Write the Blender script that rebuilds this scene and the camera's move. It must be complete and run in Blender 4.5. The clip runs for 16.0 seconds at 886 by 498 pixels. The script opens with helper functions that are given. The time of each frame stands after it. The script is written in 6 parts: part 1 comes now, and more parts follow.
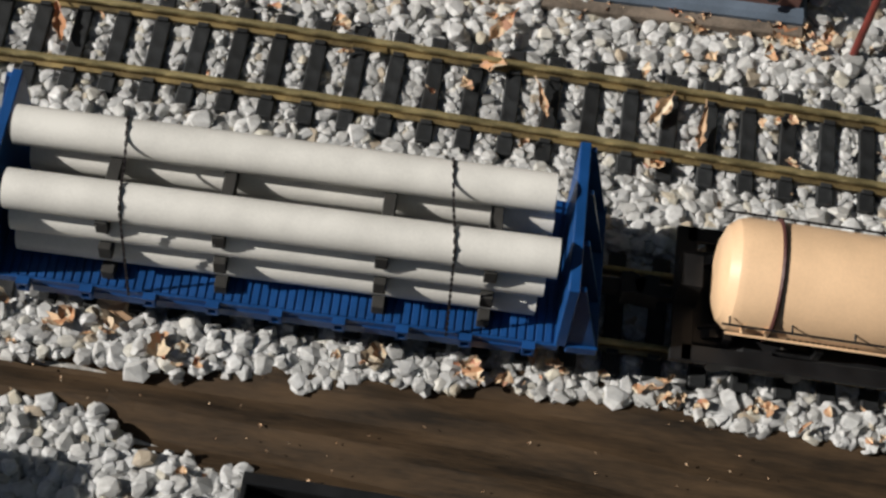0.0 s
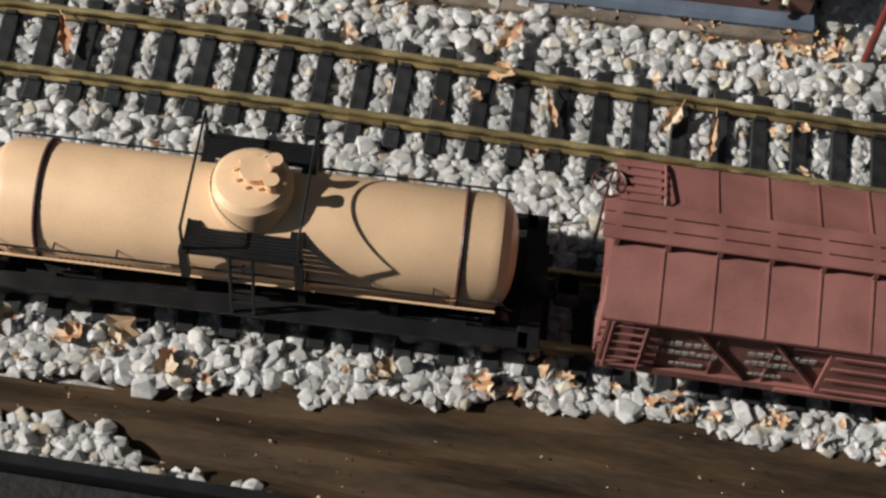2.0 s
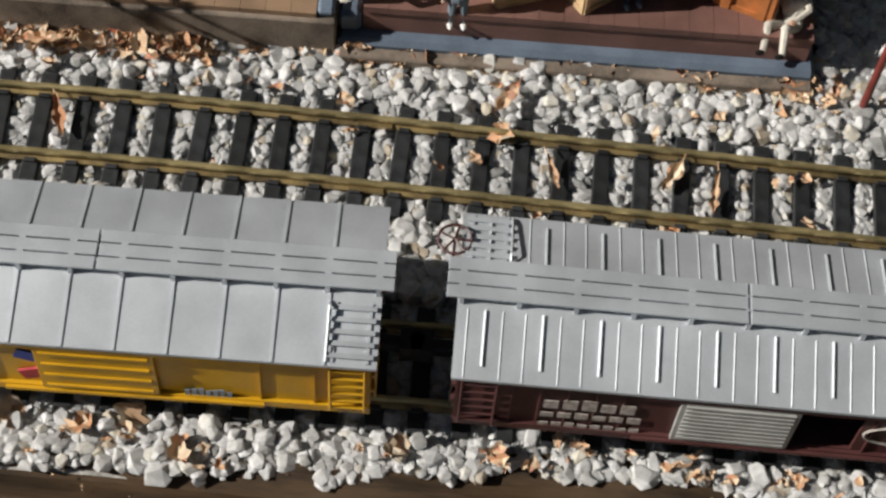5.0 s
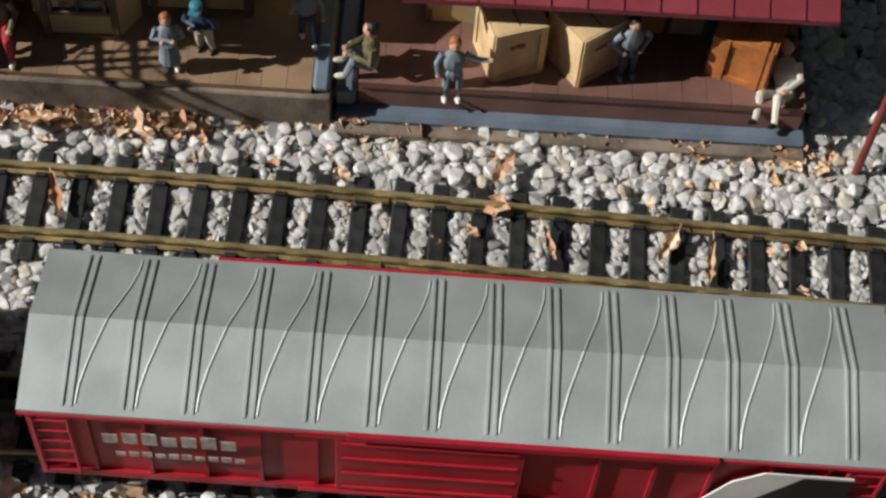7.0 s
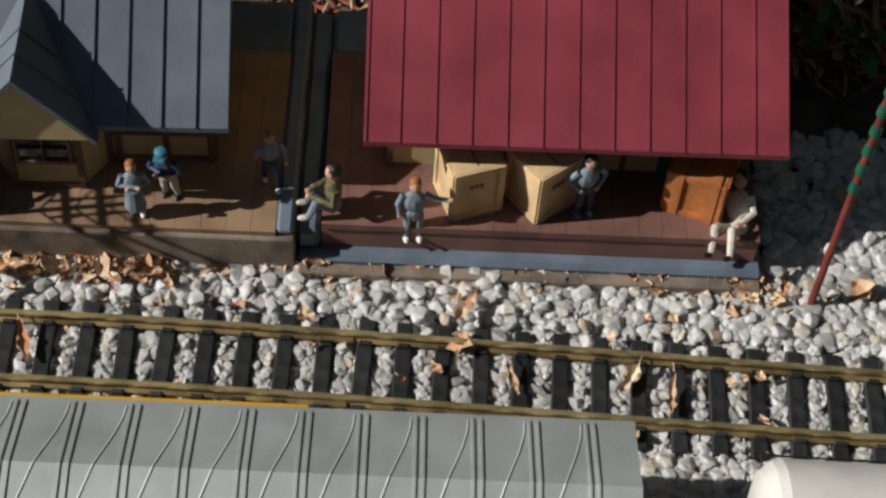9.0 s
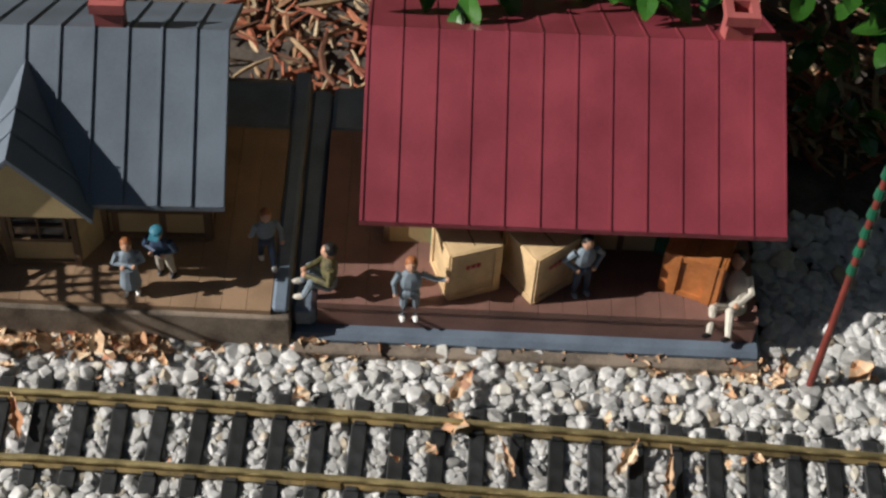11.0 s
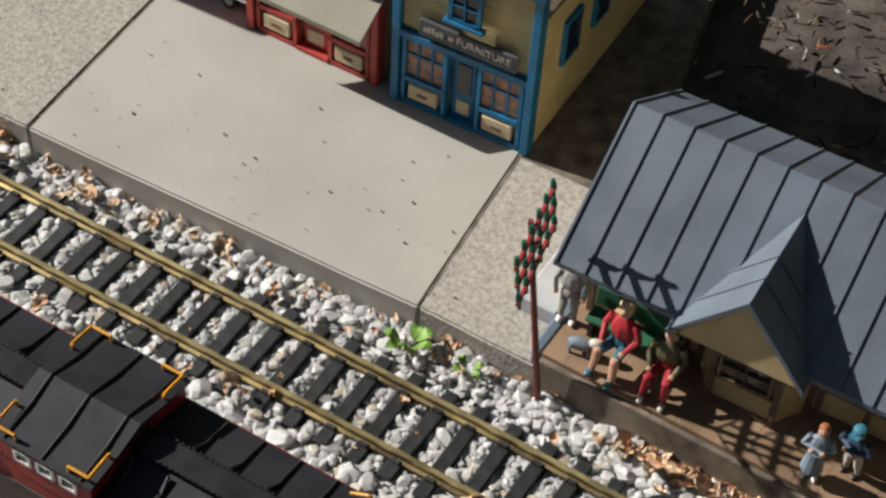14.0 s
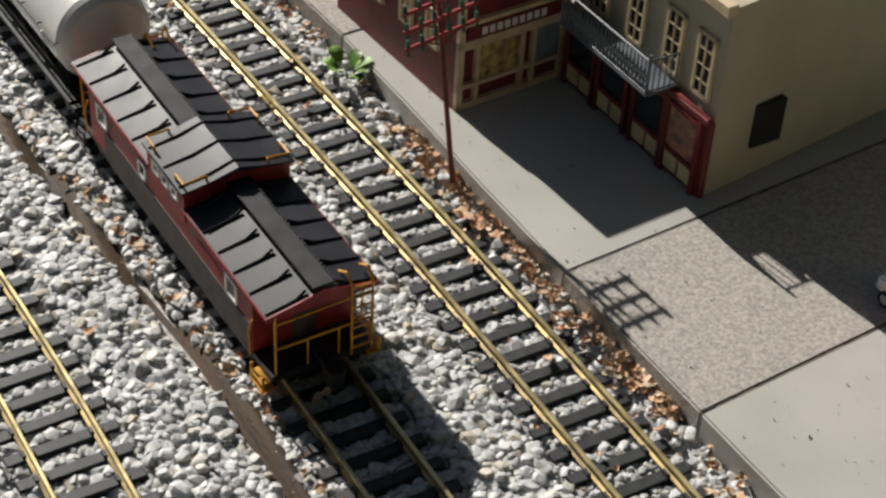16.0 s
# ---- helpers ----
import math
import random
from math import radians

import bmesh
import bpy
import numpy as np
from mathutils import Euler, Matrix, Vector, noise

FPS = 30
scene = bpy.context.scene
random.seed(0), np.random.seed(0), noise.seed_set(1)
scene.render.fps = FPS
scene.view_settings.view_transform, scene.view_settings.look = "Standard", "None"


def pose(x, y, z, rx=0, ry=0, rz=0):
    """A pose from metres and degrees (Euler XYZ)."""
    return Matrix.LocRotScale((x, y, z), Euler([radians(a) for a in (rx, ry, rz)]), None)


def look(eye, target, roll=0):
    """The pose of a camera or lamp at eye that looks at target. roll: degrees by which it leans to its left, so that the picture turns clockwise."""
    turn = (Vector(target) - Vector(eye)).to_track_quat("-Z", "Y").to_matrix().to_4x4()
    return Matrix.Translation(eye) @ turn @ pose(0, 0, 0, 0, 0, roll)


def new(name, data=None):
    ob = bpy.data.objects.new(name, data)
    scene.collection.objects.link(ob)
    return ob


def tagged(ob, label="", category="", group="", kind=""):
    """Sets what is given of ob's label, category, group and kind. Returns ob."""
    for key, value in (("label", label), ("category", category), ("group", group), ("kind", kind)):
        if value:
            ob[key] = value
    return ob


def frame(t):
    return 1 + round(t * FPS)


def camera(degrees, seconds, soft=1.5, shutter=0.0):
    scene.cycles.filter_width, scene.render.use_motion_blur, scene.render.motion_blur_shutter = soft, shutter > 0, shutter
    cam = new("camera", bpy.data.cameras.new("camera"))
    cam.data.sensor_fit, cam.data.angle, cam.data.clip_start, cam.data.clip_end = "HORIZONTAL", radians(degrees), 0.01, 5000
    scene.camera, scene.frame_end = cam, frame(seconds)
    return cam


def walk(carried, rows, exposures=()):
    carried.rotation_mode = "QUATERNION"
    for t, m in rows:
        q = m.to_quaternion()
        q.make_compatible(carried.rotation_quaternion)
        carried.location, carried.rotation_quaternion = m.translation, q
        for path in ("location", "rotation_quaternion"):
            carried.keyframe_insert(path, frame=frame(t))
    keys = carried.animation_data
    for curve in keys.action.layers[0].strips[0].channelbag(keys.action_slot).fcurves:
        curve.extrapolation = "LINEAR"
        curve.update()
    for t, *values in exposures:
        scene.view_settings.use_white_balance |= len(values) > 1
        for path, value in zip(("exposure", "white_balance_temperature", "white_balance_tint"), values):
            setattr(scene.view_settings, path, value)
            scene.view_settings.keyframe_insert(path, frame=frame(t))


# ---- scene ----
# the camera turns on a hand-held spot above the tracks
cam = camera(29.046, 16.0, soft=2.6)
PATH = [
    (0, (-0.0076, -0.6070, 0.8391), (-0.0251, -0.0810, -0.0112), 7.34),
    (0.5, (-0.0072, -0.6051, 0.8375), (-0.0256, -0.0766, -0.0112), 7.07),
    (1, (-0.0077, -0.6018, 0.8359), (-0.0268, -0.0713, -0.0115), 6.84),
    (1.5, (-0.0047, -0.5979, 0.8363), (-0.0287, -0.0707, -0.0131), 6.03),
    (2, (-0.0085, -0.5981, 0.8363), (-0.0317, -0.0720, -0.0138), 6.38),
    (2.5, (-0.0071, -0.5945, 0.8373), (-0.0338, -0.0706, -0.0141), 5.91),
    (3, (-0.0091, -0.5935, 0.8361), (-0.0332, -0.0704, -0.0158), 5.79),
    (5.5, (-0.0363, -0.5499, 0.8595), (-0.0416, -0.0291, 0.0059), 5.39),
    (6, (-0.0399, -0.5480, 0.8610), (-0.0430, -0.0186, 0.0127), 5.43),
    (6.5, (-0.0407, -0.5470, 0.8625), (-0.0441, -0.0097, 0.0190), 5.34),
    (7, (-0.0408, -0.5492, 0.8633), (-0.0434, -0.0007, 0.0271), 5.13),
    (7.5, (-0.0386, -0.5506, 0.8687), (-0.0429, 0.0096, 0.0403), 4.94),
    (8, (-0.0376, -0.5539, 0.8736), (-0.0385, 0.0226, 0.0565), 4.96),
    (8.5, (-0.0388, -0.5565, 0.8757), (-0.0343, 0.0390, 0.0723), 5.01),
    (9, (-0.0363, -0.5590, 0.8761), (-0.0283, 0.0565, 0.0880), 4.75),
    (11.5, (-0.0279, -0.5437, 0.8786), (-0.0319, 0.1016, 0.1146), 4.51),
    (12, (-0.0335, -0.5382, 0.8788), (-0.0506, 0.1072, 0.1151), 5.63),
    (12.5, (-0.0387, -0.5329, 0.8754), (-0.1100, 0.1120, 0.1145), 5.50),
    (13, (-0.0519, -0.5256, 0.8682), (-0.2145, 0.1070, 0.1109), 5.12),
    (13.5, (-0.0712, -0.5205, 0.8680), (-0.3223, 0.0878, 0.1151), 4.50),
    (14, (-0.1034, -0.5200, 0.8707), (-0.4533, 0.0529, 0.1295), 4.31),
    (14.5, (-0.1108, -0.5059, 0.8459), (-0.5742, 0.0116, 0.1265), 3.97),
    (15, (-0.1165, -0.5044, 0.8290), (-0.6751, -0.0491, 0.1357), 2.70),
    (15.5, (-0.1328, -0.5017, 0.8320), (-0.7539, -0.1100, 0.1531), 2.79),
    (16, (-0.1439, -0.4992, 0.8369), (-0.8300, -0.1381, 0.2054), 3.43),
]
EXPOSURE = ((0, -0.18), (1.5, -0.20), (3, 0.01), (5.5, -0.03), (7, -0.04), (8, -0.12), (9, -0.18), (11.5, 0.14), (12.5, 0.32), (13.5, 0.28), (14.5, 0.22), (16, 0.21))
walk(cam, [(t, look(eye, target, roll)) for t, eye, target, roll in PATH], EXPOSURE)

# world and sun: low morning sun from the far end of the line
SUN = Vector((-0.828, -0.165, 0.537)).normalized()
world = bpy.data.worlds.new("sky")
scene.world = world
world.use_nodes = True
nt = world.node_tree
sky = nt.nodes.new("ShaderNodeTexSky")
sky.sky_type, sky.sun_disc = "NISHITA", False
sky.sun_elevation, sky.sun_rotation = math.asin(SUN.z), math.atan2(SUN.x, SUN.y)
nt.links.new(sky.outputs[0], nt.nodes["Background"].inputs[0])
nt.nodes["Background"].inputs[1].default_value = 0.030
sun = new("sun", bpy.data.lights.new("sun", "SUN"))
sun.data.energy, sun.data.angle, sun.data.color = 5.5, radians(0.6), (1.0, 0.955, 0.885)
sun.matrix_world = look(SUN * 10, (0, 0, 0))


# ---- materials ----
def mat(name, color, rough=0.6, metal=0.0, vary=0.18, scale=60.0, bump=0.15, fine=600.0, island=0.0, rnd=0.0, spec=0.5, tint=None, coat=0.0):
    """A painted or natural surface: stains at a coarse and a fine scale, roughness that wanders, fine relief."""
    m = bpy.data.materials.new(name)
    m.use_nodes = True
    t, p = m.node_tree, m.node_tree.nodes["Principled BSDF"]
    n, l = t.nodes.new, t.links.new
    co = n("ShaderNodeTexCoord")
    a, b = n("ShaderNodeTexNoise"), n("ShaderNodeTexNoise")
    for q, s in ((a, scale), (b, fine)):
        q.inputs["Scale"].default_value, q.inputs["Detail"].default_value = s, 4
        l(co.outputs["Object"], q.inputs["Vector"])
    mix = n("ShaderNodeMix")
    mix.data_type = "RGBA"
    dark = tint or tuple(c * (1 - 2.2 * vary) if vary < 0.4 else c * 0.2 for c in color)
    mix.inputs[6].default_value, mix.inputs[7].default_value = (*dark, 1), (*[min(1, c * (1 + 0.5 * vary)) for c in color], 1)
    mr = n("ShaderNodeMapRange")
    mr.inputs[1].default_value, mr.inputs[2].default_value = 0.32, 0.62
    add = n("ShaderNodeMath")
    add.operation = "MULTIPLY_ADD"
    add.inputs[1].default_value, add.inputs[2].default_value = 0.3, 0.0
    l(b.outputs[0], add.inputs[0])
    s2 = n("ShaderNodeMath")
    s2.operation = "ADD"
    l(a.outputs[0], s2.inputs[0]), l(add.outputs[0], s2.inputs[1])
    mr.inputs[1].default_value, mr.inputs[2].default_value = 0.45, 0.8
    l(s2.outputs[0], mr.inputs[0]), l(mr.outputs[0], mix.inputs[0])
    out = mix.outputs[2]
    if island or rnd:
        src = n("ShaderNodeNewGeometry").outputs["Random Per Island"] if island else n("ShaderNodeObjectInfo").outputs["Random"]
        hs, k = n("ShaderNodeHueSaturation"), n("ShaderNodeMapRange")
        k.inputs[3].default_value, k.inputs[4].default_value = 1 - (island or rnd), 1 + (island or rnd) * 0.6
        l(src, k.inputs[0]), l(k.outputs[0], hs.inputs["Value"]), l(out, hs.inputs["Color"])
        out = hs.outputs[0]
    l(out, p.inputs["Base Color"])
    r = n("ShaderNodeMapRange")
    r.inputs[3].default_value, r.inputs[4].default_value = max(0.02, rough - 0.1), min(1, rough + 0.12)
    l(a.outputs[0], r.inputs[0]), l(r.outputs[0], p.inputs["Roughness"])
    p.inputs["Metallic"].default_value, p.inputs["Specular IOR Level"].default_value, p.inputs["Coat Weight"].default_value = metal, spec, coat
    if bump:
        bp = n("ShaderNodeBump")
        bp.inputs["Strength"].default_value, bp.inputs["Distance"].default_value = bump, 0.0006
        l(b.outputs[0], bp.inputs["Height"]), l(bp.outputs[0], p.inputs["Normal"])
    return m


def ramp_mat(name, colors, rough=0.7, island=True, bump=0.3, fine=900.0, spec=0.4):
    """Many loose pieces: each island takes its own colour from a ramp."""
    m = mat(name, (0.5, 0.5, 0.5), rough, bump=bump, fine=fine, spec=spec)
    t, p = m.node_tree, m.node_tree.nodes["Principled BSDF"]
    n, l = t.nodes.new, t.links.new
    cr = n("ShaderNodeValToRGB")
    cr.color_ramp.interpolation = "LINEAR"
    while len(cr.color_ramp.elements) < len(colors):
        cr.color_ramp.elements.new(0.5)
    for e, (pos, c) in zip(cr.color_ramp.elements, colors):
        e.position, e.color = pos, (*c, 1)
    l(n("ShaderNodeNewGeometry").outputs["Random Per Island"] if island else n("ShaderNodeObjectInfo").outputs["Random"], cr.inputs[0])
    ns = n("ShaderNodeTexNoise")
    ns.inputs["Scale"].default_value, ns.inputs["Detail"].default_value = 220, 5
    l(n("ShaderNodeTexCoord").outputs["Object"], ns.inputs["Vector"])
    mx = n("ShaderNodeMix")
    mx.data_type, mx.blend_type = "RGBA", "MULTIPLY"
    k = n("ShaderNodeMapRange")
    k.inputs[1].default_value, k.inputs[2].default_value, k.inputs[3].default_value = 0.3, 0.65, 0.72
    l(ns.outputs[0], k.inputs[0])
    cc = n("ShaderNodeCombineColor")
    for i in range(3):
        l(k.outputs[0], cc.inputs[i])
    mx.inputs[0].default_value = 1
    l(cr.outputs[0], mx.inputs[6]), l(cc.outputs[0], mx.inputs[7]), l(mx.outputs[2], p.inputs["Base Color"])
    return m


GRAVEL = ramp_mat("white_marble", [(0.0, (0.37, 0.37, 0.36)), (0.12, (0.52, 0.515, 0.50)), (0.45, (0.60, 0.60, 0.59)), (0.85, (0.67, 0.67, 0.665)), (0.95, (0.60, 0.56, 0.46)), (1.0, (0.45, 0.37, 0.28))], 0.5)
LEAF = ramp_mat("dry_leaf", [(0.0, (0.46, 0.21, 0.10)), (0.2, (0.60, 0.36, 0.21)), (0.55, (0.70, 0.50, 0.32)), (0.88, (0.76, 0.64, 0.47)), (1.0, (0.50, 0.13, 0.06))], 0.75)
sheen = GRAVEL.node_tree.nodes["Principled BSDF"]
sheen.inputs["Subsurface Weight"].default_value, sheen.inputs["Subsurface Scale"].default_value = 0.4, 0.004
sheen.inputs["Subsurface Radius"].default_value = (1.0, 0.95, 0.9)
MULCH = ramp_mat("bark_mulch", [(0.0, (0.10, 0.05, 0.03)), (0.25, (0.30, 0.10, 0.06)), (0.5, (0.45, 0.15, 0.08)), (0.7, (0.42, 0.28, 0.16)), (1.0, (0.60, 0.48, 0.32))], 0.9)
DARKMULCH = ramp_mat("dark_mulch", [(0.0, (0.02, 0.015, 0.01)), (0.6, (0.09, 0.05, 0.03)), (0.9, (0.16, 0.11, 0.07)), (1.0, (0.6, 0.58, 0.55))], 0.9)
UNDERLAY = mat("pale_gap_underlay", (0.60, 0.58, 0.54), 0.95, vary=0.3, scale=120, bump=1.0, fine=700)
SOIL = mat("soil", (0.11, 0.09, 0.075), 0.95, vary=0.35, scale=25, bump=0.7, fine=400)
BOARD = mat("weathered_rubber", (0.068, 0.042, 0.022), 0.7, vary=0.32, scale=34, bump=1.0, fine=260, spec=0.25, tint=(0.017, 0.012, 0.0075))
def grain_along(m, sx, sy, sz):
    t = m.node_tree
    mp = t.nodes.new("ShaderNodeMapping")
    mp.inputs["Scale"].default_value = (sx, sy, sz)
    co = [q for q in t.nodes if q.type == "TEX_COORD"][0]
    for q in [q for q in t.nodes if q.type == "TEX_NOISE"]:
        t.links.new(mp.outputs[0], q.inputs["Vector"])
    t.links.new(co.outputs["Object"], mp.inputs[0])


grain_along(BOARD, 0.35, 2.2, 1.0)
TIE = mat("tie_plastic", (0.022, 0.024, 0.026), 0.55, vary=0.3, scale=120, bump=0.5, fine=1500, rnd=0.35)
BRASS = mat("rail_brass", (0.34, 0.25, 0.11), 0.42, metal=0.6, vary=0.35, scale=35, bump=0.2, tint=(0.10, 0.075, 0.04))
RAILTOP = mat("rail_top", (0.66, 0.54, 0.27), 0.36, metal=0.75, vary=0.2, scale=50, bump=0.05)
CONC = mat("smooth_concrete", (0.425, 0.41, 0.375), 0.85, vary=0.07, scale=9, bump=0.35, fine=1300)
AGG = mat("aggregate_concrete", (0.41, 0.38, 0.34), 0.9, vary=0.17, scale=330, bump=1.0, fine=420)
CURB = mat("old_concrete", (0.23, 0.185, 0.145), 0.9, vary=0.3, scale=40, bump=0.6, fine=700)
JOINT = mat("joint_dirt", (0.17, 0.15, 0.125), 0.95, vary=0.3)
SLATE = mat("slate_plastic", (0.135, 0.175, 0.23), 0.5, vary=0.16, scale=35, bump=0.15)
ROOFB = mat("slate_roof_paint", (0.125, 0.155, 0.195), 0.5, vary=0.12, scale=20, bump=0.15)
ROOFR = mat("red_roof_paint", (0.255, 0.040, 0.058), 0.45, vary=0.13, scale=20, bump=0.15)
DECKT = mat("tan_deck_plastic", (0.30, 0.195, 0.12), 0.6, vary=0.15, scale=30, bump=0.2, rnd=0.1)
DECKB = mat("brown_deck_plastic", (0.205, 0.105, 0.085), 0.6, vary=0.15, scale=30, bump=0.2, rnd=0.1)
CREAM = mat("cream_wall", (0.56, 0.43, 0.23), 0.6, vary=0.12, scale=30)
TRIMB = mat("brown_trim", (0.16, 0.10, 0.06), 0.6, vary=0.15)
GREEN = mat("green_paint", (0.03, 0.13, 0.07), 0.5)
WOODC = mat("crate_pine", (0.66, 0.47, 0.26), 0.7, vary=0.14, scale=45, bump=0.4, fine=300)
WOODO = mat("crate_orange_wood", (0.48, 0.17, 0.05), 0.6, vary=0.2, scale=45, bump=0.4, fine=300)
GLASSD = mat("dark_window", (0.03, 0.03, 0.035), 0.12, vary=0.1, bump=0, spec=0.6)
BLACK = mat("black_plastic", (0.010, 0.010, 0.011), 0.45, vary=0.2, bump=0.1)
STEEL = mat("wheel_steel", (0.10, 0.09, 0.08), 0.4, metal=0.9)
BLUE = mat("blue_car_paint", (0.006, 0.062, 0.22), 0.42, vary=0.12, scale=50, bump=0.1)
PIPE = mat("white_pipe_plastic", (0.80, 0.78, 0.73), 0.5, vary=0.07, scale=30, bump=0.1)
# inner walls of the white pipes, coloured dark for the shade inside
PIPESHADE = mat("pipe_inner_shade", (0.06, 0.055, 0.05), 0.9)
CHAIN = mat("chain_metal", (0.06, 0.05, 0.05), 0.45, metal=0.6)
SPACER = mat("timber_spacer", (0.035, 0.033, 0.03), 0.8)
TAN = mat("tan_tank_paint", (0.84, 0.575, 0.355), 0.36, vary=0.07, scale=24, bump=0.06)
TANDK = mat("tan_dome_shoulder", (0.72, 0.40, 0.14), 0.36, vary=0.1, scale=24)
BROWN = mat("boxcar_brown", (0.265, 0.112, 0.096), 0.55, vary=0.12, scale=40, bump=0.15)
DKBROWN = mat("dark_boxcar_brown", (0.085, 0.030, 0.028), 0.5, vary=0.15, scale=40, bump=0.15)
YELLOW = mat("yellow_car_paint", (0.60, 0.33, 0.010), 0.4, vary=0.1, scale=40, bump=0.1)
GREY = mat("silver_grey_roof", (0.57, 0.60, 0.63), 0.56, metal=0.5, vary=0.07, scale=30, bump=0.08)
GREY2 = mat("pale_grey_green_roof", (0.48, 0.52, 0.52), 0.56, metal=0.5, vary=0.07, scale=30, bump=0.08)
SILVER = mat("silver_door", (0.50, 0.50, 0.48), 0.4, metal=0.2, vary=0.08)
RED = mat("red_car_paint", (0.40, 0.014, 0.028), 0.4, vary=0.1, scale=40, bump=0.1)
REDC = mat("caboose_red", (0.30, 0.022, 0.020), 0.45, vary=0.2, scale=60, bump=0.1)
DKGREY = mat("dark_warm_grey", (0.075, 0.060, 0.055), 0.7, vary=0.25, scale=80)
ROOFK = mat("black_roof_paint", (0.028, 0.029, 0.034), 0.44, spec=0.27, vary=0.12, scale=40, bump=0.1)
RAIL_Y = mat("yellow_grab_iron", (0.72, 0.33, 0.02), 0.4)
WHITE = mat("white_paint", (0.78, 0.77, 0.75), 0.35, vary=0.06, bump=0.05)
TANKW = mat("white_tank_paint", (0.70, 0.69, 0.66), 0.4, vary=0.08, scale=24)
LETTER = mat("lettering_white", (0.46, 0.41, 0.37), 0.6, vary=0.2, scale=300)
INK = mat("lettering_dark", (0.16, 0.08, 0.04), 0.6, vary=0.2, scale=300)
BLUEB = mat("blue_building_trim", (0.010, 0.16, 0.33), 0.5, vary=0.15, scale=50)
YSIDE = mat("yellow_siding", (0.70, 0.58, 0.30), 0.55, vary=0.1, scale=50)
REDB = mat("red_building_trim", (0.46, 0.055, 0.045), 0.5, vary=0.12, scale=50)
OLIVE = mat("olive_siding", (0.42, 0.39, 0.29), 0.6, vary=0.1, scale=50)
AWN = mat("awning_drab", (0.30, 0.28, 0.215), 0.7, vary=0.08, scale=30)
MAROON = mat("maroon_trim", (0.17, 0.022, 0.022), 0.5, vary=0.15, scale=50)
HOTEL = mat("grey_hotel_wall", (0.45, 0.41, 0.30), 0.6, vary=0.07, scale=20)
CREAM2 = mat("cream_trim", (0.62, 0.50, 0.32), 0.55, vary=0.1)
IRON = mat("balcony_iron", (0.10, 0.115, 0.13), 0.45, vary=0.15)
SHOWY = mat("shop_goods", (0.45, 0.22, 0.12), 0.35, vary=0.39, scale=130, bump=0, tint=(0.10, 0.08, 0.09))
SCREEN = mat("screen_green", (0.035, 0.05, 0.02), 0.8, vary=0.35, scale=6, bump=0.8, fine=60)
APRON = mat("pale_grey_apron", (0.46, 0.48, 0.50), 0.7, vary=0.12, scale=40)
BRICKR = mat("chimney_red", (0.40, 0.105, 0.10), 0.6, vary=0.12, scale=60)
POLE = mat("red_brown_pole", (0.19, 0.035, 0.026), 0.55, vary=0.2)
INSUL = mat("green_insulator", (0.008, 0.10, 0.055), 0.35)
REDLAMP = mat("red_plastic", (0.32, 0.03, 0.03), 0.4)
LEAFG = mat("shrub_leaf", (0.030, 0.105, 0.013), 0.24, vary=0.25, scale=70, bump=0.2, island=0.35, tint=(0.025, 0.085, 0.012))
LEAFL = mat("weed_leaf", (0.17, 0.33, 0.04), 0.5, vary=0.2, island=0.2)
TWIG = mat("twig", (0.20, 0.12, 0.07), 0.8)
TYRE = mat("tyre", (0.02, 0.02, 0.02), 0.8)
SKIN = mat("figure_skin", (0.58, 0.33, 0.22), 0.6)
TEALF = mat("figure_teal", (0.03, 0.17, 0.24), 0.55)
REDF = mat("figure_red", (0.40, 0.025, 0.035), 0.55)
GREYF = mat("figure_grey_blue", (0.20, 0.25, 0.30), 0.6)
NAVY = mat("figure_navy", (0.025, 0.05, 0.10), 0.6)
CAMO = mat("figure_olive", (0.15, 0.135, 0.06), 0.6, vary=0.35, scale=260)
PALE = mat("figure_white", (0.62, 0.58, 0.50), 0.6)
HAIRK = mat("figure_black_hair", (0.012, 0.010, 0.010), 0.5)
HAIRR = mat("figure_ginger_hair", (0.32, 0.11, 0.035), 0.6)
SUITF = mat("figure_grey_suit", (0.36, 0.36, 0.33), 0.6)


# ---- helpers for shapes ----
def thing(name, label, category, m=None, group="", kind=""):
    ob = new(name)
    ob.empty_display_size = 0.02
    if m is not None:
        ob.matrix_basis = m
    return tagged(ob, label, category, group, kind)


def mesh_of(bm, name, material, smooth=False):
    me = bpy.data.meshes.new(name)
    bm.normal_update()
    bm.to_mesh(me)
    bm.free()
    me.set_sharp_from_angle(angle=radians(21))
    for k in material if isinstance(material, (list, tuple)) else (material,):
        me.materials.append(k)
    if smooth:
        for f in me.polygons:
            f.use_smooth = True
    return me


def part(name, bm, material, parent=None, label="", smooth=False):
    ob = new(name, mesh_of(bm, name, material, smooth))
    ob.parent = parent
    if label:
        ob["label"] = label
    return ob


def loose(name, bm, material, parent, label=""):
    """Each unconnected piece of bm becomes a part of its own."""
    todo = set(bm.verts)
    while todo:
        heap, isle = [next(iter(todo))], set()
        while heap:
            v = heap.pop()
            if v in isle:
                continue
            isle.add(v)
            heap += [e.other_vert(v) for e in v.link_edges]
        todo -= isle
        one = bmesh.new()
        new_of = {v: one.verts.new(v.co) for v in isle}
        for f in {f for v in isle for f in v.link_faces}:
            g = one.faces.new([new_of[v] for v in f.verts])
            g.smooth, g.material_index = f.smooth, f.material_index
        part(name, one, material, parent, label)
    bm.free()


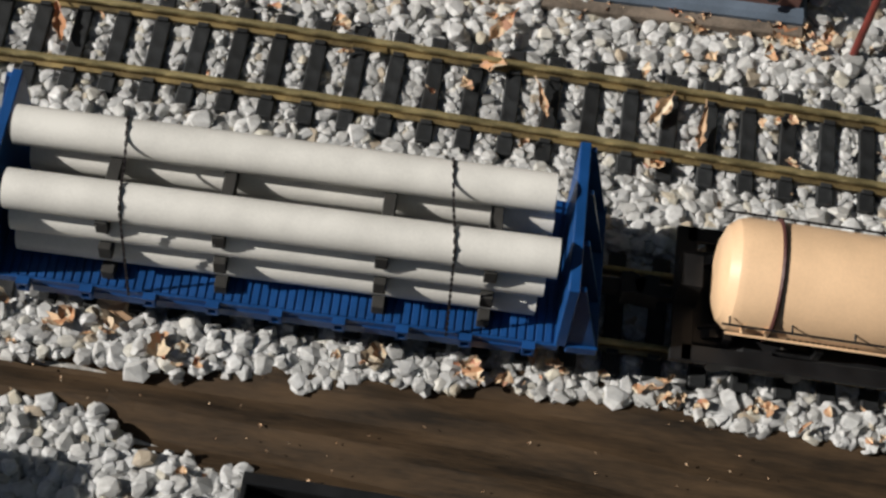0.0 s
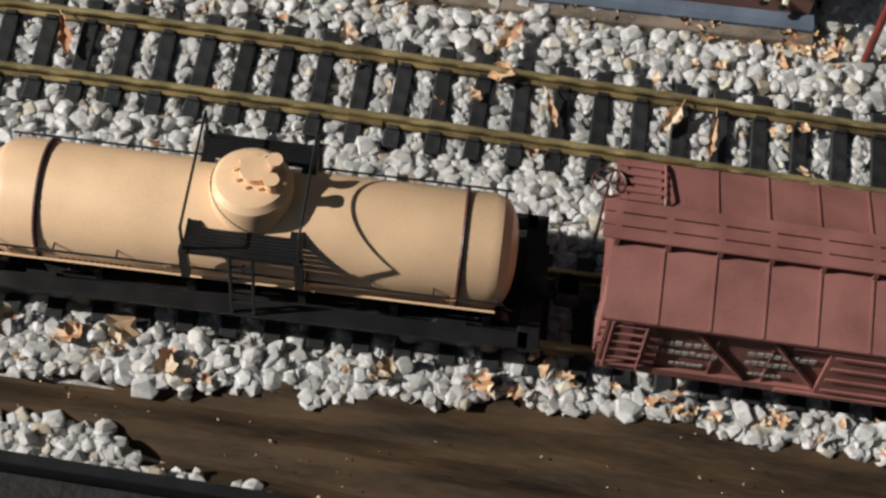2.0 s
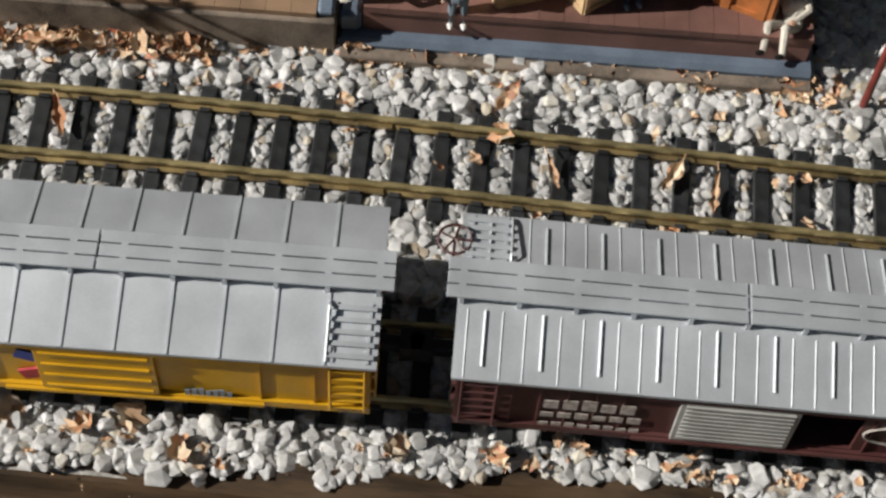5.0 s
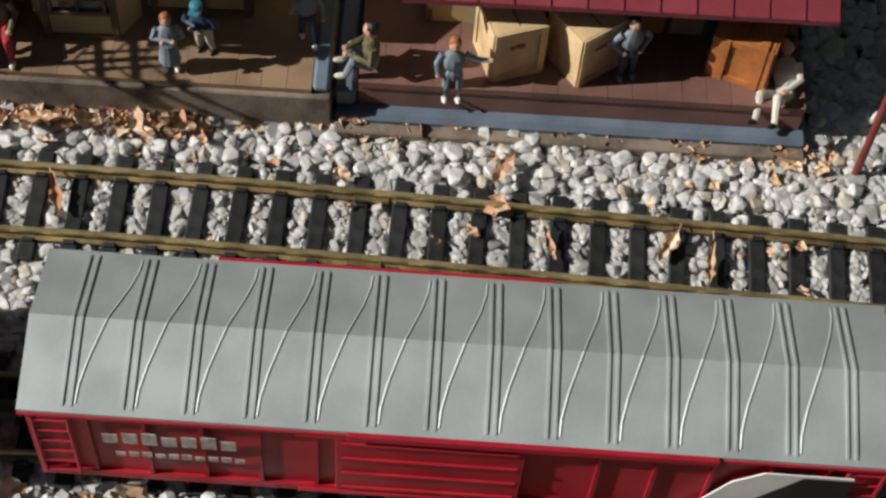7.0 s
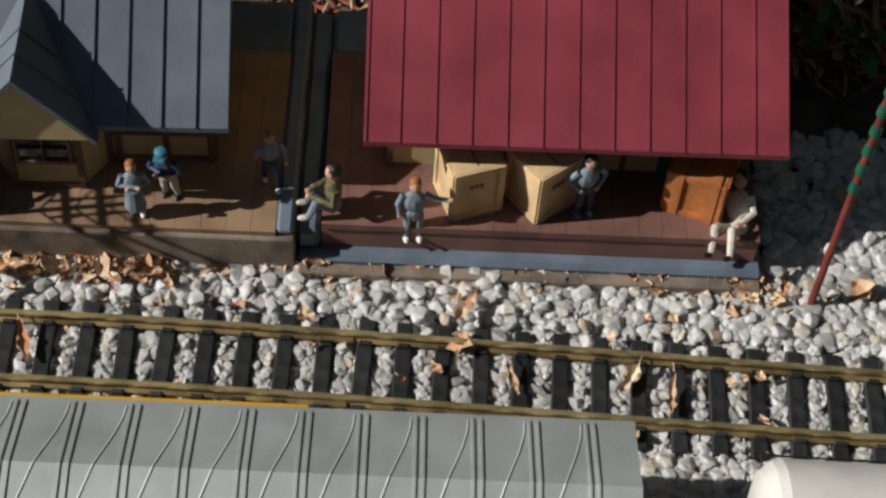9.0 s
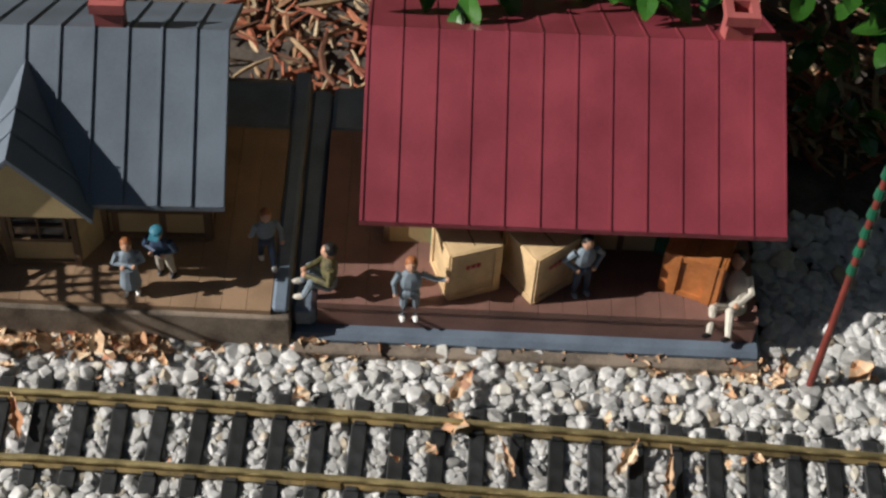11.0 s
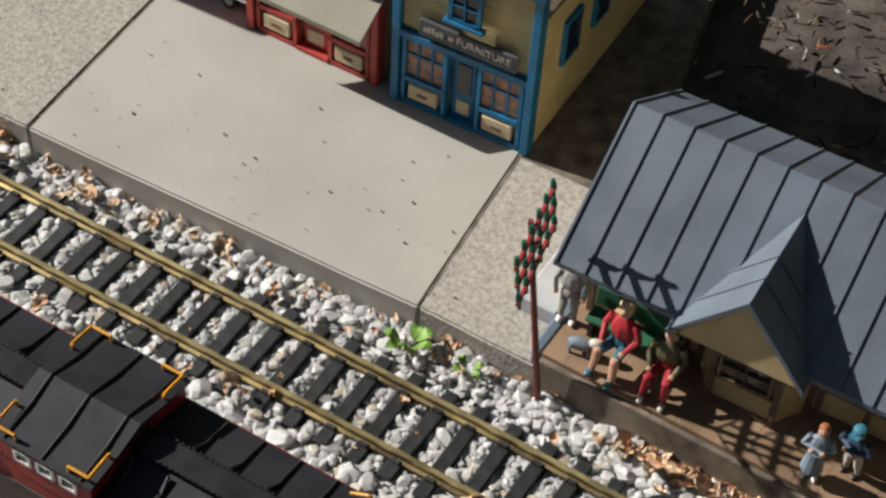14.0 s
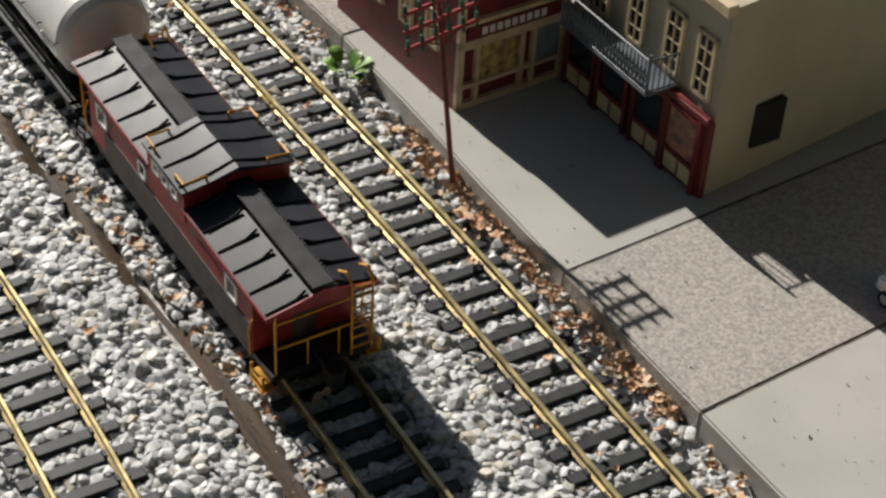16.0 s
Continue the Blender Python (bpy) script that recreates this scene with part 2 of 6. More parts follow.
def box(bm, x0, x1, y0, y1, z0, z1, bevel=0.0, m=None, mi=0):
    r = bmesh.ops.create_cube(bm, size=1)
    vs = r["verts"]
    bmesh.ops.scale(bm, vec=(x1 - x0, y1 - y0, z1 - z0), verts=vs)
    bmesh.ops.translate(bm, vec=((x0 + x1) / 2, (y0 + y1) / 2, (z0 + z1) / 2), verts=vs)
    if m is not None:
        bmesh.ops.transform(bm, matrix=m, verts=vs)
    fs = {f for v in vs for f in v.link_faces}
    for f in fs:
        f.material_index = mi
    if bevel:
        bmesh.ops.bevel(bm, geom=list({e for v in vs for e in v.link_edges}), offset=bevel, segments=1, affect="EDGES")
    return vs


def rod(bm, a, b, r, n=8, r2=None, mi=0, cap=True):
    a, b = Vector(a), Vector(b)
    d = b - a
    q = d.to_track_quat("Z", "Y").to_matrix().to_4x4()
    res = bmesh.ops.create_cone(bm, cap_ends=cap, segments=n, radius1=r, radius2=r if r2 is None else r2, depth=d.length, matrix=Matrix.Translation((a + b) / 2) @ q)
    for v in res["verts"]:
        for f in v.link_faces:
            f.material_index = mi
            f.smooth = len(f.verts) == 4
    return res["verts"]


def wire(bm, pts, r, n=6, mi=0):
    for a, b in zip(pts, pts[1:]):
        rod(bm, a, b, r, n, mi=mi)


def ball(bm, c, r, sx=1, sy=1, sz=1, u=10, v=7, mi=0):
    res = bmesh.ops.create_uvsphere(bm, u_segments=u, v_segments=v, radius=r, matrix=Matrix.Translation(c) @ Matrix.Diagonal((sx, sy, sz, 1)))
    for q in res["verts"]:
        for f in q.link_faces:
            f.material_index = mi
            f.smooth = True
    return res["verts"]


def extrude(bm, pts, axis, a, b, mi=0):
    """A prism over a closed outline: axis 'x' takes (y, z) points, 'y' takes (x, z), 'z' takes (x, y)."""
    put = {"x": lambda p, k: (k, p[0], p[1]), "y": lambda p, k: (p[0], k, p[1]), "z": lambda p, k: (p[0], p[1], k)}[axis]
    va, vb = [bm.verts.new(put(p, a)) for p in pts], [bm.verts.new(put(p, b)) for p in pts]
    fs = [bm.faces.new(va), bm.faces.new(vb[::-1])]
    for i in range(len(pts)):
        j = (i + 1) % len(pts)
        fs.append(bm.faces.new((va[j], va[i], vb[i], vb[j])))
    for f in fs:
        f.material_index = mi
    bmesh.ops.recalc_face_normals(bm, faces=fs)
    return va + vb


def BM():
    return bmesh.new()


def raw_mesh(name, verts, faces, material, smooth=False):
    """Joined loose pieces from arrays: faces of equal size."""
    me = bpy.data.meshes.new(name)
    nv, (nf, k) = len(verts), faces.shape
    me.vertices.add(nv), me.loops.add(nf * k), me.polygons.add(nf)
    me.vertices.foreach_set("co", verts.astype(np.float32).ravel())
    me.loops.foreach_set("vertex_index", faces.astype(np.int32).ravel())
    me.polygons.foreach_set("loop_start", np.arange(0, nf * k, k, dtype=np.int32))
    me.polygons.foreach_set("use_smooth", np.full(nf, smooth))
    me.update(calc_edges=True)
    me.materials.append(material)
    return me


# ---- plan: the lines of the three tracks ----
def far_y(x):
    return float(np.interp(x, (-3.0, -2.0, -1.372, -1.076, -0.904, -0.68, -0.489, -0.301, -0.144, 0.12, 0.4, 1.5), (-0.28, -0.130, -0.058, -0.0275, -0.0143, 0.0007, 0.0137, 0.0232, 0.0255, 0.0247, 0.0232, 0.010)))


def soft(fn, x, w=0.12):
    return sum(fn(x + w * (k / 4 - 1)) for k in range(9)) / 9


def FAR(x):
    return soft(far_y, x, 0.10)


def MID(x):
    return -0.110 + 0.0285 * (x - 0.14) - 0.0299 * (x - 0.14) * (x + 0.2) if x <= 0.2 else MID(0.2) + 0.0147 * (x - 0.2)


def near_y(x):
    return float(np.interp(x, (-3.0, -1.5, -1.14, -0.9, -0.55, 3.0), (-0.70, -0.412, -0.3635, -0.336, -0.331, -0.345)))


def NEAR(x):
    return soft(near_y, x, 0.2)


def slope(fn, x):
    return math.atan2(fn(x + 0.01) - fn(x - 0.01), 0.02)


# ---- ground, gravel and tracks ----
def build_ground():
    bm = BM()
    bmesh.ops.create_grid(bm, x_segments=60, y_segments=60, size=0.5)
    for v in bm.verts:
        v.co.x, v.co.y = v.co.x * 4.0 - 0.6, v.co.y * 2.4 + 0.1
        v.co.z = -0.012 + 0.003 * noise.noise(v.co * 9)
    r = 400.0
    out = [bm.verts.new(p) for p in ((-r, -r, -0.02), (r, -r, -0.02), (r, r, -0.02), (-r, r, -0.02))]
    bm.faces.new(out)
    ob = part("ground", bm, SOIL)
    tagged(ob, "dark garden soil under the gravel and mulch", "ground", kind="structure")


def stones(name, pts, size, label, corners=20, seed=11):
    """Angular marble chips: convex hulls over a few scattered corners, one joined mesh."""
    rng = np.random.default_rng(seed)
    kinds = []
    for k in range(60):
        dirs = []
        while len(dirs) < corners:
            d = rng.normal(size=3)
            d /= np.linalg.norm(d)
            if all(d @ q < 0.90 for q in dirs) or rng.random() < 0.04:
                dirs.append(d)
        v = np.sign(dirs) * np.abs(dirs) ** 0.8 * rng.uniform(0.88, 1.04, (corners, 1))
        v = v * np.array([rng.uniform(1.15, 1.65), rng.uniform(1.0, 1.25), rng.uniform(0.68, 0.92)])
        bm = BM()
        for p in v:
            bm.verts.new(p)
        bmesh.ops.convex_hull(bm, input=bm.verts[:])
        bmesh.ops.delete(bm, geom=[q for q in bm.verts if not q.link_faces], context="VERTS")
        bmesh.ops.triangulate(bm, faces=bm.faces[:])
        bm.verts.index_update()
        kinds.append((np.array([q.co[:] for q in bm.verts]), np.array([[q.index for q in f.verts] for f in bm.faces])))
        bm.free()
    V, F = [], []
    n = 0
    for x, y, z, k in [(*p, 1.0)[:4] for p in pts]:
        v, tri = kinds[rng.integers(60)]
        v = v * size * k * rng.lognormal(0, 0.22)
        q = np.array(Euler((rng.normal(0, 0.22), rng.normal(0, 0.22), rng.uniform(0, 6.3))).to_matrix())
        V.append(v @ q.T + (x, y, z + rng.uniform(-0.2, 0.2) * size))
        F.append(tri + n)
        n += len(v)
    ob = new(name, raw_mesh(name, np.concatenate(V), np.concatenate(F), GRAVEL, False))
    tagged(ob, label, "gravel", kind="stuff")


# outline of the brown edging strip between the middle and near tracks
STRIP_TOP = ((-3.0, -0.60), (-1.30, -0.275), (-1.0056, -0.2260), (-0.9269, -0.2165), (-0.8564, -0.2105), (-0.5, -0.20), (-0.256, -0.1944), (-0.166, -0.1918), (-0.04, -0.180), (0.051, -0.1647), (0.145, -0.1685), (0.226, -0.1708), (1.2, -0.18))
STRIP_LOW = ((-3.0, -0.62), (-1.30, -0.290), (-1.0056, -0.2395), (-0.9269, -0.2315), (-0.8564, -0.2270), (-0.5, -0.222), (-0.2478, -0.2238), (-0.19, -0.2215), (-0.183, -0.234), (-0.1335, -0.2435), (-0.07, -0.249), (0.02, -0.262), (0.2, -0.285), (1.2, -0.30))
SLAB_FRONT = ((-3.0, -0.19), (-1.4045, 0.0066), (-1.337, 0.0146), (-0.9715, 0.040), (-0.8045, 0.0545), (-0.489, 0.085), (-0.40, 0.0905))


def curve(rows, x):
    return float(np.interp(x, [r[0] for r in rows], [r[1] for r in rows]))


def build_strip():
    bm = BM()
    n, m = 160, 14
    grid = []
    for i in range(n + 1):
        x = -1.6 + 2.4 * i / n
        a, b = curve(STRIP_LOW, x) - 0.012, curve(STRIP_TOP, x) + 0.012
        row = []
        for j in range(m + 1):
            y = a + (b - a) * j / m
            z = -0.004 + 0.0040 * math.sin((y + 0.02 * noise.noise(Vector((x * 3, 0, 0)))) * 190 + 2.0 * noise.noise(Vector((x * 4, 1, 0)))) * (0.4 + 0.6 * max(0, min(1, -x * 3 + 0.4))) + 0.0022 * noise.noise(Vector((x * 9, y * 25, 3)))
            row.append(bm.verts.new((x, y, z)))
        grid.append(row)
    for i in range(n):
        for j in range(m):
            bm.faces.new((grid[i][j], grid[i + 1][j], grid[i + 1][j + 1], grid[i][j + 1]))
    low = bmesh.ops.extrude_face_region(bm, geom=bm.faces[:])
    bmesh.ops.translate(bm, vec=(0, 0, -0.01), verts=[g for g in low["geom"] if isinstance(g, bmesh.types.BMVert)])
    ob = part("edging_strip", bm, BOARD, smooth=True)
    tagged(ob, "dirty brown rippled edging board between gravel beds", "edging", kind="structure")


TIES = {}


def on_tie(name, x, y, fn):
    """Whether a spot lies on one of the ties of a track."""
    if abs(y - fn(x)) > 0.0455:
        return False
    return any(abs(x - t) < 0.0074 for t in TIES[name])


def build_gravel():
    rng = random.Random(5)
    pts, low_pts = [], []
    step = 0.0056
    for i in range(int(2.05 / step)):
        for j in range(int(0.66 / step)):
            x, y = -1.62 + (i + rng.uniform(-0.45, 0.45)) * step, -0.46 + (j + rng.uniform(-0.45, 0.45)) * step
            if (x > -0.55 and y < -0.31) or x < -1.45 and (y < -0.36 or y > 0.0):
                continue
            top, low = curve(STRIP_TOP, x), curve(STRIP_LOW, x)
            wob = (0.007 if x > -0.5 else 0.002) * noise.noise(Vector((x * 30, 0, 0)))
            pad = 0.0 if x > -0.5 else 0.0025
            if low + wob - pad < y < top + wob + pad:
                continue
            front = curve(SLAB_FRONT, x) - 0.004 if x < -0.40 else 0.0875 + (x + 0.40) * 0.038 if x < -0.13 else 0.109 + (x + 0.13) * 0.035
            if y > front and x < 0.185:
                continue
            q = rng.uniform(0.0, 6.3)
            low_pts.append((x + 0.0033 * math.cos(q), y + 0.0033 * math.sin(q), -0.0058 if min(abs(y - fn(x)) for fn in (FAR, MID, NEAR)) < 0.046 else -0.0020, 1.05))
            if any(on_tie(n, x, y, fn) for n, fn in (("track_far", FAR), ("track_middle", MID), ("track_near", NEAR))):
                continue
            on_track = any(abs(y - fn(x)) < 0.045 for fn in (FAR, MID, NEAR))
            z = -0.0046 if on_track else (-0.0014 if min(abs(y - fn(x)) for fn in (FAR, MID, NEAR)) < 0.062 else 0.0) + 0.0024 * noise.noise(Vector((x * 14, y * 14, 0)))
            edge = min(abs(y - top), abs(y - low)) < 0.010
            pts.append((x, y, z - (0.0015 if edge else 0), 0.82 if on_track else 1.0))
            if on_track:
                low_pts += [(x + rng.uniform(-0.002, 0.002), y + rng.uniform(-0.004, 0.004), -0.0052, 0.9) for _ in range(2)]
            if not on_track and not edge and rng.random() < 0.16:
                pts.append((x + rng.uniform(-0.003, 0.003), y + rng.uniform(-0.003, 0.003), z + 0.0036, 1.0))
    stones("gravel", pts, 0.0039, "white marble gravel chips with a few grey and tan stones")
    stones("gravel_fines", low_pts, 0.0031, "smaller white chips filling the gravel", 12, 12)
    # pale sheet below the loose stones, added to lighten the dark gaps
    bm = BM()
    rows = []
    for i in range(161):
        x = -1.62 + 2.05 * i / 160
        front = curve(SLAB_FRONT, x) if x < -0.40 else 0.092
        rows.append([[bm.verts.new((x, y, -0.0070 + 0.001 * noise.noise(Vector((x * 30, y * 30, 0))))) for y in (a, a + (b - a) / 2, b)] for a, b in ((-0.5, curve(STRIP_LOW, x) + 0.004), (curve(STRIP_TOP, x) - 0.004, front))])
    for r, s in zip(rows, rows[1:]):
        for k in (0, 1):
            for j in (0, 1):
                bm.faces.new((r[k][j], s[k][j], s[k][j + 1], r[k][j + 1]))
    ob = part("gravel_bed_base", bm, UNDERLAY)
    tagged(ob, "pale grey sheet under the gravel, added to lighten its gaps", "ground", kind="structure")


def build_litter():
    """Curled dead leaves and shreds along the beds."""
    rng = random.Random(8)
    spots = []
    for k in range(620):
        x = rng.uniform(-1.5, 0.32)
        kind = rng.random()
        if kind < 0.5:
            f = curve(SLAB_FRONT, x) if x < -0.4 else 0.098 if x < -0.13 else 0.112
            y = f - abs(rng.gauss(0.004, 0.012))
        elif kind < 0.75:
            y = curve(STRIP_TOP, x) + abs(rng.gauss(0.002, 0.012))
        elif kind < 0.88:
            y = FAR(x) + rng.uniform(-0.05, 0.05)
        else:
            y = rng.uniform(-0.3, 0.09)
            if curve(STRIP_LOW, x) < y < curve(STRIP_TOP, x):
                continue
        spots.append((x, y, min(0.022, math.exp(rng.gauss(-4.9, 0.42)))))
    spots += [(x, y, s) for x, y, s in ((-0.265, -0.172, 0.022), (-0.225, -0.175, 0.02), (-0.2, -0.165, 0.02), (-0.17, -0.183, 0.02), (-0.305, 0.077, 0.028), (-0.27, 0.080, 0.026), (-0.24, 0.083, 0.03), (-0.215, 0.086, 0.024), (-0.285, 0.079, 0.02), (-0.105, 0.10, 0.02), (-0.06, 0.101, 0.02), (0.03, 0.103, 0.022), (0.1, 0.105, 0.018), (-0.86, 0.045, 0.022), (-0.875, 0.03, 0.02), (-1.08, 0.01, 0.024), (-1.06, 0.0, 0.02))]
    spots += [(x, curve(SLAB_FRONT, x) - abs(rng.gauss(0.003, 0.009)), rng.uniform(0.006, 0.015)) for x in [rng.uniform(-1.2, -0.82) for _ in range(210)]]
    spots += [(x, 0.0875 + (x + 0.40) * 0.038 - abs(rng.gauss(0.001, 0.006)), rng.uniform(0.008, 0.018)) for x in [rng.uniform(-0.33, -0.2) for _ in range(120)]]
    spots += [(x, 0.106 + (x + 0.13) * 0.035 - abs(rng.gauss(0.001, 0.005)), rng.uniform(0.006, 0.018)) for x in [rng.uniform(-0.13, 0.2) for _ in range(110)]]
    spots += [(x, rng.uniform(curve(STRIP_LOW, x), curve(STRIP_TOP, x)), rng.uniform(0.001, 0.0026)) for x in [rng.uniform(-1.2, 0.3) for _ in range(140)]]
    bm = BM()
    for x, y, s in spots:
        a, curl, w = rng.uniform(0, 6.3), rng.uniform(0.6, 3.0), rng.uniform(0.12, 0.42)
        twist, kink = rng.uniform(-1.6, 1.6), rng.uniform(-0.5, 0.5)
        rows = []
        tilt = Euler((rng.uniform(-0.5, 0.5), rng.uniform(-0.4, 0.4), a)).to_matrix()
        for i in range(7):
            u = i / 6 - 0.5
            half = s * w * math.cos(u * 2.7) * (1 + 0.5 * rng.uniform(-1, 1))
            row = []
            for j in range(4):
                v = j / 3 * 2 - 1
                p = Vector((s * u * (1 - 0.2 * curl * u * u), half * v, 0.09 * s * curl * (abs(v) ** 1.6 * 0.6 + u * u) + s * 0.10 * rng.uniform(-1, 1)))
                p = Matrix.Rotation(twist * u, 3, "X") @ p + Vector((0, kink * s * abs(u), 0))
                row.append(bm.verts.new(tilt @ p + Vector((x, y, (0.0032 if s > 0.0051 else 0.0) + 0.10 * s))))
            rows.append(row)
        for i in range(6):
            for j in range(3):
                bm.faces.new((rows[i][j], rows[i + 1][j], rows[i + 1][j + 1], rows[i][j + 1]))
    ob = part("fallen_leaves", bm, LEAF, smooth=True)
    tagged(ob, "curled tan and orange dead leaves lying on gravel", "leaf litter", kind="stuff")


def big_leaf(x, y, z, length, width, yaw, material, label):
    bm = BM()
    rows = []
    rng = random.Random(int(abs(x) * 9000))
    for i in range(9):
        u = i / 8
        half = width * math.sin(math.pi * min(0.97, u * 0.94 + 0.03)) ** 0.8 * rng.uniform(0.35, 1.0)
        rows.append([bm.verts.new((length * (u - 0.5), half * v, 0.35 * width * abs(v) ** 1.5 + 0.3 * length * (u - 0.5) ** 2 + rng.uniform(-1, 1) * 0.25 * width)) for v in (-1, -0.6, 0, 0.6, 1)])
    for i in range(8):
        for j in range(4):
            bm.faces.new((rows[i][j], rows[i + 1][j], rows[i + 1][j + 1], rows[i][j + 1]))
    top = bmesh.ops.extrude_face_region(bm, geom=bm.faces[:])
    bmesh.ops.translate(bm, vec=(0, 0, 0.0004), verts=[g for g in top["geom"] if isinstance(g, bmesh.types.BMVert)])
    wire(bm, [(length * 0.5, 0, 0.07 * length), (length * 0.75, 0.1 * width, 0.02 * length)], 0.0005, 5)
    ob = part("dead_leaf", bm, material, smooth=True)
    ob.matrix_basis = pose(x, y, z, 6, -5, yaw)
    tagged(ob, label, "leaf", "dead leaves on the track")


RAIL_LEN = 0.0244


def build_track(name, fn, x0, x1, label, phase=0.0):
    """Rails are swept along the plan line; each tie near the camera is a part of its own."""
    t = thing(name, label, "railway track")
    t["kind"] = "structure"
    n = int((x1 - x0) / 0.02)
    xs = [x0 + (x1 - x0) * i / n for i in range(n + 1)]
    for side in (-1, 1):
        bm = BM()
        for prof, mi in (([(-0.0030, 0.0), (0.0030, 0.0), (0.0030, 0.0012), (0.0009, 0.0022), (0.0009, 0.0058), (-0.0009, 0.0058), (-0.0009, 0.0022), (-0.0030, 0.0012)], 0), ([(-0.0016, 0.0058), (0.0016, 0.0058), (0.0016, 0.0079), (0.0009, 0.0085), (-0.0009, 0.0085), (-0.0016, 0.0079)], 1)):
            prev = None
            for x in xs:
                a, y = slope(fn, x), fn(x)
                ring = []
                for p, z in prof:
                    o = side * 0.02375 + p
                    ring.append(bm.verts.new((x - math.sin(a) * o, y + math.cos(a) * o, z)))
                if prev:
                    for i in range(len(prof)):
                        j = (i + 1) % len(prof)
                        bm.faces.new((prev[i], prev[j], ring[j], ring[i])).material_index = mi
                prev = ring
        bmesh.ops.recalc_face_normals(bm, faces=bm.faces[:])
        part("rail", bm, (BRASS, RAILTOP), t, "dull brass rail with a worn bright head")
    bm = BM()
    box(bm, -0.0051, 0.0051, -0.0400, 0.0400, -0.009, 0.0, 0.0008)
    for s in (-1, 1):
        for q in (-1, 1):
            box(bm, -0.0035, 0.0035, s * 0.02375 + q * 0.0032 - 0.0014, s * 0.02375 + q * 0.0032 + 0.0014, 0.0, 0.0026, 0.0004)
    me = mesh_of(bm, "tie", TIE)
    spots, x = [], phase
    while x < x1:
        spots.append(x)
        x += RAIL_LEN * math.cos(slope(fn, x))
    x = phase - RAIL_LEN
    while x > x0:
        spots.append(x)
        x -= RAIL_LEN * math.cos(slope(fn, x))
    for x in spots:
        TIES.setdefault(name, []).append(x)
        tie = new("tie", me)
        tie.parent = t
        tie.matrix_basis = Matrix.Translation((x, fn(x), 0)) @ Matrix.Rotation(slope(fn, x) + random.gauss(0, 0.012), 4, "Z")
    # rail joiners
    bm = BM()
    x = x0 + 0.31
    while x < x1:
        for s in (-1, 1):
            a = slope(fn, x)
            box(bm, -0.011, 0.011, s * 0.02375 - 0.0036, s * 0.02375 + 0.0036, 0.0004, 0.0034, 0.0004, Matrix.Translation((x, fn(x), 0)) @ Matrix.Rotation(a, 4, "Z"))
        x += 0.6
    part("rail_joiner", bm, BRASS, t)


def build_sky_screens():
    """Added, unseen screens cut sky light on three sides; the sun's side lies open."""
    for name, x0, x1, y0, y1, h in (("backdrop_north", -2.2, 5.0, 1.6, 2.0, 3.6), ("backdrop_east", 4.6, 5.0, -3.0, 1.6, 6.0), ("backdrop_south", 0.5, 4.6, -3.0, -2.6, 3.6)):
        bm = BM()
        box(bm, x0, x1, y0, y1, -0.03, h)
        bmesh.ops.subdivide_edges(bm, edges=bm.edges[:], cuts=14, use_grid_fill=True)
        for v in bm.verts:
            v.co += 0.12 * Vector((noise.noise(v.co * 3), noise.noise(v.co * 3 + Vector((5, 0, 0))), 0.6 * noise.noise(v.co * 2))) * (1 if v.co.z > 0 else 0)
        ob = part(name, bm, SCREEN, smooth=True)
        tagged(ob, "tall dark green screen out of view, added to cut sky light", "hedge", kind="structure")


def build_slabs():
    seams = [(-0.395, 0.0915), (-0.489, 0.0855), (-0.8045, 0.055), (-0.9715, 0.040), (-1.337, 0.0146), (-1.75, -0.036)]
    kinds = (AGG, CONC, AGG, CONC, AGG)
    names = ("pebbled concrete paving slab", "smooth pale concrete paving slab", "pebbled concrete paving slab", "smooth pale concrete paving slab", "pebbled concrete paving slab")
    w = Vector((-0.145, 0.99)).normalized()
    for i, (a, b) in enumerate(zip(seams, seams[1:])):
        deep = 0.16 if i == 0 else 0.62
        ax, ay, bx, by = a[0] - 0.0003, a[1], b[0] + 0.0003, b[1]
        pts = [(bx, by), (ax, ay), (ax + w.x * deep, ay + w.y * deep), (bx + w.x * deep, by + w.y * deep)]
        bm = BM()
        vs = extrude(bm, pts, "z", -0.015, 0.02 - (0.0003 if i % 2 else 0))
        bmesh.ops.subdivide_edges(bm, edges=bm.edges[:], cuts=5, use_grid_fill=True)
        for v in bm.verts:
            v.co += Vector((noise.noise(v.co * 40), noise.noise(v.co * 40 + Vector((9, 0, 0))), 0.25 * noise.noise(v.co * 12))) * 0.0010
        bmesh.ops.bevel(bm, geom=[e for e in bm.edges if e.calc_face_angle(0) > 1.0], offset=0.0016, segments=2, affect="EDGES")
        ob = part("pavement_%d" % (i + 1), bm, kinds[i])
        tagged(ob, names[i], "pavement", kind="structure")
    bm = BM()
    extrude(bm, [(-1.74, -0.02), (-0.42, 0.105), (-0.42, 0.24), (-0.52, 0.6), (-1.8, 0.55)], "z", -0.014, 0.0190)
    ob = part("pavement_bed", bm, JOINT)
    tagged(ob, "dark dirt bed in the joints between slabs", "pavement", kind="structure")


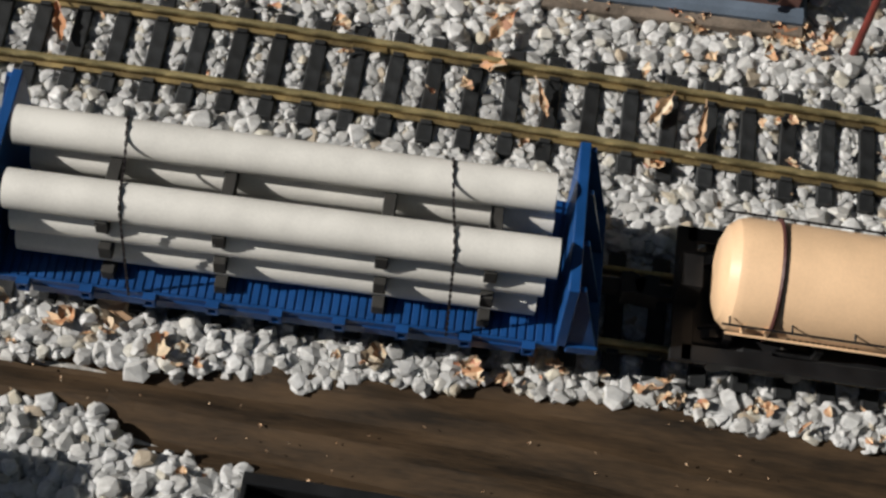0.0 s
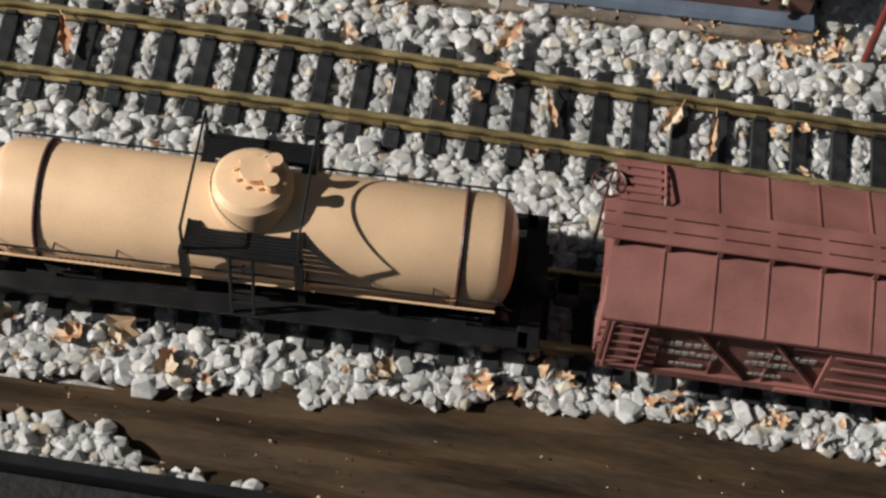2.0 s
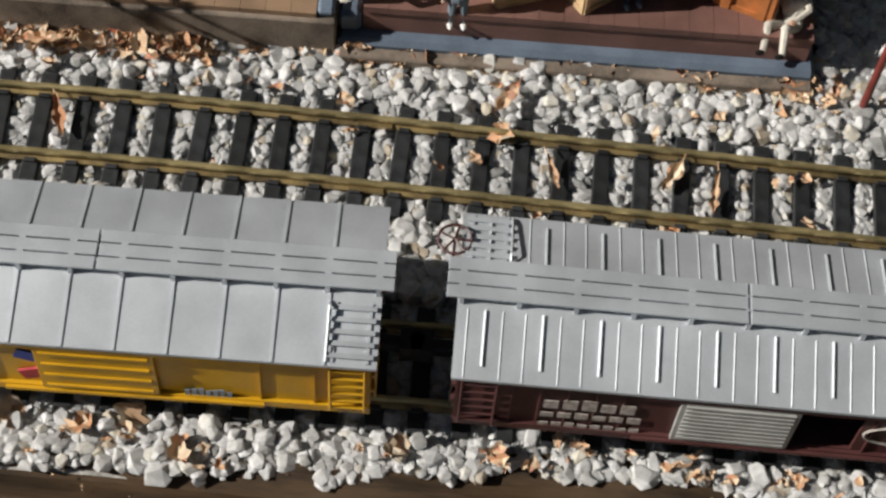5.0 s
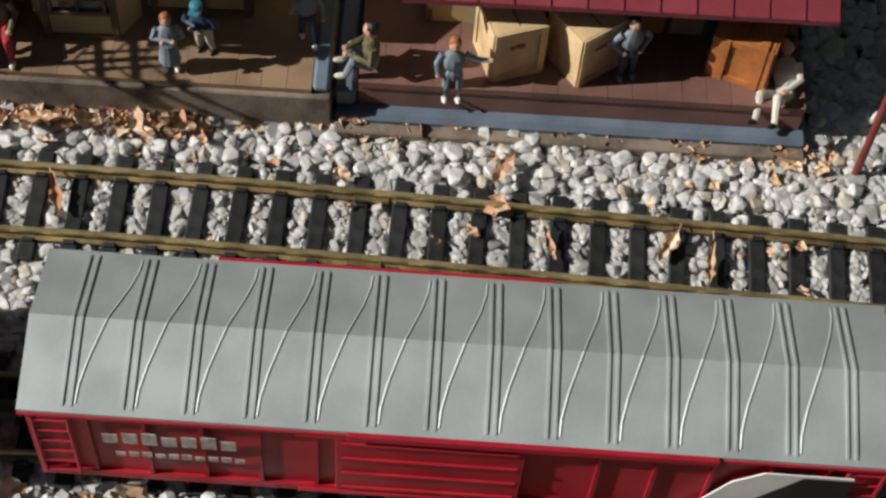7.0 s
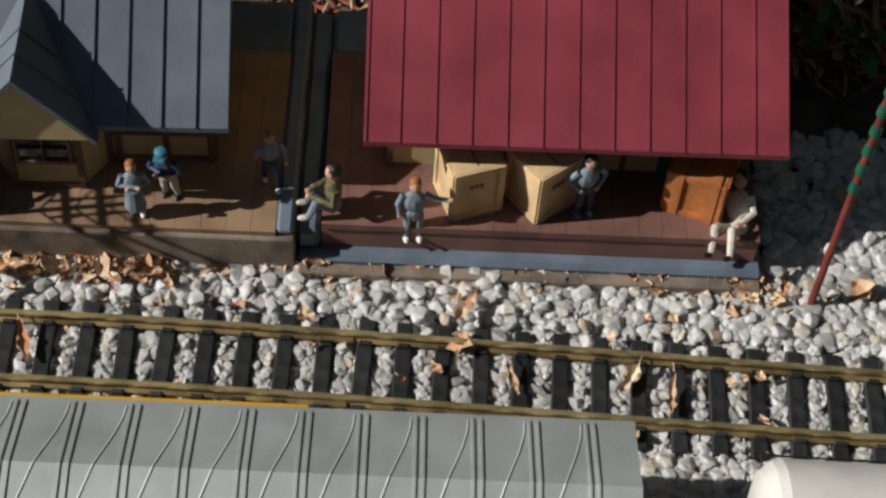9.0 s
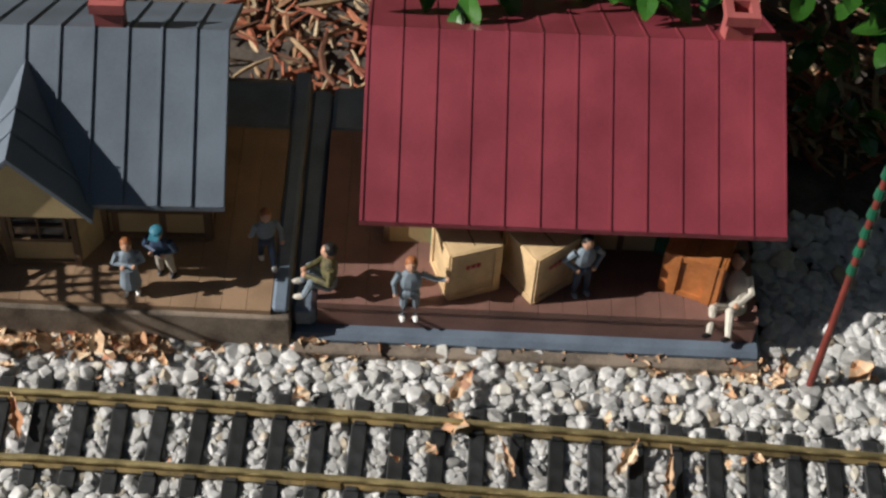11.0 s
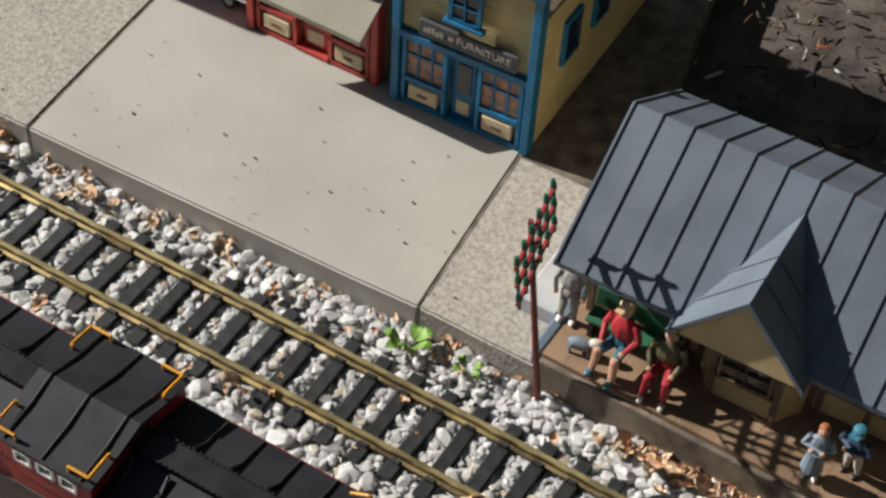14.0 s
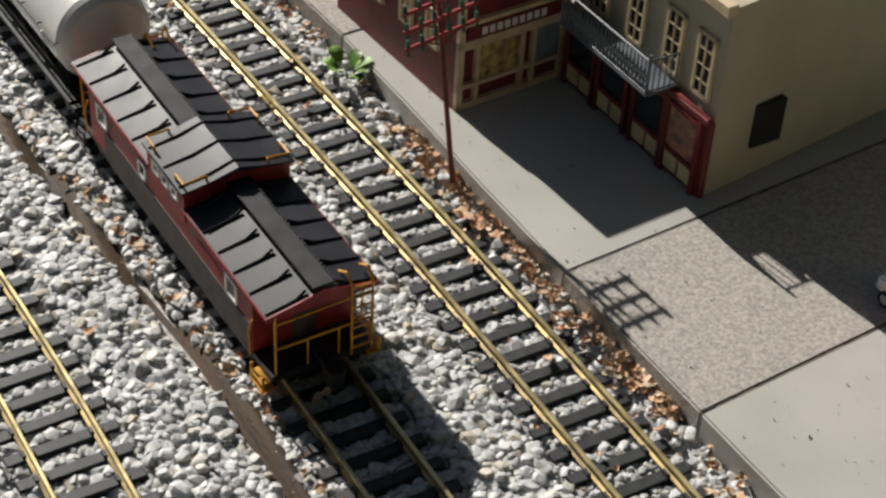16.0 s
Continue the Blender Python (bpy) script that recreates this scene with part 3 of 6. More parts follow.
# ---- rolling stock; built about their own middle, z = 0 at the top of the ties ----
def trucks(car, at, black=BLACK):
    for s in (-1, 1):
        tr = part("truck", _truck_frame(s * at), black, car, "black plastic wheel truck")
        for dx in (-0.022, 0.022):
            bm = BM()
            for sy in (-1, 1):
                rod(bm, (s * at + dx, sy * 0.0210, 0.0205), (s * at + dx, sy * 0.0268, 0.0205), 0.0125, 16)
                rod(bm, (s * at + dx, sy * 0.0195, 0.0205), (s * at + dx, sy * 0.0210, 0.0205), 0.0142, 16)
            rod(bm, (s * at + dx, -0.03, 0.0205), (s * at + dx, 0.03, 0.0205), 0.003, 8)
            part("wheelset", bm, STEEL, tr, "steel wheels on an axle")


def _truck_frame(x):
    bm = BM()
    for sy in (-1, 1):
        extrude(bm, [(x - 0.036, 0.018), (x - 0.03, 0.026), (x - 0.012, 0.026), (x - 0.008, 0.031), (x + 0.008, 0.031), (x + 0.012, 0.026), (x + 0.03, 0.026), (x + 0.036, 0.018), (x + 0.012, 0.014), (x - 0.012, 0.014)], "y", sy * 0.030, sy * 0.036)
        for dx in (-0.022, 0.022):
            rod(bm, (x + dx, sy * 0.036, 0.0205), (x + dx, sy * 0.039, 0.0205), 0.005, 10)
    box(bm, x - 0.006, x + 0.006, -0.03, 0.03, 0.016, 0.028)
    return bm


def coupler(car, half):
    for s in (-1, 1):
        bm = BM()
        box(bm, s * half - 0.012, s * half + 0.012, -0.004, 0.004, 0.022, 0.030, 0.001)
        extrude(bm, [(s * half + s * 0.010, -0.007), (s * half + s * 0.022, -0.006), (s * half + s * 0.024, 0.002), (s * half + s * 0.016, 0.007), (s * half + s * 0.010, 0.006)], "z", 0.019, 0.033)
        part("coupler", bm, BLACK, car, "black knuckle coupler")


def ladder(x0, x1, y, z0, z1, n, axis="x", r=0.0008):
    bm = BM()
    for k in range(n):
        z = z0 + (z1 - z0) * k / max(1, n - 1)
        if axis == "x":
            wire(bm, [(x0, y, z), (x1, y, z)], r)
        else:
            wire(bm, [(y, x0, z), (y, x1, z)], r)
    for x in (x0, x1):
        p = ((x, y, z0 - 0.003), (x, y, z1 + 0.003)) if axis == "x" else ((y, x, z0 - 0.003), (y, x, z1 + 0.003))
        wire(bm, p, r * 1.1)
    return bm


def bars(bm, x, y, z, w, h, n, gap=0.25, axis="y"):
    """A row of plain bars standing in for small lettering."""
    step = w / n
    for k in range(n):
        a = x + k * step
        hh = h * (0.75 + 0.25 * ((k * 7) % 3) / 2)
        box(bm, a, a + step * (1 - gap), y - 0.00025, y + 0.00025, z, z + hh)


def word(text, size, material, parent, m, name="lettering", label=""):
    cu = bpy.data.curves.new(name, "FONT")
    cu.body, cu.size, cu.align_x, cu.align_y, cu.extrude = text, size, "CENTER", "CENTER", 0.0002
    tmp = new(name, cu)
    me = bpy.data.meshes.new_from_object(tmp.evaluated_get(bpy.context.evaluated_depsgraph_get()))
    bpy.data.objects.remove(tmp)
    me.materials.append(material)
    ob = new(name, me)
    ob.parent = parent
    ob.matrix_basis = m
    if label:
        ob["label"] = label
    return ob


def boxcar(name, label, L, W, eave, rise, body, roof, style):
    car = thing(name, label, "railway car", group="cars of the freight train")
    h, w, fl = L / 2, W / 2, 0.033
    bw = w - (0.003 if style == "modern" else 0.00525)
    # body with panel ribs
    bm = BM()
    if style == "nyc" or body is BROWN:
        # open doorway on the near side
        o0, o1 = (0.0245, 0.066) if style == "nyc" else (0.021, 0.053)
        e, t = h - 0.003, 0.002
        box(bm, -e, e, bw - t, bw, fl, eave - 0.001)
        for x0, x1 in ((-e, o0), (o1, e)):
            box(bm, x0, x1, -bw, -bw + t, fl, eave - 0.001)
        box(bm, o0, o1, -bw, -bw + t, eave - 0.008, eave - 0.001)
        box(bm, o0, o1, -bw, -bw + t, fl, fl + 0.004)
        for x0, x1 in ((-e, -e + t), (e - t, e)):
            extrude(bm, [(-bw, fl), (bw, fl), (bw, eave - 0.001), (0, eave + rise - 0.003), (-bw, eave - 0.001)], "x", x0, x1)
        box(bm, -e, e, -bw, bw, fl - 0.001, fl + 0.001)
    else:
        extrude(bm, [(-bw, fl), (bw, fl), (bw, eave - 0.001), (0, eave + rise - 0.003), (-bw, eave - 0.001)], "x", -h + 0.003, h - 0.003)
    part("body", bm, body, car)
    bm = BM()
    box(bm, -h + 0.006, h - 0.006, -0.018, 0.018, 0.018, fl)
    box(bm, -h * 0.55, h * 0.55, -bw + 0.006, bw - 0.006, 0.018, fl - 0.001)
    part("underframe", bm, BLACK, car, "black underframe")
    bm = BM()
    n = {"reefer": 10, "nyc": 20, "modern": 15}[style]
    for sy in (-1, 1):
        for k in range(n + 1):
            x = -h + 0.004 + (L - 0.008) * k / n
            if (-0.05 < x < 0.068) if style != "modern" else abs(x) < 0.06:
                continue
            wd = 0.0022 if style == "modern" else 0.0012
            box(bm, x - wd / 2, x + wd / 2, sy * bw - 0.0004, sy * (bw + 0.0018) if style == "modern" else sy * (bw + 0.0012), fl + 0.001, eave - 0.002) if sy > 0 else box(bm, x - wd / 2, x + wd / 2, -bw - (0.0018 if style == "modern" else 0.0012), -bw + 0.0004, fl + 0.001, eave - 0.002)
        box(bm, -h + 0.003, h - 0.003, sy * bw - 0.001, sy * bw + 0.0022, fl - 0.003, fl + 0.003) if sy > 0 else box(bm, -h + 0.003, h - 0.003, -bw - 0.0022, -bw + 0.001, fl - 0.003, fl + 0.003)
    loose("side_rib", bm, body, car)
    if style == "reefer" and body is BROWN:
        bm = BM()
        for x0, x1 in ((-0.10, -0.068), (-0.06, -0.030), (0.085, 0.055), (0.13, 0.10)):
            for sy in (-1, 1):
                wire(bm, [(x0, sy * (bw + 0.001), eave - 0.006), (x1, sy * (bw + 0.001), fl + 0.004)], 0.0016, 5)
        loose("diagonal_brace", bm, body, car)
    # doors on both sides
    for sy in (-1, 1):
        bm = BM()
        x0, x1 = (-0.03, 0.032) if style != "modern" else (-0.062, 0.034)
        y0, y1 = sorted((sy * (bw + 0.0006), sy * (bw + 0.003)))
        box(bm, x0, x1, y0, y1, fl + 0.002, eave - 0.006, 0.0004)
        dr = part("door", bm, SILVER if style == "nyc" else body, car, "corrugated silver sliding door" if style == "nyc" else "ribbed sliding door")
        bm = BM()
        for k in range(9 if style == "nyc" else 4):
            z = fl + 0.006 + (eave - fl - 0.018) * k / (8 if style == "nyc" else 3)
            ya, yb = sorted((sy * (bw + 0.003), sy * (bw + 0.0042)))
            box(bm, x0 + 0.003, x1 - 0.003, ya, yb, z, z + 0.0022)
        loose("door_rib", bm, SILVER if style == "nyc" else body, dr)
        bm = BM()
        ya, yb = sorted((sy * (bw + 0.0005), sy * (bw + 0.004)))
        box(bm, x0 - 0.02, x1 + 0.055, ya, yb, eave - 0.006, eave - 0.0035)
        box(bm, x0 - 0.02, x1 + 0.055, ya, yb, fl - 0.001, fl + 0.0015)
        loose("door_track", bm, body, car)
    # roof: two sloping halves with a thin edge
    bm = BM()
    extrude(bm, [(-w, eave - 0.0005), (-w, eave + 0.0016), (0, eave + rise + 0.0016), (w, eave + 0.0016), (w, eave - 0.0005), (0, eave + rise - 0.001)], "x", -h, h)
    part("roof", bm, roof, car, "shallow gabled metal roof")
    sl = rise / w
    if style == "modern":
        # pairs of straight ribs between panels, an S-shaped stamped rib in each panel
        bm = BM()
        for k in range(14):
            x = -h + 0.0245 + (L - 0.049) * k / 13
            for sy in (-1, 1):
                for dx in (-0.0028, 0.0016):
                    e, f = 0.003, 0.0008
                    pts = [(-sy * 0.0002, eave + rise), (sy * (w - e), eave + sl * e), (sy * (w - e), eave + sl * e + 0.0016 + 0.0004), (sy * (w - e - 0.002), eave + sl * (e + 0.002) + 0.0016 + f), (-sy * 0.0002, eave + rise + 0.0016 + f)]
                    extrude(bm, pts, "x", x + dx, x + dx + 0.0013)
            if k == 13:
                break
            c = x + (L - 0.049) / 26
            line = [(c + 0.0105, 0.90), (c + 0.0100, 0.72), (c + 0.0072, 0.46), (c + 0.0024, 0.15), (c, 0.0), (c - 0.0024, -0.15), (c - 0.0072, -0.46), (c - 0.0100, -0.72), (c - 0.0106, -0.90)]
            wire(bm, [(px, q * w, eave + rise * (1 - abs(q)) + 0.0011) for px, q in line], 0.0010, 6)
        part("roof_rib", bm, roof, car, "stamped roof ribs")
        bm = BM()
        for sy in (-1, 1):
            y0, y1 = sorted((sy * (w - 0.001), sy * (w + 0.0025)))
            x0, x1 = (-0.132, 0.046) if sy > 0 else (-0.056, 0.13)
            box(bm, x0, x1, y0, y1, eave - 0.004, eave + 0.0012, 0.0004)
            box(bm, -h, h, y0 if sy > 0 else y0 + 0.0015, y1 - 0.0015 if sy > 0 else y1, eave - 0.0026, eave - 0.0006)
        loose("roof_edge", bm, body, car, "painted edge rail under the roof")
    else:
        bm = BM()
        n = 10 if style == "nyc" else 11
        for k in range(1, n + (0 if style == "reefer" else 1)):
            x = -h + L * (k if style == "reefer" else k - 0.5) / n
            for sy in (-1, 1):
                t = 0.0011
                if style == "nyc":
                    wire(bm, [(x, sy * 0.014, eave + rise * (1 - 0.014 / w) + 0.002), (x, sy * w * 0.86, eave + rise * 0.14 + 0.002)], 0.0009, 6)
                    for q in (-0.009, 0.009):
                        wire(bm, [(x + q, sy * 0.014, eave + rise * (1 - 0.014 / w) + 0.0016), (x + q, sy * w * 0.98, eave + rise * 0.02 + 0.0016)], 0.0005, 4)
                else:
                    extrude(bm, [(sy * 0.001, eave + rise + 0.0004), (sy * w, eave + 0.0004), (sy * w, eave + 0.0022), (sy * 0.001, eave + rise + 0.0022)], "x", x - t / 2, x + t / 2)
        loose("roof_rib", bm, roof, car)
        # running board of three planks on saddles
        zt = eave + rise + 0.0065
        for y in (-0.0082, 0.0, 0.0082):
            for x0, x1 in ((-h - 0.006, -0.0006), (0.0006, h + 0.006)):
                bm = BM()
                box(bm, x0, x1, y - 0.0036, y + 0.0036, zt - 0.0016, zt, 0.0003)
                part("plank", bm, roof, car)
        bm = BM()
        for k in range(n + 1):
            x = -h + 0.002 + (L - 0.004) * k / n
            box(bm, x - 0.0012, x + 0.0012, -0.0118, 0.0118, eave + rise - 0.002, zt - 0.0017)
            for y in (-0.0041, 0.0041):
                box(bm, x - 0.0018, x + 0.0018, y - 0.0006, y + 0.0006, zt - 0.0016, zt - 0.0002)
        loose("board_support", bm, roof, car)
        # corner step platforms
        for sx, sy in ((-1, 1), (1, -1)):
            bm = BM()
            x0, x1 = sorted((sx * (h - 0.002), sx * (h - 0.026)))
            y0, y1 = sorted((sy * 0.016, sy * (w - 0.002)))
            def top(y):
                return eave + rise * (1 - abs(y) / w) + 0.0026

            for k in range(5):
                yy = y0 + (y1 - y0) * (k + 0.5) / 5
                box(bm, x0, x1, yy - 0.0014, yy + 0.0014, top(yy), top(yy) + 0.0008)
            slats, bm = bm, BM()
            for x in (x0 + 0.003, x1 - 0.003):
                extrude(bm, [(y0, top(y0) - 0.003), (y1, top(y1) - 0.003), (y1, top(y1) - 0.0001), (y0, top(y0) - 0.0001)], "x", x - 0.0008, x + 0.0008)
            e = x0 if sx > 0 else x1
            wire(bm, [(e, y0, top(y0)), (e, y0 + 0.004, top(y0) + 0.0022), (e, y1 - 0.004, top(y1) + 0.0022), (e, y1, top(y1))], 0.0008)
            cp = part("corner_platform", bm, roof, car, "slatted corner platform with a grab iron")
            loose("slat", slats, roof, cp)
    # end details: ladders, brake wheel
    for sx in (-1, 1):
        part("ladder", ladder(-bw + 0.006, -bw + 0.024, sx * (h - 0.001), fl + 0.004, eave - 0.006, 6, "y"), body if style != "nyc" else BLACK, car)
        part("ladder", ladder(sx * (h - 0.024), sx * (h - 0.006), -sx * -1 * 0 - (bw + 0.003), fl + 0.004, eave - 0.008, 6), body, car)
        bm = BM()
        for k in range(3 if style != "modern" else 7):
            z = fl + 0.014 + (eave - fl - 0.02) * k / (2 if style != "modern" else 6)
            x0, x1 = sorted((sx * (h - 0.0035), sx * (h - 0.001)))
            box(bm, x0, x1, -bw + 0.002, bw - 0.002, z, z + 0.003)
        loose("end_rib", bm, body, car)
    if style != "modern":
        bm = BM()
        x, y, z = -h - 0.004, 0.028, eave + rise * 0.4 + 0.004
        ring = [(x + 0.009 * math.cos(a), y + 0.009 * math.sin(a), z) for a in [k * math.pi / 7 for k in range(15)]]
        wire(bm, ring, 0.0008, 5)
        for k in range(5):
            wire(bm, [(x, y, z), ring[k * 3 % 14]], 0.0007, 5)
        wire(bm, [(x, y, z), (x, y, fl)], 0.0009, 6)
        part("brake_wheel", bm, DKBROWN if body is not YELLOW else BLACK, car, "spoked brake wheel on a shaft")
    trucks(car, h - 0.055)
    coupler(car, h)
    return car


def flat_bars(car, rows, y, material, label="faded lettering"):
    for x, z, w, hh, n in rows:
        bm = BM()
        bars(bm, x, y, z, w, hh, n)
        part("lettering", bm, material, car, label)


def pipe_car():
    car = thing("pipe_flatcar", "blue bulkhead flatcar loaded with white pipes held by chains", "railway car", group="cars of the freight train")
    h, w, dk = 0.153, 0.047, 0.034
    bm = BM()
    box(bm, -h, h, -w, w, dk - 0.006, dk, 0.0006)
    for sy in (-1, 1):
        y0, y1 = sorted((sy * (w - 0.003), sy * (w + 0.0006)))
        box(bm, -h + 0.02, h - 0.02, y0, y1, dk - 0.012, dk - 0.005)
    part("deck", bm, BLUE, car, "blue ribbed deck")
    for k in range(62):
        x = -h + 0.006 + (2 * h - 0.012) * k / 61
        bm = BM()
        box(bm, x - 0.0019, x + 0.0019, -w + 0.001, w - 0.001, dk, dk + 0.0011, 0.0003)
        part("deck_plank", bm, BLUE, car)
    bm = BM()
    for k in range(9):
        x = -h + 0.016 + (2 * h - 0.032) * k / 8
        for sy in (-1, 1):
            a, b = sorted((sy * w, sy * (w + 0.0045)))
            box(bm, x - 0.0034, x + 0.0034, a, b, dk - 0.007, dk - 0.005)
            box(bm, x - 0.0034, x + 0.0034, a, b, dk - 0.001, dk + 0.001)
            for q in (-0.0027, 0.0027):
                box(bm, x + q - 0.0007, x + q + 0.0007, a, b, dk - 0.006, dk)
    part("stake_pocket", bm, BLUE, car, "blue stake pockets along the sill")
    for s in (-1, 1):
        x0, x1 = sorted((s * (h - 0.002), s * (h + 0.004)))
        bm = BM()
        box(bm, x0, x1, -w, w, dk, 0.093, 0.0005)
        bh = part("bulkhead", bm, BLUE, car, "tall blue end bulkhead")
        bm = BM()
        for y in (-w + 0.003, -0.016, 0.016, w - 0.003):
            o = s * (h + 0.004)
            extrude(bm, [(o, dk - 0.006), (o, 0.091), (o + s * 0.003, 0.091), (o + s * 0.016, dk), (o + s * 0.016, dk - 0.006)], "y", y - 0.0015, y + 0.0015)
        part("gusset", bm, BLUE, bh)
        bm = BM()
        xa, xb = sorted((s * (h + 0.004), s * (h + 0.021)))
        box(bm, xa, xb, -w, w, dk - 0.006, dk + 0.001, 0.0005)
        part("end_platform", bm, BLUE, car)
    bm = BM()
    box(bm, -h - 0.01, h + 0.01, -0.02, 0.02, 0.018, dk - 0.006)
    part("underframe", bm, BLACK, car)
    # load: layers of pipes
    r, ln = 0.0108, 0.142
    lay = [(dk + 0.002 + r, (-0.0250, 0.0140), 0.140), (dk + 0.0025 + 3 * r, (-0.0262, 0.0132), 0.141), (dk + 0.003 + 5 * r, (-0.0275, 0.0125), 0.1435)]
    rng = random.Random(3)
    for z, ys, half in lay:
        for y in ys:
            bm = BM()
            n, o = 26, rng.uniform(-0.004, 0.004)
            for x, ro, ri in ((1, r, r * 0.84),):
                A = [[bm.verts.new((sx * half + o, y + rr * math.cos(2 * math.pi * k / n), z + rr * math.sin(2 * math.pi * k / n))) for k in range(n)] for sx, rr in ((-1, ro), (1, ro), (1, ri), (-1, ri))]
                for i in range(4):
                    p, q = A[i], A[(i + 1) % 4]
                    for k in range(n):
                        f = bm.faces.new((p[k], p[(k + 1) % n], q[(k + 1) % n], q[k]))
                        f.smooth, f.material_index = i in (0, 2), 1 if i == 2 else 0
            bmesh.ops.recalc_face_normals(bm, faces=bm.faces[:])
            part("pipe", bm, (PIPE, PIPESHADE), car, "white plastic pipe")
    for x in (-0.092, -0.031, 0.054, 0.111):
        for z, y in ((dk + 0.0030, 0.037), (dk + 0.0022 + 2 * r, 0.035), (dk + 0.0027 + 4 * r, 0.033)):
            bm = BM()
            box(bm, x - 0.0034, x + 0.0034, -y - 0.005, y - 0.008, z - 0.0050 if z > dk + 0.01 else dk + 0.0002, z + 0.0052, 0.0004)
            part("spacer", bm, SPACER, car, "dark timber spacer between pipe layers")
    for x in (-0.0855, 0.0865):
        bm = BM()
        zt = lay[2][0] + r + 0.001
        path = [(-w - 0.002, dk - 0.001), (-0.0400, lay[2][0] - 0.006), (-0.0390, lay[2][0]), (-0.0355, zt - 0.003), (-0.0275, zt), (-0.0195, zt - 0.0025), (-0.0075, zt - 0.005), (0.0045, zt - 0.003), (0.0125, zt), (0.0205, zt - 0.003), (0.0240, lay[2][0]), (0.0265, lay[2][0] - 0.006), (w + 0.002, dk - 0.001)]
        seg = []
        for (ya, za), (yb, zb) in zip(path, path[1:]):
            m = max(1, int(math.hypot(yb - ya, zb - za) / 0.0022))
            seg += [(x - (ya + (yb - ya) * k / m) * 0.12, ya + (yb - ya) * k / m, za + (zb - za) * k / m) for k in range(m)]
        for i, p in enumerate(seg[:-1]):
            a, b = Vector(p), Vector(seg[i + 1])
            d = (b - a).normalized()
            side = d.cross(Vector((1, 0, 0))).normalized() if i % 2 else Vector((1, 0, 0))
            m = Matrix((d, side, d.cross(side))).transposed().to_4x4()
            m.translation = (a + b) / 2
            box(bm, -0.0014, 0.0014, -0.0008, 0.0008, -0.0003, 0.0003, 0, m)
        part("chain", bm, CHAIN, car, "dark metal chain over the pipes")
    trucks(car, h - 0.045)
    coupler(car, h + 0.022)
    return car


def tank_car(name, label, paint, dome, letters, h=0.1415, r=0.0318, zc=0.0565):
    car = thing(name, label, "railway car", group="cars of the freight train")
    n = 40
    bm = BM()
    prof = [(-h, 0.0), (-h - 0.0005, r * 0.3), (-h + 0.001, r * 0.6), (-h + 0.004, r * 0.82), (-h + 0.009, r * 0.95), (-h + 0.014, r)]
    prof = prof + [(-x, q) for x, q in prof[::-1]]
    rings = []
    for x, q in prof:
        rings.append([bm.verts.new((x, q * math.cos(2 * math.pi * k / n), zc + q * math.sin(2 * math.pi * k / n))) for k in range(n)] if q else [bm.verts.new((x, 0, zc))])
    for a, b in zip(rings, rings[1:]):
        for k in range(n):
            j = (k + 1) % n
            if len(a) == 1:
                bm.faces.new((a[0], b[j], b[k]))
            elif len(b) == 1:
                bm.faces.new((a[k], a[j], b[0]))
            else:
                bm.faces.new((a[k], a[j], b[j], b[k]))
    bmesh.ops.recalc_face_normals(bm, faces=bm.faces[:])
    part("tank", bm, paint, car, smooth=True)
    for x in (-0.1105, 0.1125) if dome else ():
        bm = BM()
        ring = [(x, (r + 0.0006) * math.cos(a), zc + (r + 0.0006) * math.sin(a)) for a in [2 * math.pi * k / 36 for k in range(37)]]
        for a, b in zip(ring, ring[1:]):
            rod(bm, a, b, 0.0013, 6)
        part("band", bm, DKBROWN if paint is TAN else BLACK, car, "dark strap band round the tank")
    bm = BM()
    for x in (-0.1245, -0.112, -0.04, 0.034, 0.111):
        for sy in (-1, 1):
            rod(bm, (x, sy * (r + 0.0005), zc - 0.004), (x, sy * (r + 0.0015), zc + 0.002), 0.0016, 7)
    wire(bm, [(-h + 0.008, -r - 0.0016, zc - 0.006), (h - 0.008, -r - 0.0016, zc - 0.006)], 0.0009, 5)
    part("rivet_seam", bm, paint, car)
    bm = BM()
    box(bm, -h - 0.016, h + 0.016, -0.03, 0.03, 0.022, 0.029, 0.0006)
    box(bm, -h - 0.016, h + 0.016, -0.012, 0.012, 0.018, 0.027)
    for sy in (-1, 1):
        for x in (-0.13, -0.08, -0.03, 0.03, 0.08, 0.13):
            extrude(bm, [(sy * 0.03, 0.029), (sy * 0.0325, 0.042), (sy * 0.02, 0.036), (sy * 0.015, 0.029)], "x", x - 0.002, x + 0.002)
    part("underframe", bm, BLACK, car, "black underframe with saddles")
    bm = BM()
    for sy in (-1, 1):
        y0, y1 = sorted((sy * 0.033, sy * 0.043))
        box(bm, -h - 0.012, h + 0.012, y0, y1, 0.030, 0.0325, 0.0004)
    for s in (-1, 1):
        x0, x1 = sorted((s * (h + 0.006), s * (h + 0.018)))
        box(bm, x0, x1, -0.043, 0.043, 0.028, 0.0325, 0.0004)
        box(bm, x0, x1, -0.010, 0.010, 0.0325, 0.055)
    part("running_board", bm, BLACK, car, "black side walkway")
    bm = BM()
    for sy in (-1, 1):
        wire(bm, [(-h + 0.004, sy * (r + 0.004), zc + 0.007), (h - 0.004, sy * (r + 0.004), zc + 0.007)], 0.0007, 5)
        for k in range(9):
            x = -h + 0.008 + (2 * h - 0.016) * k / 8
            wire(bm, [(x, sy * (r - 0.001), zc + 0.007), (x, sy * (r + 0.004), zc + 0.007)], 0.0006, 5)
    part("handrail", bm, BLACK, car, "thin black handrail")
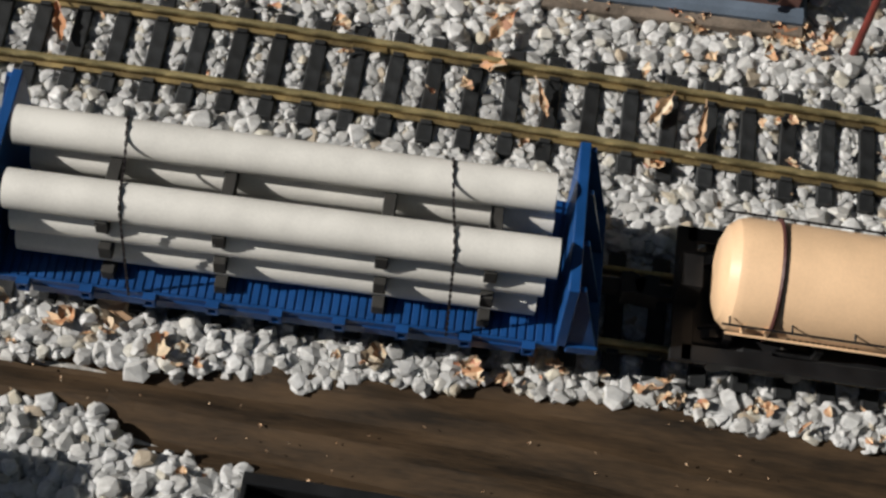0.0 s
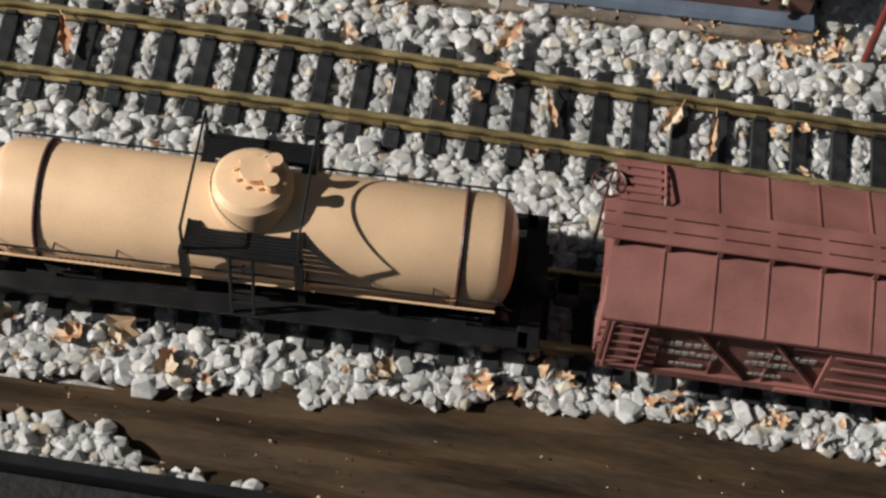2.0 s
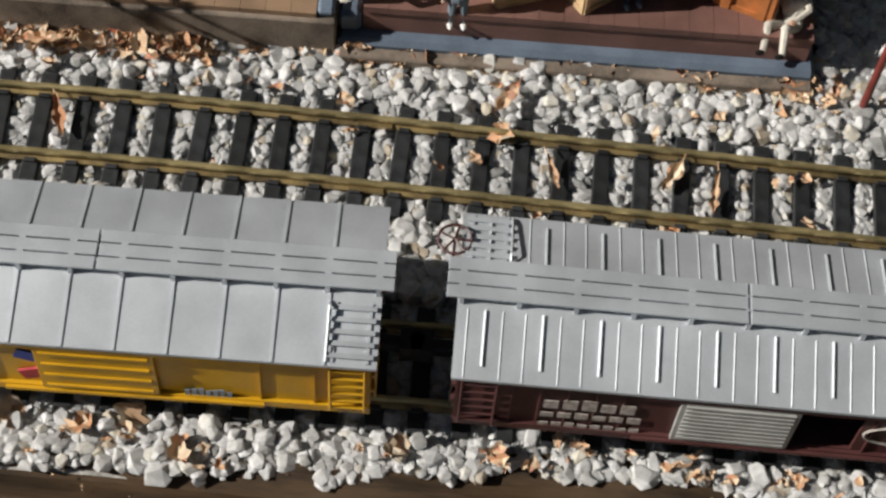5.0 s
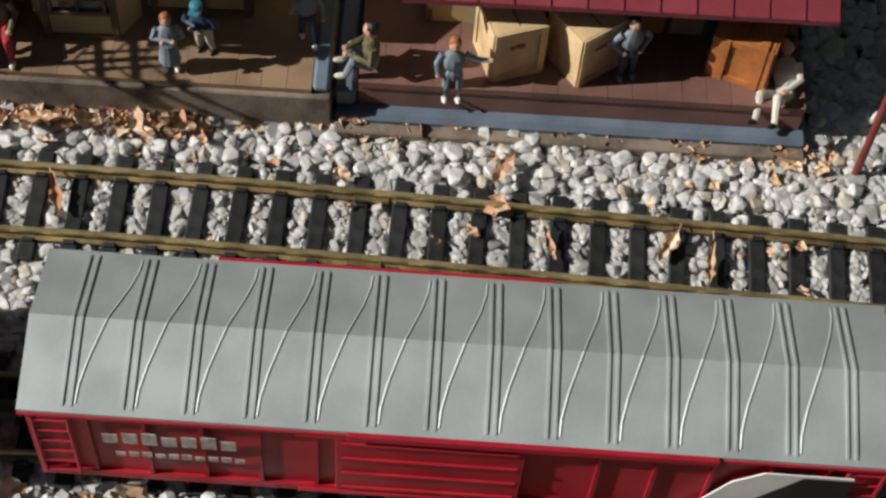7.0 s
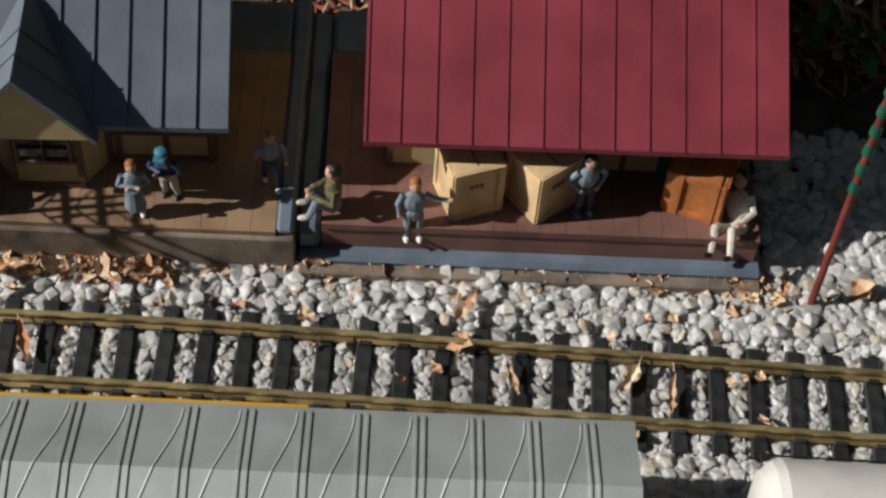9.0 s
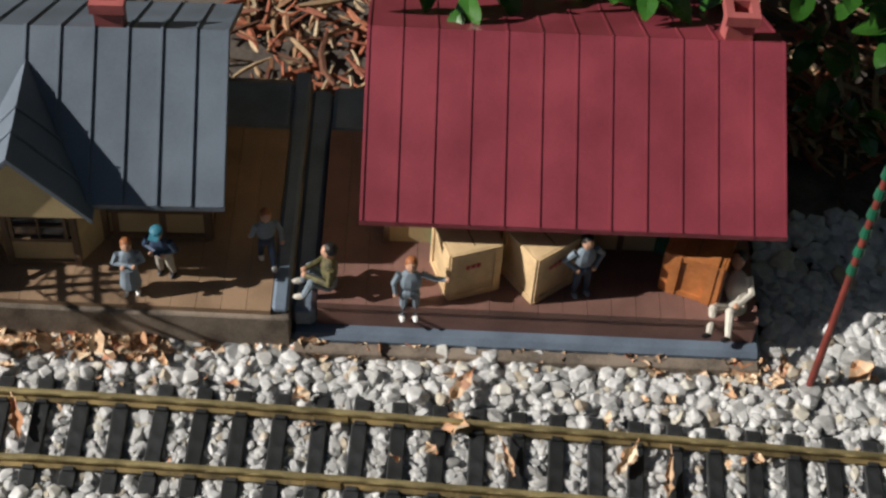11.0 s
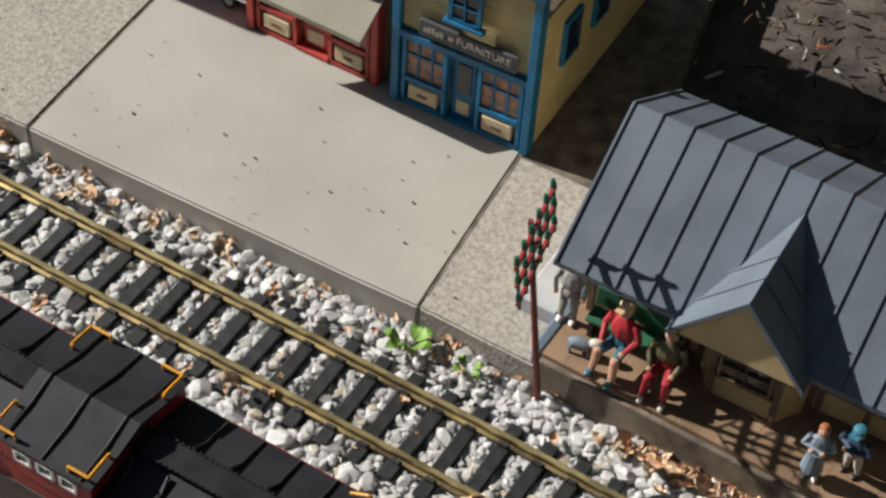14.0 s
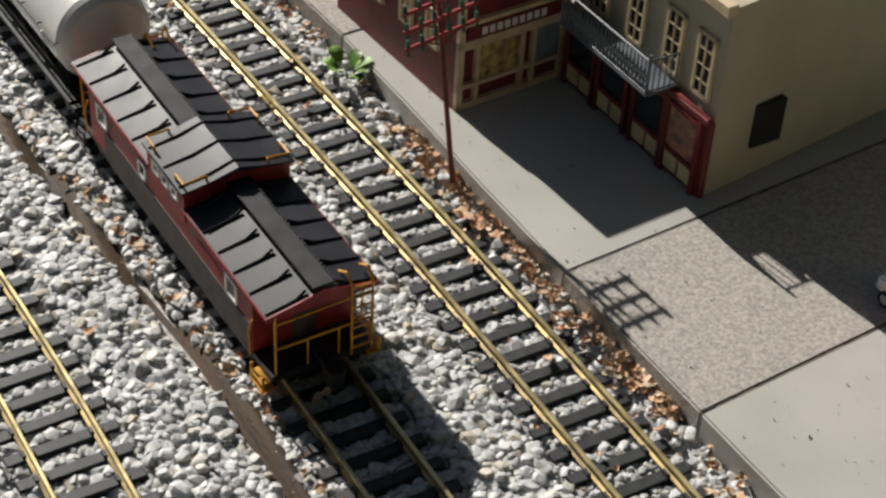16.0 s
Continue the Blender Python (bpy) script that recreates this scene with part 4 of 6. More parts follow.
    if dome:
        rd = 0.0222
        bm = BM()
        zd = zc + r + 0.0135 - 0.0555
        pr = [(zc + r - 0.014, rd), (zd + 0.047, rd), (zd + 0.0505, rd * 0.96), (zd + 0.0535, rd * 0.82), (zd + 0.055, rd * 0.55), (zd + 0.0555, 0.0)]
        rg = [[bm.verts.new((q * math.cos(2 * math.pi * k / 36), q * math.sin(2 * math.pi * k / 36), z)) for k in range(36)] if q else [bm.verts.new((0, 0, z))] for z, q in pr]
        for a, b in zip(rg, rg[1:]):
            for k in range(36):
                j = (k + 1) % 36
                bm.faces.new((a[k], a[j], b[0]) if len(b) == 1 else (a[k], a[j], b[j], b[k]))
        dm = part("dome", bm, paint, car, "riveted expansion dome", True)
        bm = BM()
        rod(bm, (0.002, 0.003, zd + 0.054), (0.002, 0.003, zd + 0.0595), 0.0083, 20)
        for k in range(10):
            a = k * 0.628
            rod(bm, (0.002 + 0.0108 * math.cos(a), 0.003 + 0.0108 * math.sin(a), zd + 0.054), (0.002 + 0.0108 * math.cos(a), 0.003 + 0.0108 * math.sin(a), zd + 0.0568), 0.0011, 6)
        part("hatch", bm, paint, dm)
        for y in (0.007, -0.0055):
            bm = BM()
            rod(bm, (0.0115, y, zd + 0.053), (0.0115, y, zd + 0.062), 0.0032, 14)
            rod(bm, (0.0115, y, zd + 0.062), (0.0115, y, zd + 0.0632), 0.0042, 14)
            part("safety_valve", bm, paint, dm)
        # walkway round the dome
        bm = BM()
        px, py, zp = 0.0300, 0.0365, zc + r - 0.007
        for x0, x1, y0, y1 in ((-px, px, -py, -rd), (-px, px, rd, py)):
            for k in range(7):
                yy = y0 + (y1 - y0) * (k + 0.5) / 7
                box(bm, x0, x1, yy - 0.0008, yy + 0.0008, zp, zp + 0.0012)
        for s in (-1, 1):
            for k in range(4):
                xx = s * (rd + 0.001 + (px - rd - 0.001) * (k + 0.5) / 4)
                box(bm, xx - 0.0008, xx + 0.0008, -rd, rd, zp, zp + 0.0012)
            box(bm, s * px - 0.0008, s * px + 0.0008, -py, py, zp - 0.002, zp + 0.0014)
            box(bm, -px, px, s * py - 0.0008, s * py + 0.0008, zp - 0.002, zp + 0.0014)
            for q in (-1, 1):
                box(bm, s * px - 0.0022, s * px + 0.0022, q * py - 0.0022, q * py + 0.0022, zp - 0.024, zp + 0.002)
        loose("walkway_slat", bm, BLACK, car)
        bm = BM()
        for s in (-1, 1):
            for q in (-1, 1):
                wire(bm, [(s * px, q * py, zp), (s * px, q * py, zp + 0.022)], 0.0009)
            wire(bm, [(s * px, -py, zp + 0.022), (s * px, py, zp + 0.022)], 0.0008)
        loose("walkway_rail", bm, BLACK, car)
        for sy in (-1, 1):
            bm = BM()
            for x in (-0.006, 0.006):
                wire(bm, [(x, sy * (py + 0.0005), zp), (x, sy * 0.042, 0.033)], 0.0010)
            for k in range(5):
                f = k / 5
                yy, zz = sy * (py + (0.042 - py) * f), zp + (0.033 - zp) * f
                wire(bm, [(-0.006, yy, zz), (0.006, yy, zz)], 0.0009)
            part("side_ladder", bm, BLACK, car)
    bm = BM()
    for x, w_, hh, k in letters:
        a0 = math.radians(205)
        for i in range(k):
            xx = x + w_ * i / k
            y, z = (r + 0.0002) * math.cos(a0), zc + (r + 0.0002) * math.sin(a0) + 0.004
            y = -math.sqrt(max(0, (r + 0.0003) ** 2 - (z - zc) ** 2))
            box(bm, xx, xx + w_ / k * 0.7, y - 0.0003, y + 0.0005, z, z + hh)
    part("lettering", bm, INK if paint is TAN else INK, car, "small dark lettering on the tank side")
    trucks(car, h - 0.03)
    coupler(car, h + 0.016)
    return car


def caboose():
    car = thing("caboose", "red and black caboose with cupola and yellow handrails", "railway car", group="cars of the freight train")
    h, w, fl, ev, rs = 0.175, 0.0405, 0.026, 0.080, 0.009
    bh = 0.146
    bm = BM()
    extrude(bm, [(-w, fl), (w, fl), (w, ev), (0, ev + rs - 0.002), (-w, ev)], "x", -bh, bh)
    part("body", bm, REDC, car, "red body side")
    # darker panel along the lower side
    bm = BM()
    for sy in (-1, 1):
        y0, y1 = sorted((sy * w, sy * (w + 0.0007)))
        box(bm, -bh + 0.03, bh - 0.002, y0, y1, fl - 0.004, fl + 0.026)
    part("dark_lower_side", bm, DKGREY, car, "black lower side")
    bm = BM()
    box(bm, -h, h, -w, w, 0.022, 0.0275, 0.0005)
    box(bm, -bh, bh, -0.02, 0.02, 0.016, 0.024)
    part("underframe", bm, BLACK, car)
    for x0, x1 in ((-h + 0.002, -0.023), (0.040, h - 0.002)):
        bm = BM()
        extrude(bm, [(-w - 0.002, ev - 0.001), (-w - 0.002, ev + 0.0008), (-w * 0.5, ev + rs * 0.52), (0, ev + rs + 0.001), (w * 0.5, ev + rs * 0.52), (w + 0.002, ev + 0.0008), (w + 0.002, ev - 0.001), (0, ev + rs - 0.002)], "x", x0, x1)
        rf = part("roof", bm, ROOFK, car, "black panelled roof")
        bm = BM()
        k, n = 0, int((x1 - x0) / 0.026)
        for k in range(n + 1):
            x = x0 + 0.005 + (x1 - x0 - 0.01) * k / n
            for sy in (-1, 1):
                bm = BM()
                wire(bm, [(x, sy * 0.011, ev + rs * 0.93 + 0.001), (x + 0.002, sy * w * 0.5, ev + rs * 0.52 + 0.0006), (x + 0.002, sy * (w + 0.0015), ev + 0.001)], 0.0013, 5)
                part("roof_rib", bm, BLACK, rf)
        bm = BM()
        box(bm, x0, x1, -0.0085, 0.0085, ev + rs + 0.003, ev + rs + 0.0045, 0.0004)
        for q in (-0.0085, 0.0085):
            for k in range(int((x1 - x0) / 0.004)):
                box(bm, x0 + k * 0.004, x0 + k * 0.004 + 0.002, q - 0.0006, q + 0.0006, ev + rs + 0.0045, ev + rs + 0.0056)
        part("running_board", bm, BLACK, car, "black running board")
        bm = BM()
        box(bm, x0, x1, -w - 0.0028, -w - 0.0018, ev - 0.002, ev + 0.0004)
        box(bm, x0, x1, w + 0.0018, w + 0.0028, ev - 0.002, ev + 0.0004)
        for xe in (x0, x1):
            extrude(bm, [(-w - 0.0028, ev - 0.003), (-w - 0.0028, ev + 0.0006), (-w * 0.5, ev + rs * 0.52 + 0.0003), (0, ev + rs + 0.0012), (w * 0.5, ev + rs * 0.52 + 0.0003), (w + 0.0028, ev + 0.0006), (w + 0.0028, ev - 0.003)], "x", xe - 0.0006, xe + 0.0006)
        part("roof_fascia", bm, REDC, car)
    # cupola
    c0, c1, ct = -0.024, 0.041, 0.0965
    bm = BM()
    extrude(bm, [(-w - 0.0018, ev - 0.012), (w + 0.0018, ev - 0.012), (w + 0.0018, ct - 0.001), (0, ct + rs - 0.003), (-w - 0.0018, ct - 0.001)], "x", c0, c1)
    cu = part("cupola", bm, REDC, car, "red cupola with windows")
    bm = BM()
    extrude(bm, [(-w - 0.004, ct - 0.001), (-w - 0.004, ct + 0.001), (-w * 0.5, ct + rs * 0.52), (0, ct + rs + 0.001), (w * 0.5, ct + rs * 0.52), (w + 0.004, ct + 0.001), (w + 0.004, ct - 0.001), (0, ct + rs - 0.003)], "x", c0 - 0.003, c1 + 0.003)
    cr = part("cupola_roof", bm, ROOFK, cu, "black cupola roof")
    for k in range(3):
        x = c0 + 0.006 + (c1 - c0 - 0.012) * k / 2
        for sy in (-1, 1):
            bm = BM()
            wire(bm, [(x, 0, ct + rs + 0.001), (x + 0.001, sy * w * 0.5, ct + rs * 0.52 + 0.0005), (x + 0.001, sy * (w + 0.003), ct + 0.0012)], 0.0013, 5, 0)
            part("cupola_rib", bm, BLACK, cu)
    for sx in (-1, 1):
        for sy in (-1, 1):
            bm = BM()
            x = (c0 if sx < 0 else c1)
            wire(bm, [(x, sy * 0.024, ct + 0.003), (x, sy * 0.024, ct + 0.008), (x, sy * (w + 0.001), ct + 0.0065), (x - sx * 0.014, sy * (w + 0.001), ct + 0.0065), (x - sx * 0.014, sy * (w + 0.001), ct + 0.002)], 0.0010)
            part("grab_iron", bm, RAIL_Y, cu, "yellow corner grab iron")
    for x0, z0, x1, z1 in ((-0.012, 0.082, 0.000, 0.0925), (0.004, 0.082, 0.016, 0.0925), (0.020, 0.082, 0.032, 0.0925), (-0.128, 0.054, -0.108, 0.072), (-0.046, 0.056, -0.032, 0.070), (0.106, 0.054, 0.124, 0.072)):
        for sy in (-1, 1):
            o = w + (0.0018 if z0 > 0.075 else 0.0)
            y0, y1 = sorted((sy * o, sy * (o + 0.0016)))
            bm = BM()
            for a, b, c, d in ((x0, x1, z0, z0 + 0.0018), (x0, x1, z1 - 0.0018, z1), (x0, x0 + 0.0018, z0, z1), (x1 - 0.0018, x1, z0, z1)):
                box(bm, a, b, y0, y1, c, d)
            wd = part("window", bm, WHITE, car, "white framed side window")
            bm = BM()
            box(bm, x0 + 0.0017, x1 - 0.0017, *sorted((sy * o, sy * (o + 0.0006))), z0 + 0.0017, z1 - 0.0017)
            part("pane", bm, GLASSD, wd)
    # end platforms, rails and ladders
    for s in (-1, 1):
        bm = BM()
        for y in (-w + 0.004, -0.012, 0.012, w - 0.004):
            wire(bm, [(s * (h - 0.002), y, 0.027), (s * (h - 0.002), y, 0.05)], 0.0009)
        wire(bm, [(s * (h - 0.002), -w + 0.004, 0.05), (s * (h - 0.002), w - 0.004, 0.05)], 0.0010)
        wire(bm, [(s * (h - 0.002), -w + 0.004, 0.027), (s * (h - 0.002), -w + 0.004, ev)], 0.0011)
        wire(bm, [(s * (h - 0.002), -w + 0.004, ev - 0.008), (s * (h - 0.002), w - 0.004, ev - 0.006)], 0.0009)
        for sy in (-1, 1):
            wire(bm, [(s * (bh + 0.002), sy * (w + 0.001), 0.06), (s * (bh + 0.002), sy * (w + 0.004), 0.05), (s * (bh + 0.002), sy * (w + 0.003), 0.03)], 0.0009)
        part("end_rail", bm, RAIL_Y, car, "yellow end handrails")
        bm = BM()
        for y in (w - 0.020, w - 0.004):
            wire(bm, [(s * (h + 0.001), y, 0.024), (s * (h + 0.001), y, ev + 0.006), (s * (h - 0.006), y, ev + 0.013), (s * (h - 0.018), y, ev + 0.006)], 0.0011)
        for k in range(7):
            z = 0.03 + k * 0.009
            wire(bm, [(s * (h + 0.001), w - 0.020, z), (s * (h + 0.001), w - 0.004, z)], 0.0009)
        part("end_ladder", bm, RAIL_Y, car, "yellow roof ladder")
        bm = BM()
        for sy in (-1, 1):
            for z, o in ((0.012, 0.0), (0.019, 0.002)):
                x0, x1 = sorted((s * (h - 0.022), s * (h - 0.004)))
                box(bm, x0, x1, *sorted((sy * (w - 0.004 + o), sy * (w + 0.006))), z, z + 0.0015)
            for x in (s * (h - 0.022), s * (h - 0.004)):
                box(bm, x - 0.0007, x + 0.0007, *sorted((sy * (w + 0.004), sy * (w + 0.0058))), 0.012, 0.027)
        loose("step", bm, RAIL_Y if s > 0 else BLACK, car, "side step")
        bm = BM()
        box(bm, *sorted((s * (bh - 0.0002), s * (bh + 0.0012))), -0.010, 0.008, 0.028, 0.070)
        part("end_door", bm, DKGREY, car, "dark end door")
    bm = BM()
    bars(bm, 0.055, -w - 0.0004, 0.060, 0.044, 0.007, 8)
    part("lettering", bm, mat("faded_red_lettering", (0.36, 0.06, 0.05), 0.6), car, "faded red lettering")
    trucks(car, 0.115)
    coupler(car, h)
    return car


def gondola(name, label, paint):
    car = thing(name, label, "railway car", group="cars on the near track")
    h, w = 0.19, 0.046
    bm = BM()
    for sy in (-1, 1):
        box(bm, -h, h, *sorted((sy * (w - 0.003), sy * w)), 0.028, 0.092, 0.0006)
        box(bm, -h, h, *sorted((sy * (w - 0.004), sy * (w + 0.002))), 0.090, 0.095, 0.0006)
    for sx in (-1, 1):
        box(bm, *sorted((sx * (h - 0.003), sx * h)), -w, w, 0.028, 0.094, 0.0006)
    box(bm, -h, h, -w, w, 0.026, 0.030)
    part("body", bm, paint, car)
    bm = BM()
    for k in range(13):
        x = -h + 0.004 + (2 * h - 0.008) * k / 12
        for sy in (-1, 1):
            box(bm, x - 0.002, x + 0.002, *sorted((sy * w, sy * (w + 0.003))), 0.03, 0.09)
    part("side_post", bm, paint, car)
    bm = BM()
    box(bm, -h + 0.004, h - 0.004, -w + 0.004, w - 0.004, 0.030, 0.082)
    part("load", bm, mat("coal_load", (0.012, 0.012, 0.013), 0.7, vary=0.3, scale=150, bump=1.0, fine=300), car, "black coal load")
    trucks(car, h - 0.05)
    coupler(car, h)
    return car


# ---- station, freight shed and their platforms ----
STATION = pose(-0.2854, 0.118, 0, 0, 0, 4.2)
SHED = pose(0.049, 0.1315, 0, 0, 0, 2.9)
DECK1 = pose(-0.270, 0.084, 0, 0, 0, 2.2)
DECK2 = pose(0.0455, 0.097, 0, 0, 0, 2.4)


def gable_roof(name, material, x0, x1, y0, yr, y1, ze, zr, parent, ribs, rib_mat, label, thick=0.004, rib=0.0012):
    sl = (zr - ze) / (yr - y0)
    z1 = zr - (y1 - yr) * sl
    bm = BM()
    extrude(bm, [(y0, ze), (yr, zr), (y1, z1), (y1, z1 - thick), (yr, zr - thick * 1.1), (y0, ze - thick)], "x", x0, x1)
    rf = part(name, bm, material, parent, label)
    for k in range(ribs):
        x = x0 + (x1 - x0) * k / (ribs - 1)
        x = min(max(x, x0 + 0.0012), x1 - 0.0012)
        bm = BM()
        extrude(bm, [(y0 - 0.0006, ze + 0.0002), (yr, zr + 0.0002), (y1, z1), (y1, z1 + rib), (yr, zr + rib + 0.0002), (y0 - 0.0006, ze + rib + 0.0001)], "x", x - 0.0007, x + 0.0007)
        part("seam", bm, rib_mat, rf)
    return rf


def chimney(parent, x, y, z, material):
    def tube(s, t, z0, z1):
        bm = BM()
        rings = [[bm.verts.new((x + a * q, y + b * q, h)) for a, b in ((-1, -1), (1, -1), (1, 1), (-1, 1))] for q, h in ((s, z0), (s, z1), (s - t, z1), (s - t, z0))]
        for r, q in zip(rings, rings[1:] + rings[:1]):
            for i in range(4):
                bm.faces.new((r[i], r[(i + 1) % 4], q[(i + 1) % 4], q[i]))
        bmesh.ops.recalc_face_normals(bm, faces=bm.faces[:])
        return bm
    c = part("chimney", tube(0.0085, 0.003, z - 0.02, z + 0.015), material, parent, "square brick-red chimney, open on top")
    part("cap", tube(0.0105, 0.005, z + 0.0145, z + 0.022), material, c)
    bm = BM()
    box(bm, x - 0.0054, x + 0.0054, y - 0.0054, y + 0.0054, z - 0.02, z + 0.002)
    part("flue", bm, DKGREY, c, "dark flue inside")


def window_at(parent, x0, x1, y, z0, z1, frame_mat, pane_mat, out=-1, cols=2, rows=2, t=0.002):
    bm = BM()
    y0, y1 = sorted((y, y + out * 0.003))
    for a, b, c, d in ((x0, x1, z0, z0 + t), (x0, x1, z1 - t, z1), (x0, x0 + t, z0, z1), (x1 - t, x1, z0, z1)):
        box(bm, a, b, y0, y1, c, d)
    w = part("window", bm, frame_mat, parent)
    bm = BM()
    for k in range(1, cols):
        xx = x0 + (x1 - x0) * k / cols
        box(bm, xx - 0.0005, xx + 0.0005, y0, y1 - 0.0005, z0, z1)
    for k in range(1, rows):
        zz = z0 + (z1 - z0) * k / rows
        box(bm, x0, x1, y0, y1 - 0.0005, zz - 0.0005, zz + 0.0005)
    loose("glazing_bar", bm, frame_mat, w)
    bm = BM()
    box(bm, x0 + t * 0.5, x1 - t * 0.5, *sorted((y + out * 0.0002, y + out * 0.001)), z0 + t * 0.5, z1 - t * 0.5)
    part("pane", bm, pane_mat, w)
    return w


def build_platforms():
    # station deck
    p = thing("station_platform", "tan plank station platform with slate grey edge on a stone curb", "platform", DECK1, kind="structure")
    x0, x1, y0, y1 = -0.128, 0.1375, 0.012, 0.169
    bm = BM()
    box(bm, x0, x1 + 0.012, y0 - 0.003, 0.222, -0.012, 0.031, 0.001)
    part("base", bm, CURB, p, "weathered stone-coloured curb under the deck")
    n = 17
    for k in range(n):
        a, b = x0 + (x1 - x0) * k / n, x0 + (x1 - x0) * (k + 1) / n
        bm = BM()
        box(bm, a + 0.00012, b - 0.00012, y0, y1, 0.031, 0.0352)
        part("plank", bm, DECKT, p)
    bm = BM()
    box(bm, x1 + 0.0005, x1 + 0.011, y0 + 0.001, 0.225, 0.0312, 0.0375, 0.002)
    box(bm, x0, x1, y1 + 0.0006, 0.215, -0.005, 0.036, 0.003)
    box(bm, x0 - 0.0085, x0 - 0.0006, y0 + 0.001, 0.215, -0.005, 0.0350, 0.0015)
    part("edge", bm, SLATE, p, "slate grey raised rim")
    bm = BM()
    box(bm, x0 - 0.036, x0 - 0.0092, 0.046, 0.14, 0.018, 0.0335, 0.001)
    part("apron", bm, APRON, p, "pale grey end slab")
    # shed deck
    p = thing("shed_platform", "dark brown plank loading platform with slate grey skirting", "platform", DECK2, kind="structure")
    x0, x1, y0, y1 = -0.150, 0.128, 0.020, 0.170
    bm = BM()
    box(bm, x0 - 0.016, x1 + 0.006, y0 - 0.009, 0.215, -0.010, 0.012, 0.003)
    part("base", bm, SLATE, p, "slate grey moulded base")
    bm = BM()
    box(bm, x0 - 0.014, x1 + 0.004, y0 - 0.018, y0 - 0.0095, -0.012, 0.008, 0.001)
    part("curb", bm, CURB, p, "stone-coloured curb")
    bm = BM()
    box(bm, x0, x1, y0 + 0.0012, y1, 0.012, 0.030)
    part("joist", bm, DECKB, p)
    n = 18
    for k in range(n):
        a, b = x0 + (x1 - x0) * k / n, x0 + (x1 - x0) * (k + 1) / n
        bm = BM()
        box(bm, a + 0.00012, b - 0.00012, y0, y1, 0.030, 0.0352)
        part("plank", bm, DECKB, p)
    bm = BM()
    box(bm, x0 - 0.016, x0 - 0.001, y0 - 0.002, 0.215, 0.012, 0.030, 0.003)
    box(bm, x0, x1, y1 + 0.0006, 0.215, 0.012, 0.034, 0.003)
    part("edge", bm, SLATE, p, "slate grey raised rim")


def build_station():
    s = thing("station_building", "cream station with slate blue metal roof, gabled bay and red chimney", "building", STATION)
    wx0, wx1, wy0, wy1, ev, rg, yr = -0.108, 0.110, 0.030, 0.150, 0.100, 0.160, 0.091
    bm = BM()
    extrude(bm, [(wy0, 0.0352), (wy1, 0.0352), (wy1, ev + 0.014), (yr, rg - 0.006), (wy0, ev + 0.014)], "x", wx0, wx1)
    part("wall", bm, CREAM, s, "cream wall")
    bm = BM()
    for x in (wx0, -0.072, -0.040, 0.048, 0.078, wx1 - 0.004):
        box(bm, x, x + 0.004, wy0 - 0.0016, wy0, 0.0352, ev + 0.012)
    for z in (0.037, 0.060, 0.090):
        box(bm, wx0, wx1, wy0 - 0.0014, wy0, z, z + 0.0035)
    for y in (wy0, yr, wy1 - 0.004):
        box(bm, wx1, wx1 + 0.0016, y, y + 0.004, 0.0352, ev + 0.014)
    for z in (0.037, 0.060, 0.090):
        box(bm, wx1, wx1 + 0.0014, wy0, wy1, z, z + 0.0035)
    loose("timber_trim", bm, TRIMB, s, "brown timber framing")
    for x0, x1 in ((-0.104, -0.076), (0.053, 0.076)):
        window_at(s, x0, x1, wy0 - 0.0016, 0.064, 0.089, TRIMB, GLASSD)
    for x in (-0.067,):
        bm = BM()
        box(bm, x, x + 0.021, wy0 - 0.003, wy0 - 0.001, 0.036, 0.089, 0.0004)
        part("door", bm, GREEN, s, "dark green panelled door")
    # bay
    bx = 0.008
    bm = BM()
    extrude(bm, [(bx - 0.036, wy0), (bx - 0.021, 0.007), (bx + 0.021, 0.007), (bx + 0.036, wy0)], "z", 0.0352, 0.104)
    b = part("bay", bm, CREAM, s, "three-sided cream bay")
    bm = BM()
    for x, y in ((bx - 0.036, wy0 - 0.001), (bx - 0.021, 0.0065), (bx + 0.021, 0.0065), (bx + 0.036, wy0 - 0.001)):
        box(bm, x - 0.002, x + 0.002, y - 0.002, y + 0.002, 0.0352, 0.104)
    for z in (0.036, 0.058, 0.088):
        box(bm, bx - 0.021, bx + 0.021, 0.0052, 0.007, z, z + 0.0035)
    loose("bay_trim", bm, TRIMB, b, "brown corner posts and rails")
    window_at(b, bx - 0.0175, bx + 0.0175, 0.0055, 0.062, 0.088, TRIMB, GLASSD, cols=2)
    gable_roof("roof", ROOFB, -0.1234, 0.1234, 0.0, yr, 0.182, ev, rg, s, 13, ROOFB, "slate blue standing-seam roof")
    # gable over the bay
    bm = BM()
    top, base, hw, yf, gx = 0.149, 0.097, 0.044, -0.010, 0.001
    extrude(bm, [(gx - hw, base), (gx, top), (gx + hw, base), (gx + hw, base - 0.004), (gx, top - 0.0045), (gx - hw, base - 0.004)], "y", yf, 0.078)
    g = part("gable_roof", bm, ROOFB, s, "small slate blue gable over the bay")
    bm = BM()
    extrude(bm, [(gx - hw + 0.005, base - 0.003), (gx, top - 0.006), (gx + hw - 0.005, base - 0.003)], "y", yf + 0.004, yf + 0.007)
    part("gable_front", bm, CREAM, g, "cream gable board")
    bm = BM()
    for k in range(1, 3):
        for sx in (-1, 1):
            y = yf + 0.020 * k + 0.002
            wire(bm, [(gx + sx * hw, y, base + 0.0008), (gx, y, top + 0.0008)], 0.0008, 5)
    loose("gable_seam", bm, ROOFB, g)
    chimney(s, 0.050, yr + 0.009, 0.157, BRICKR)
    bm = BM()
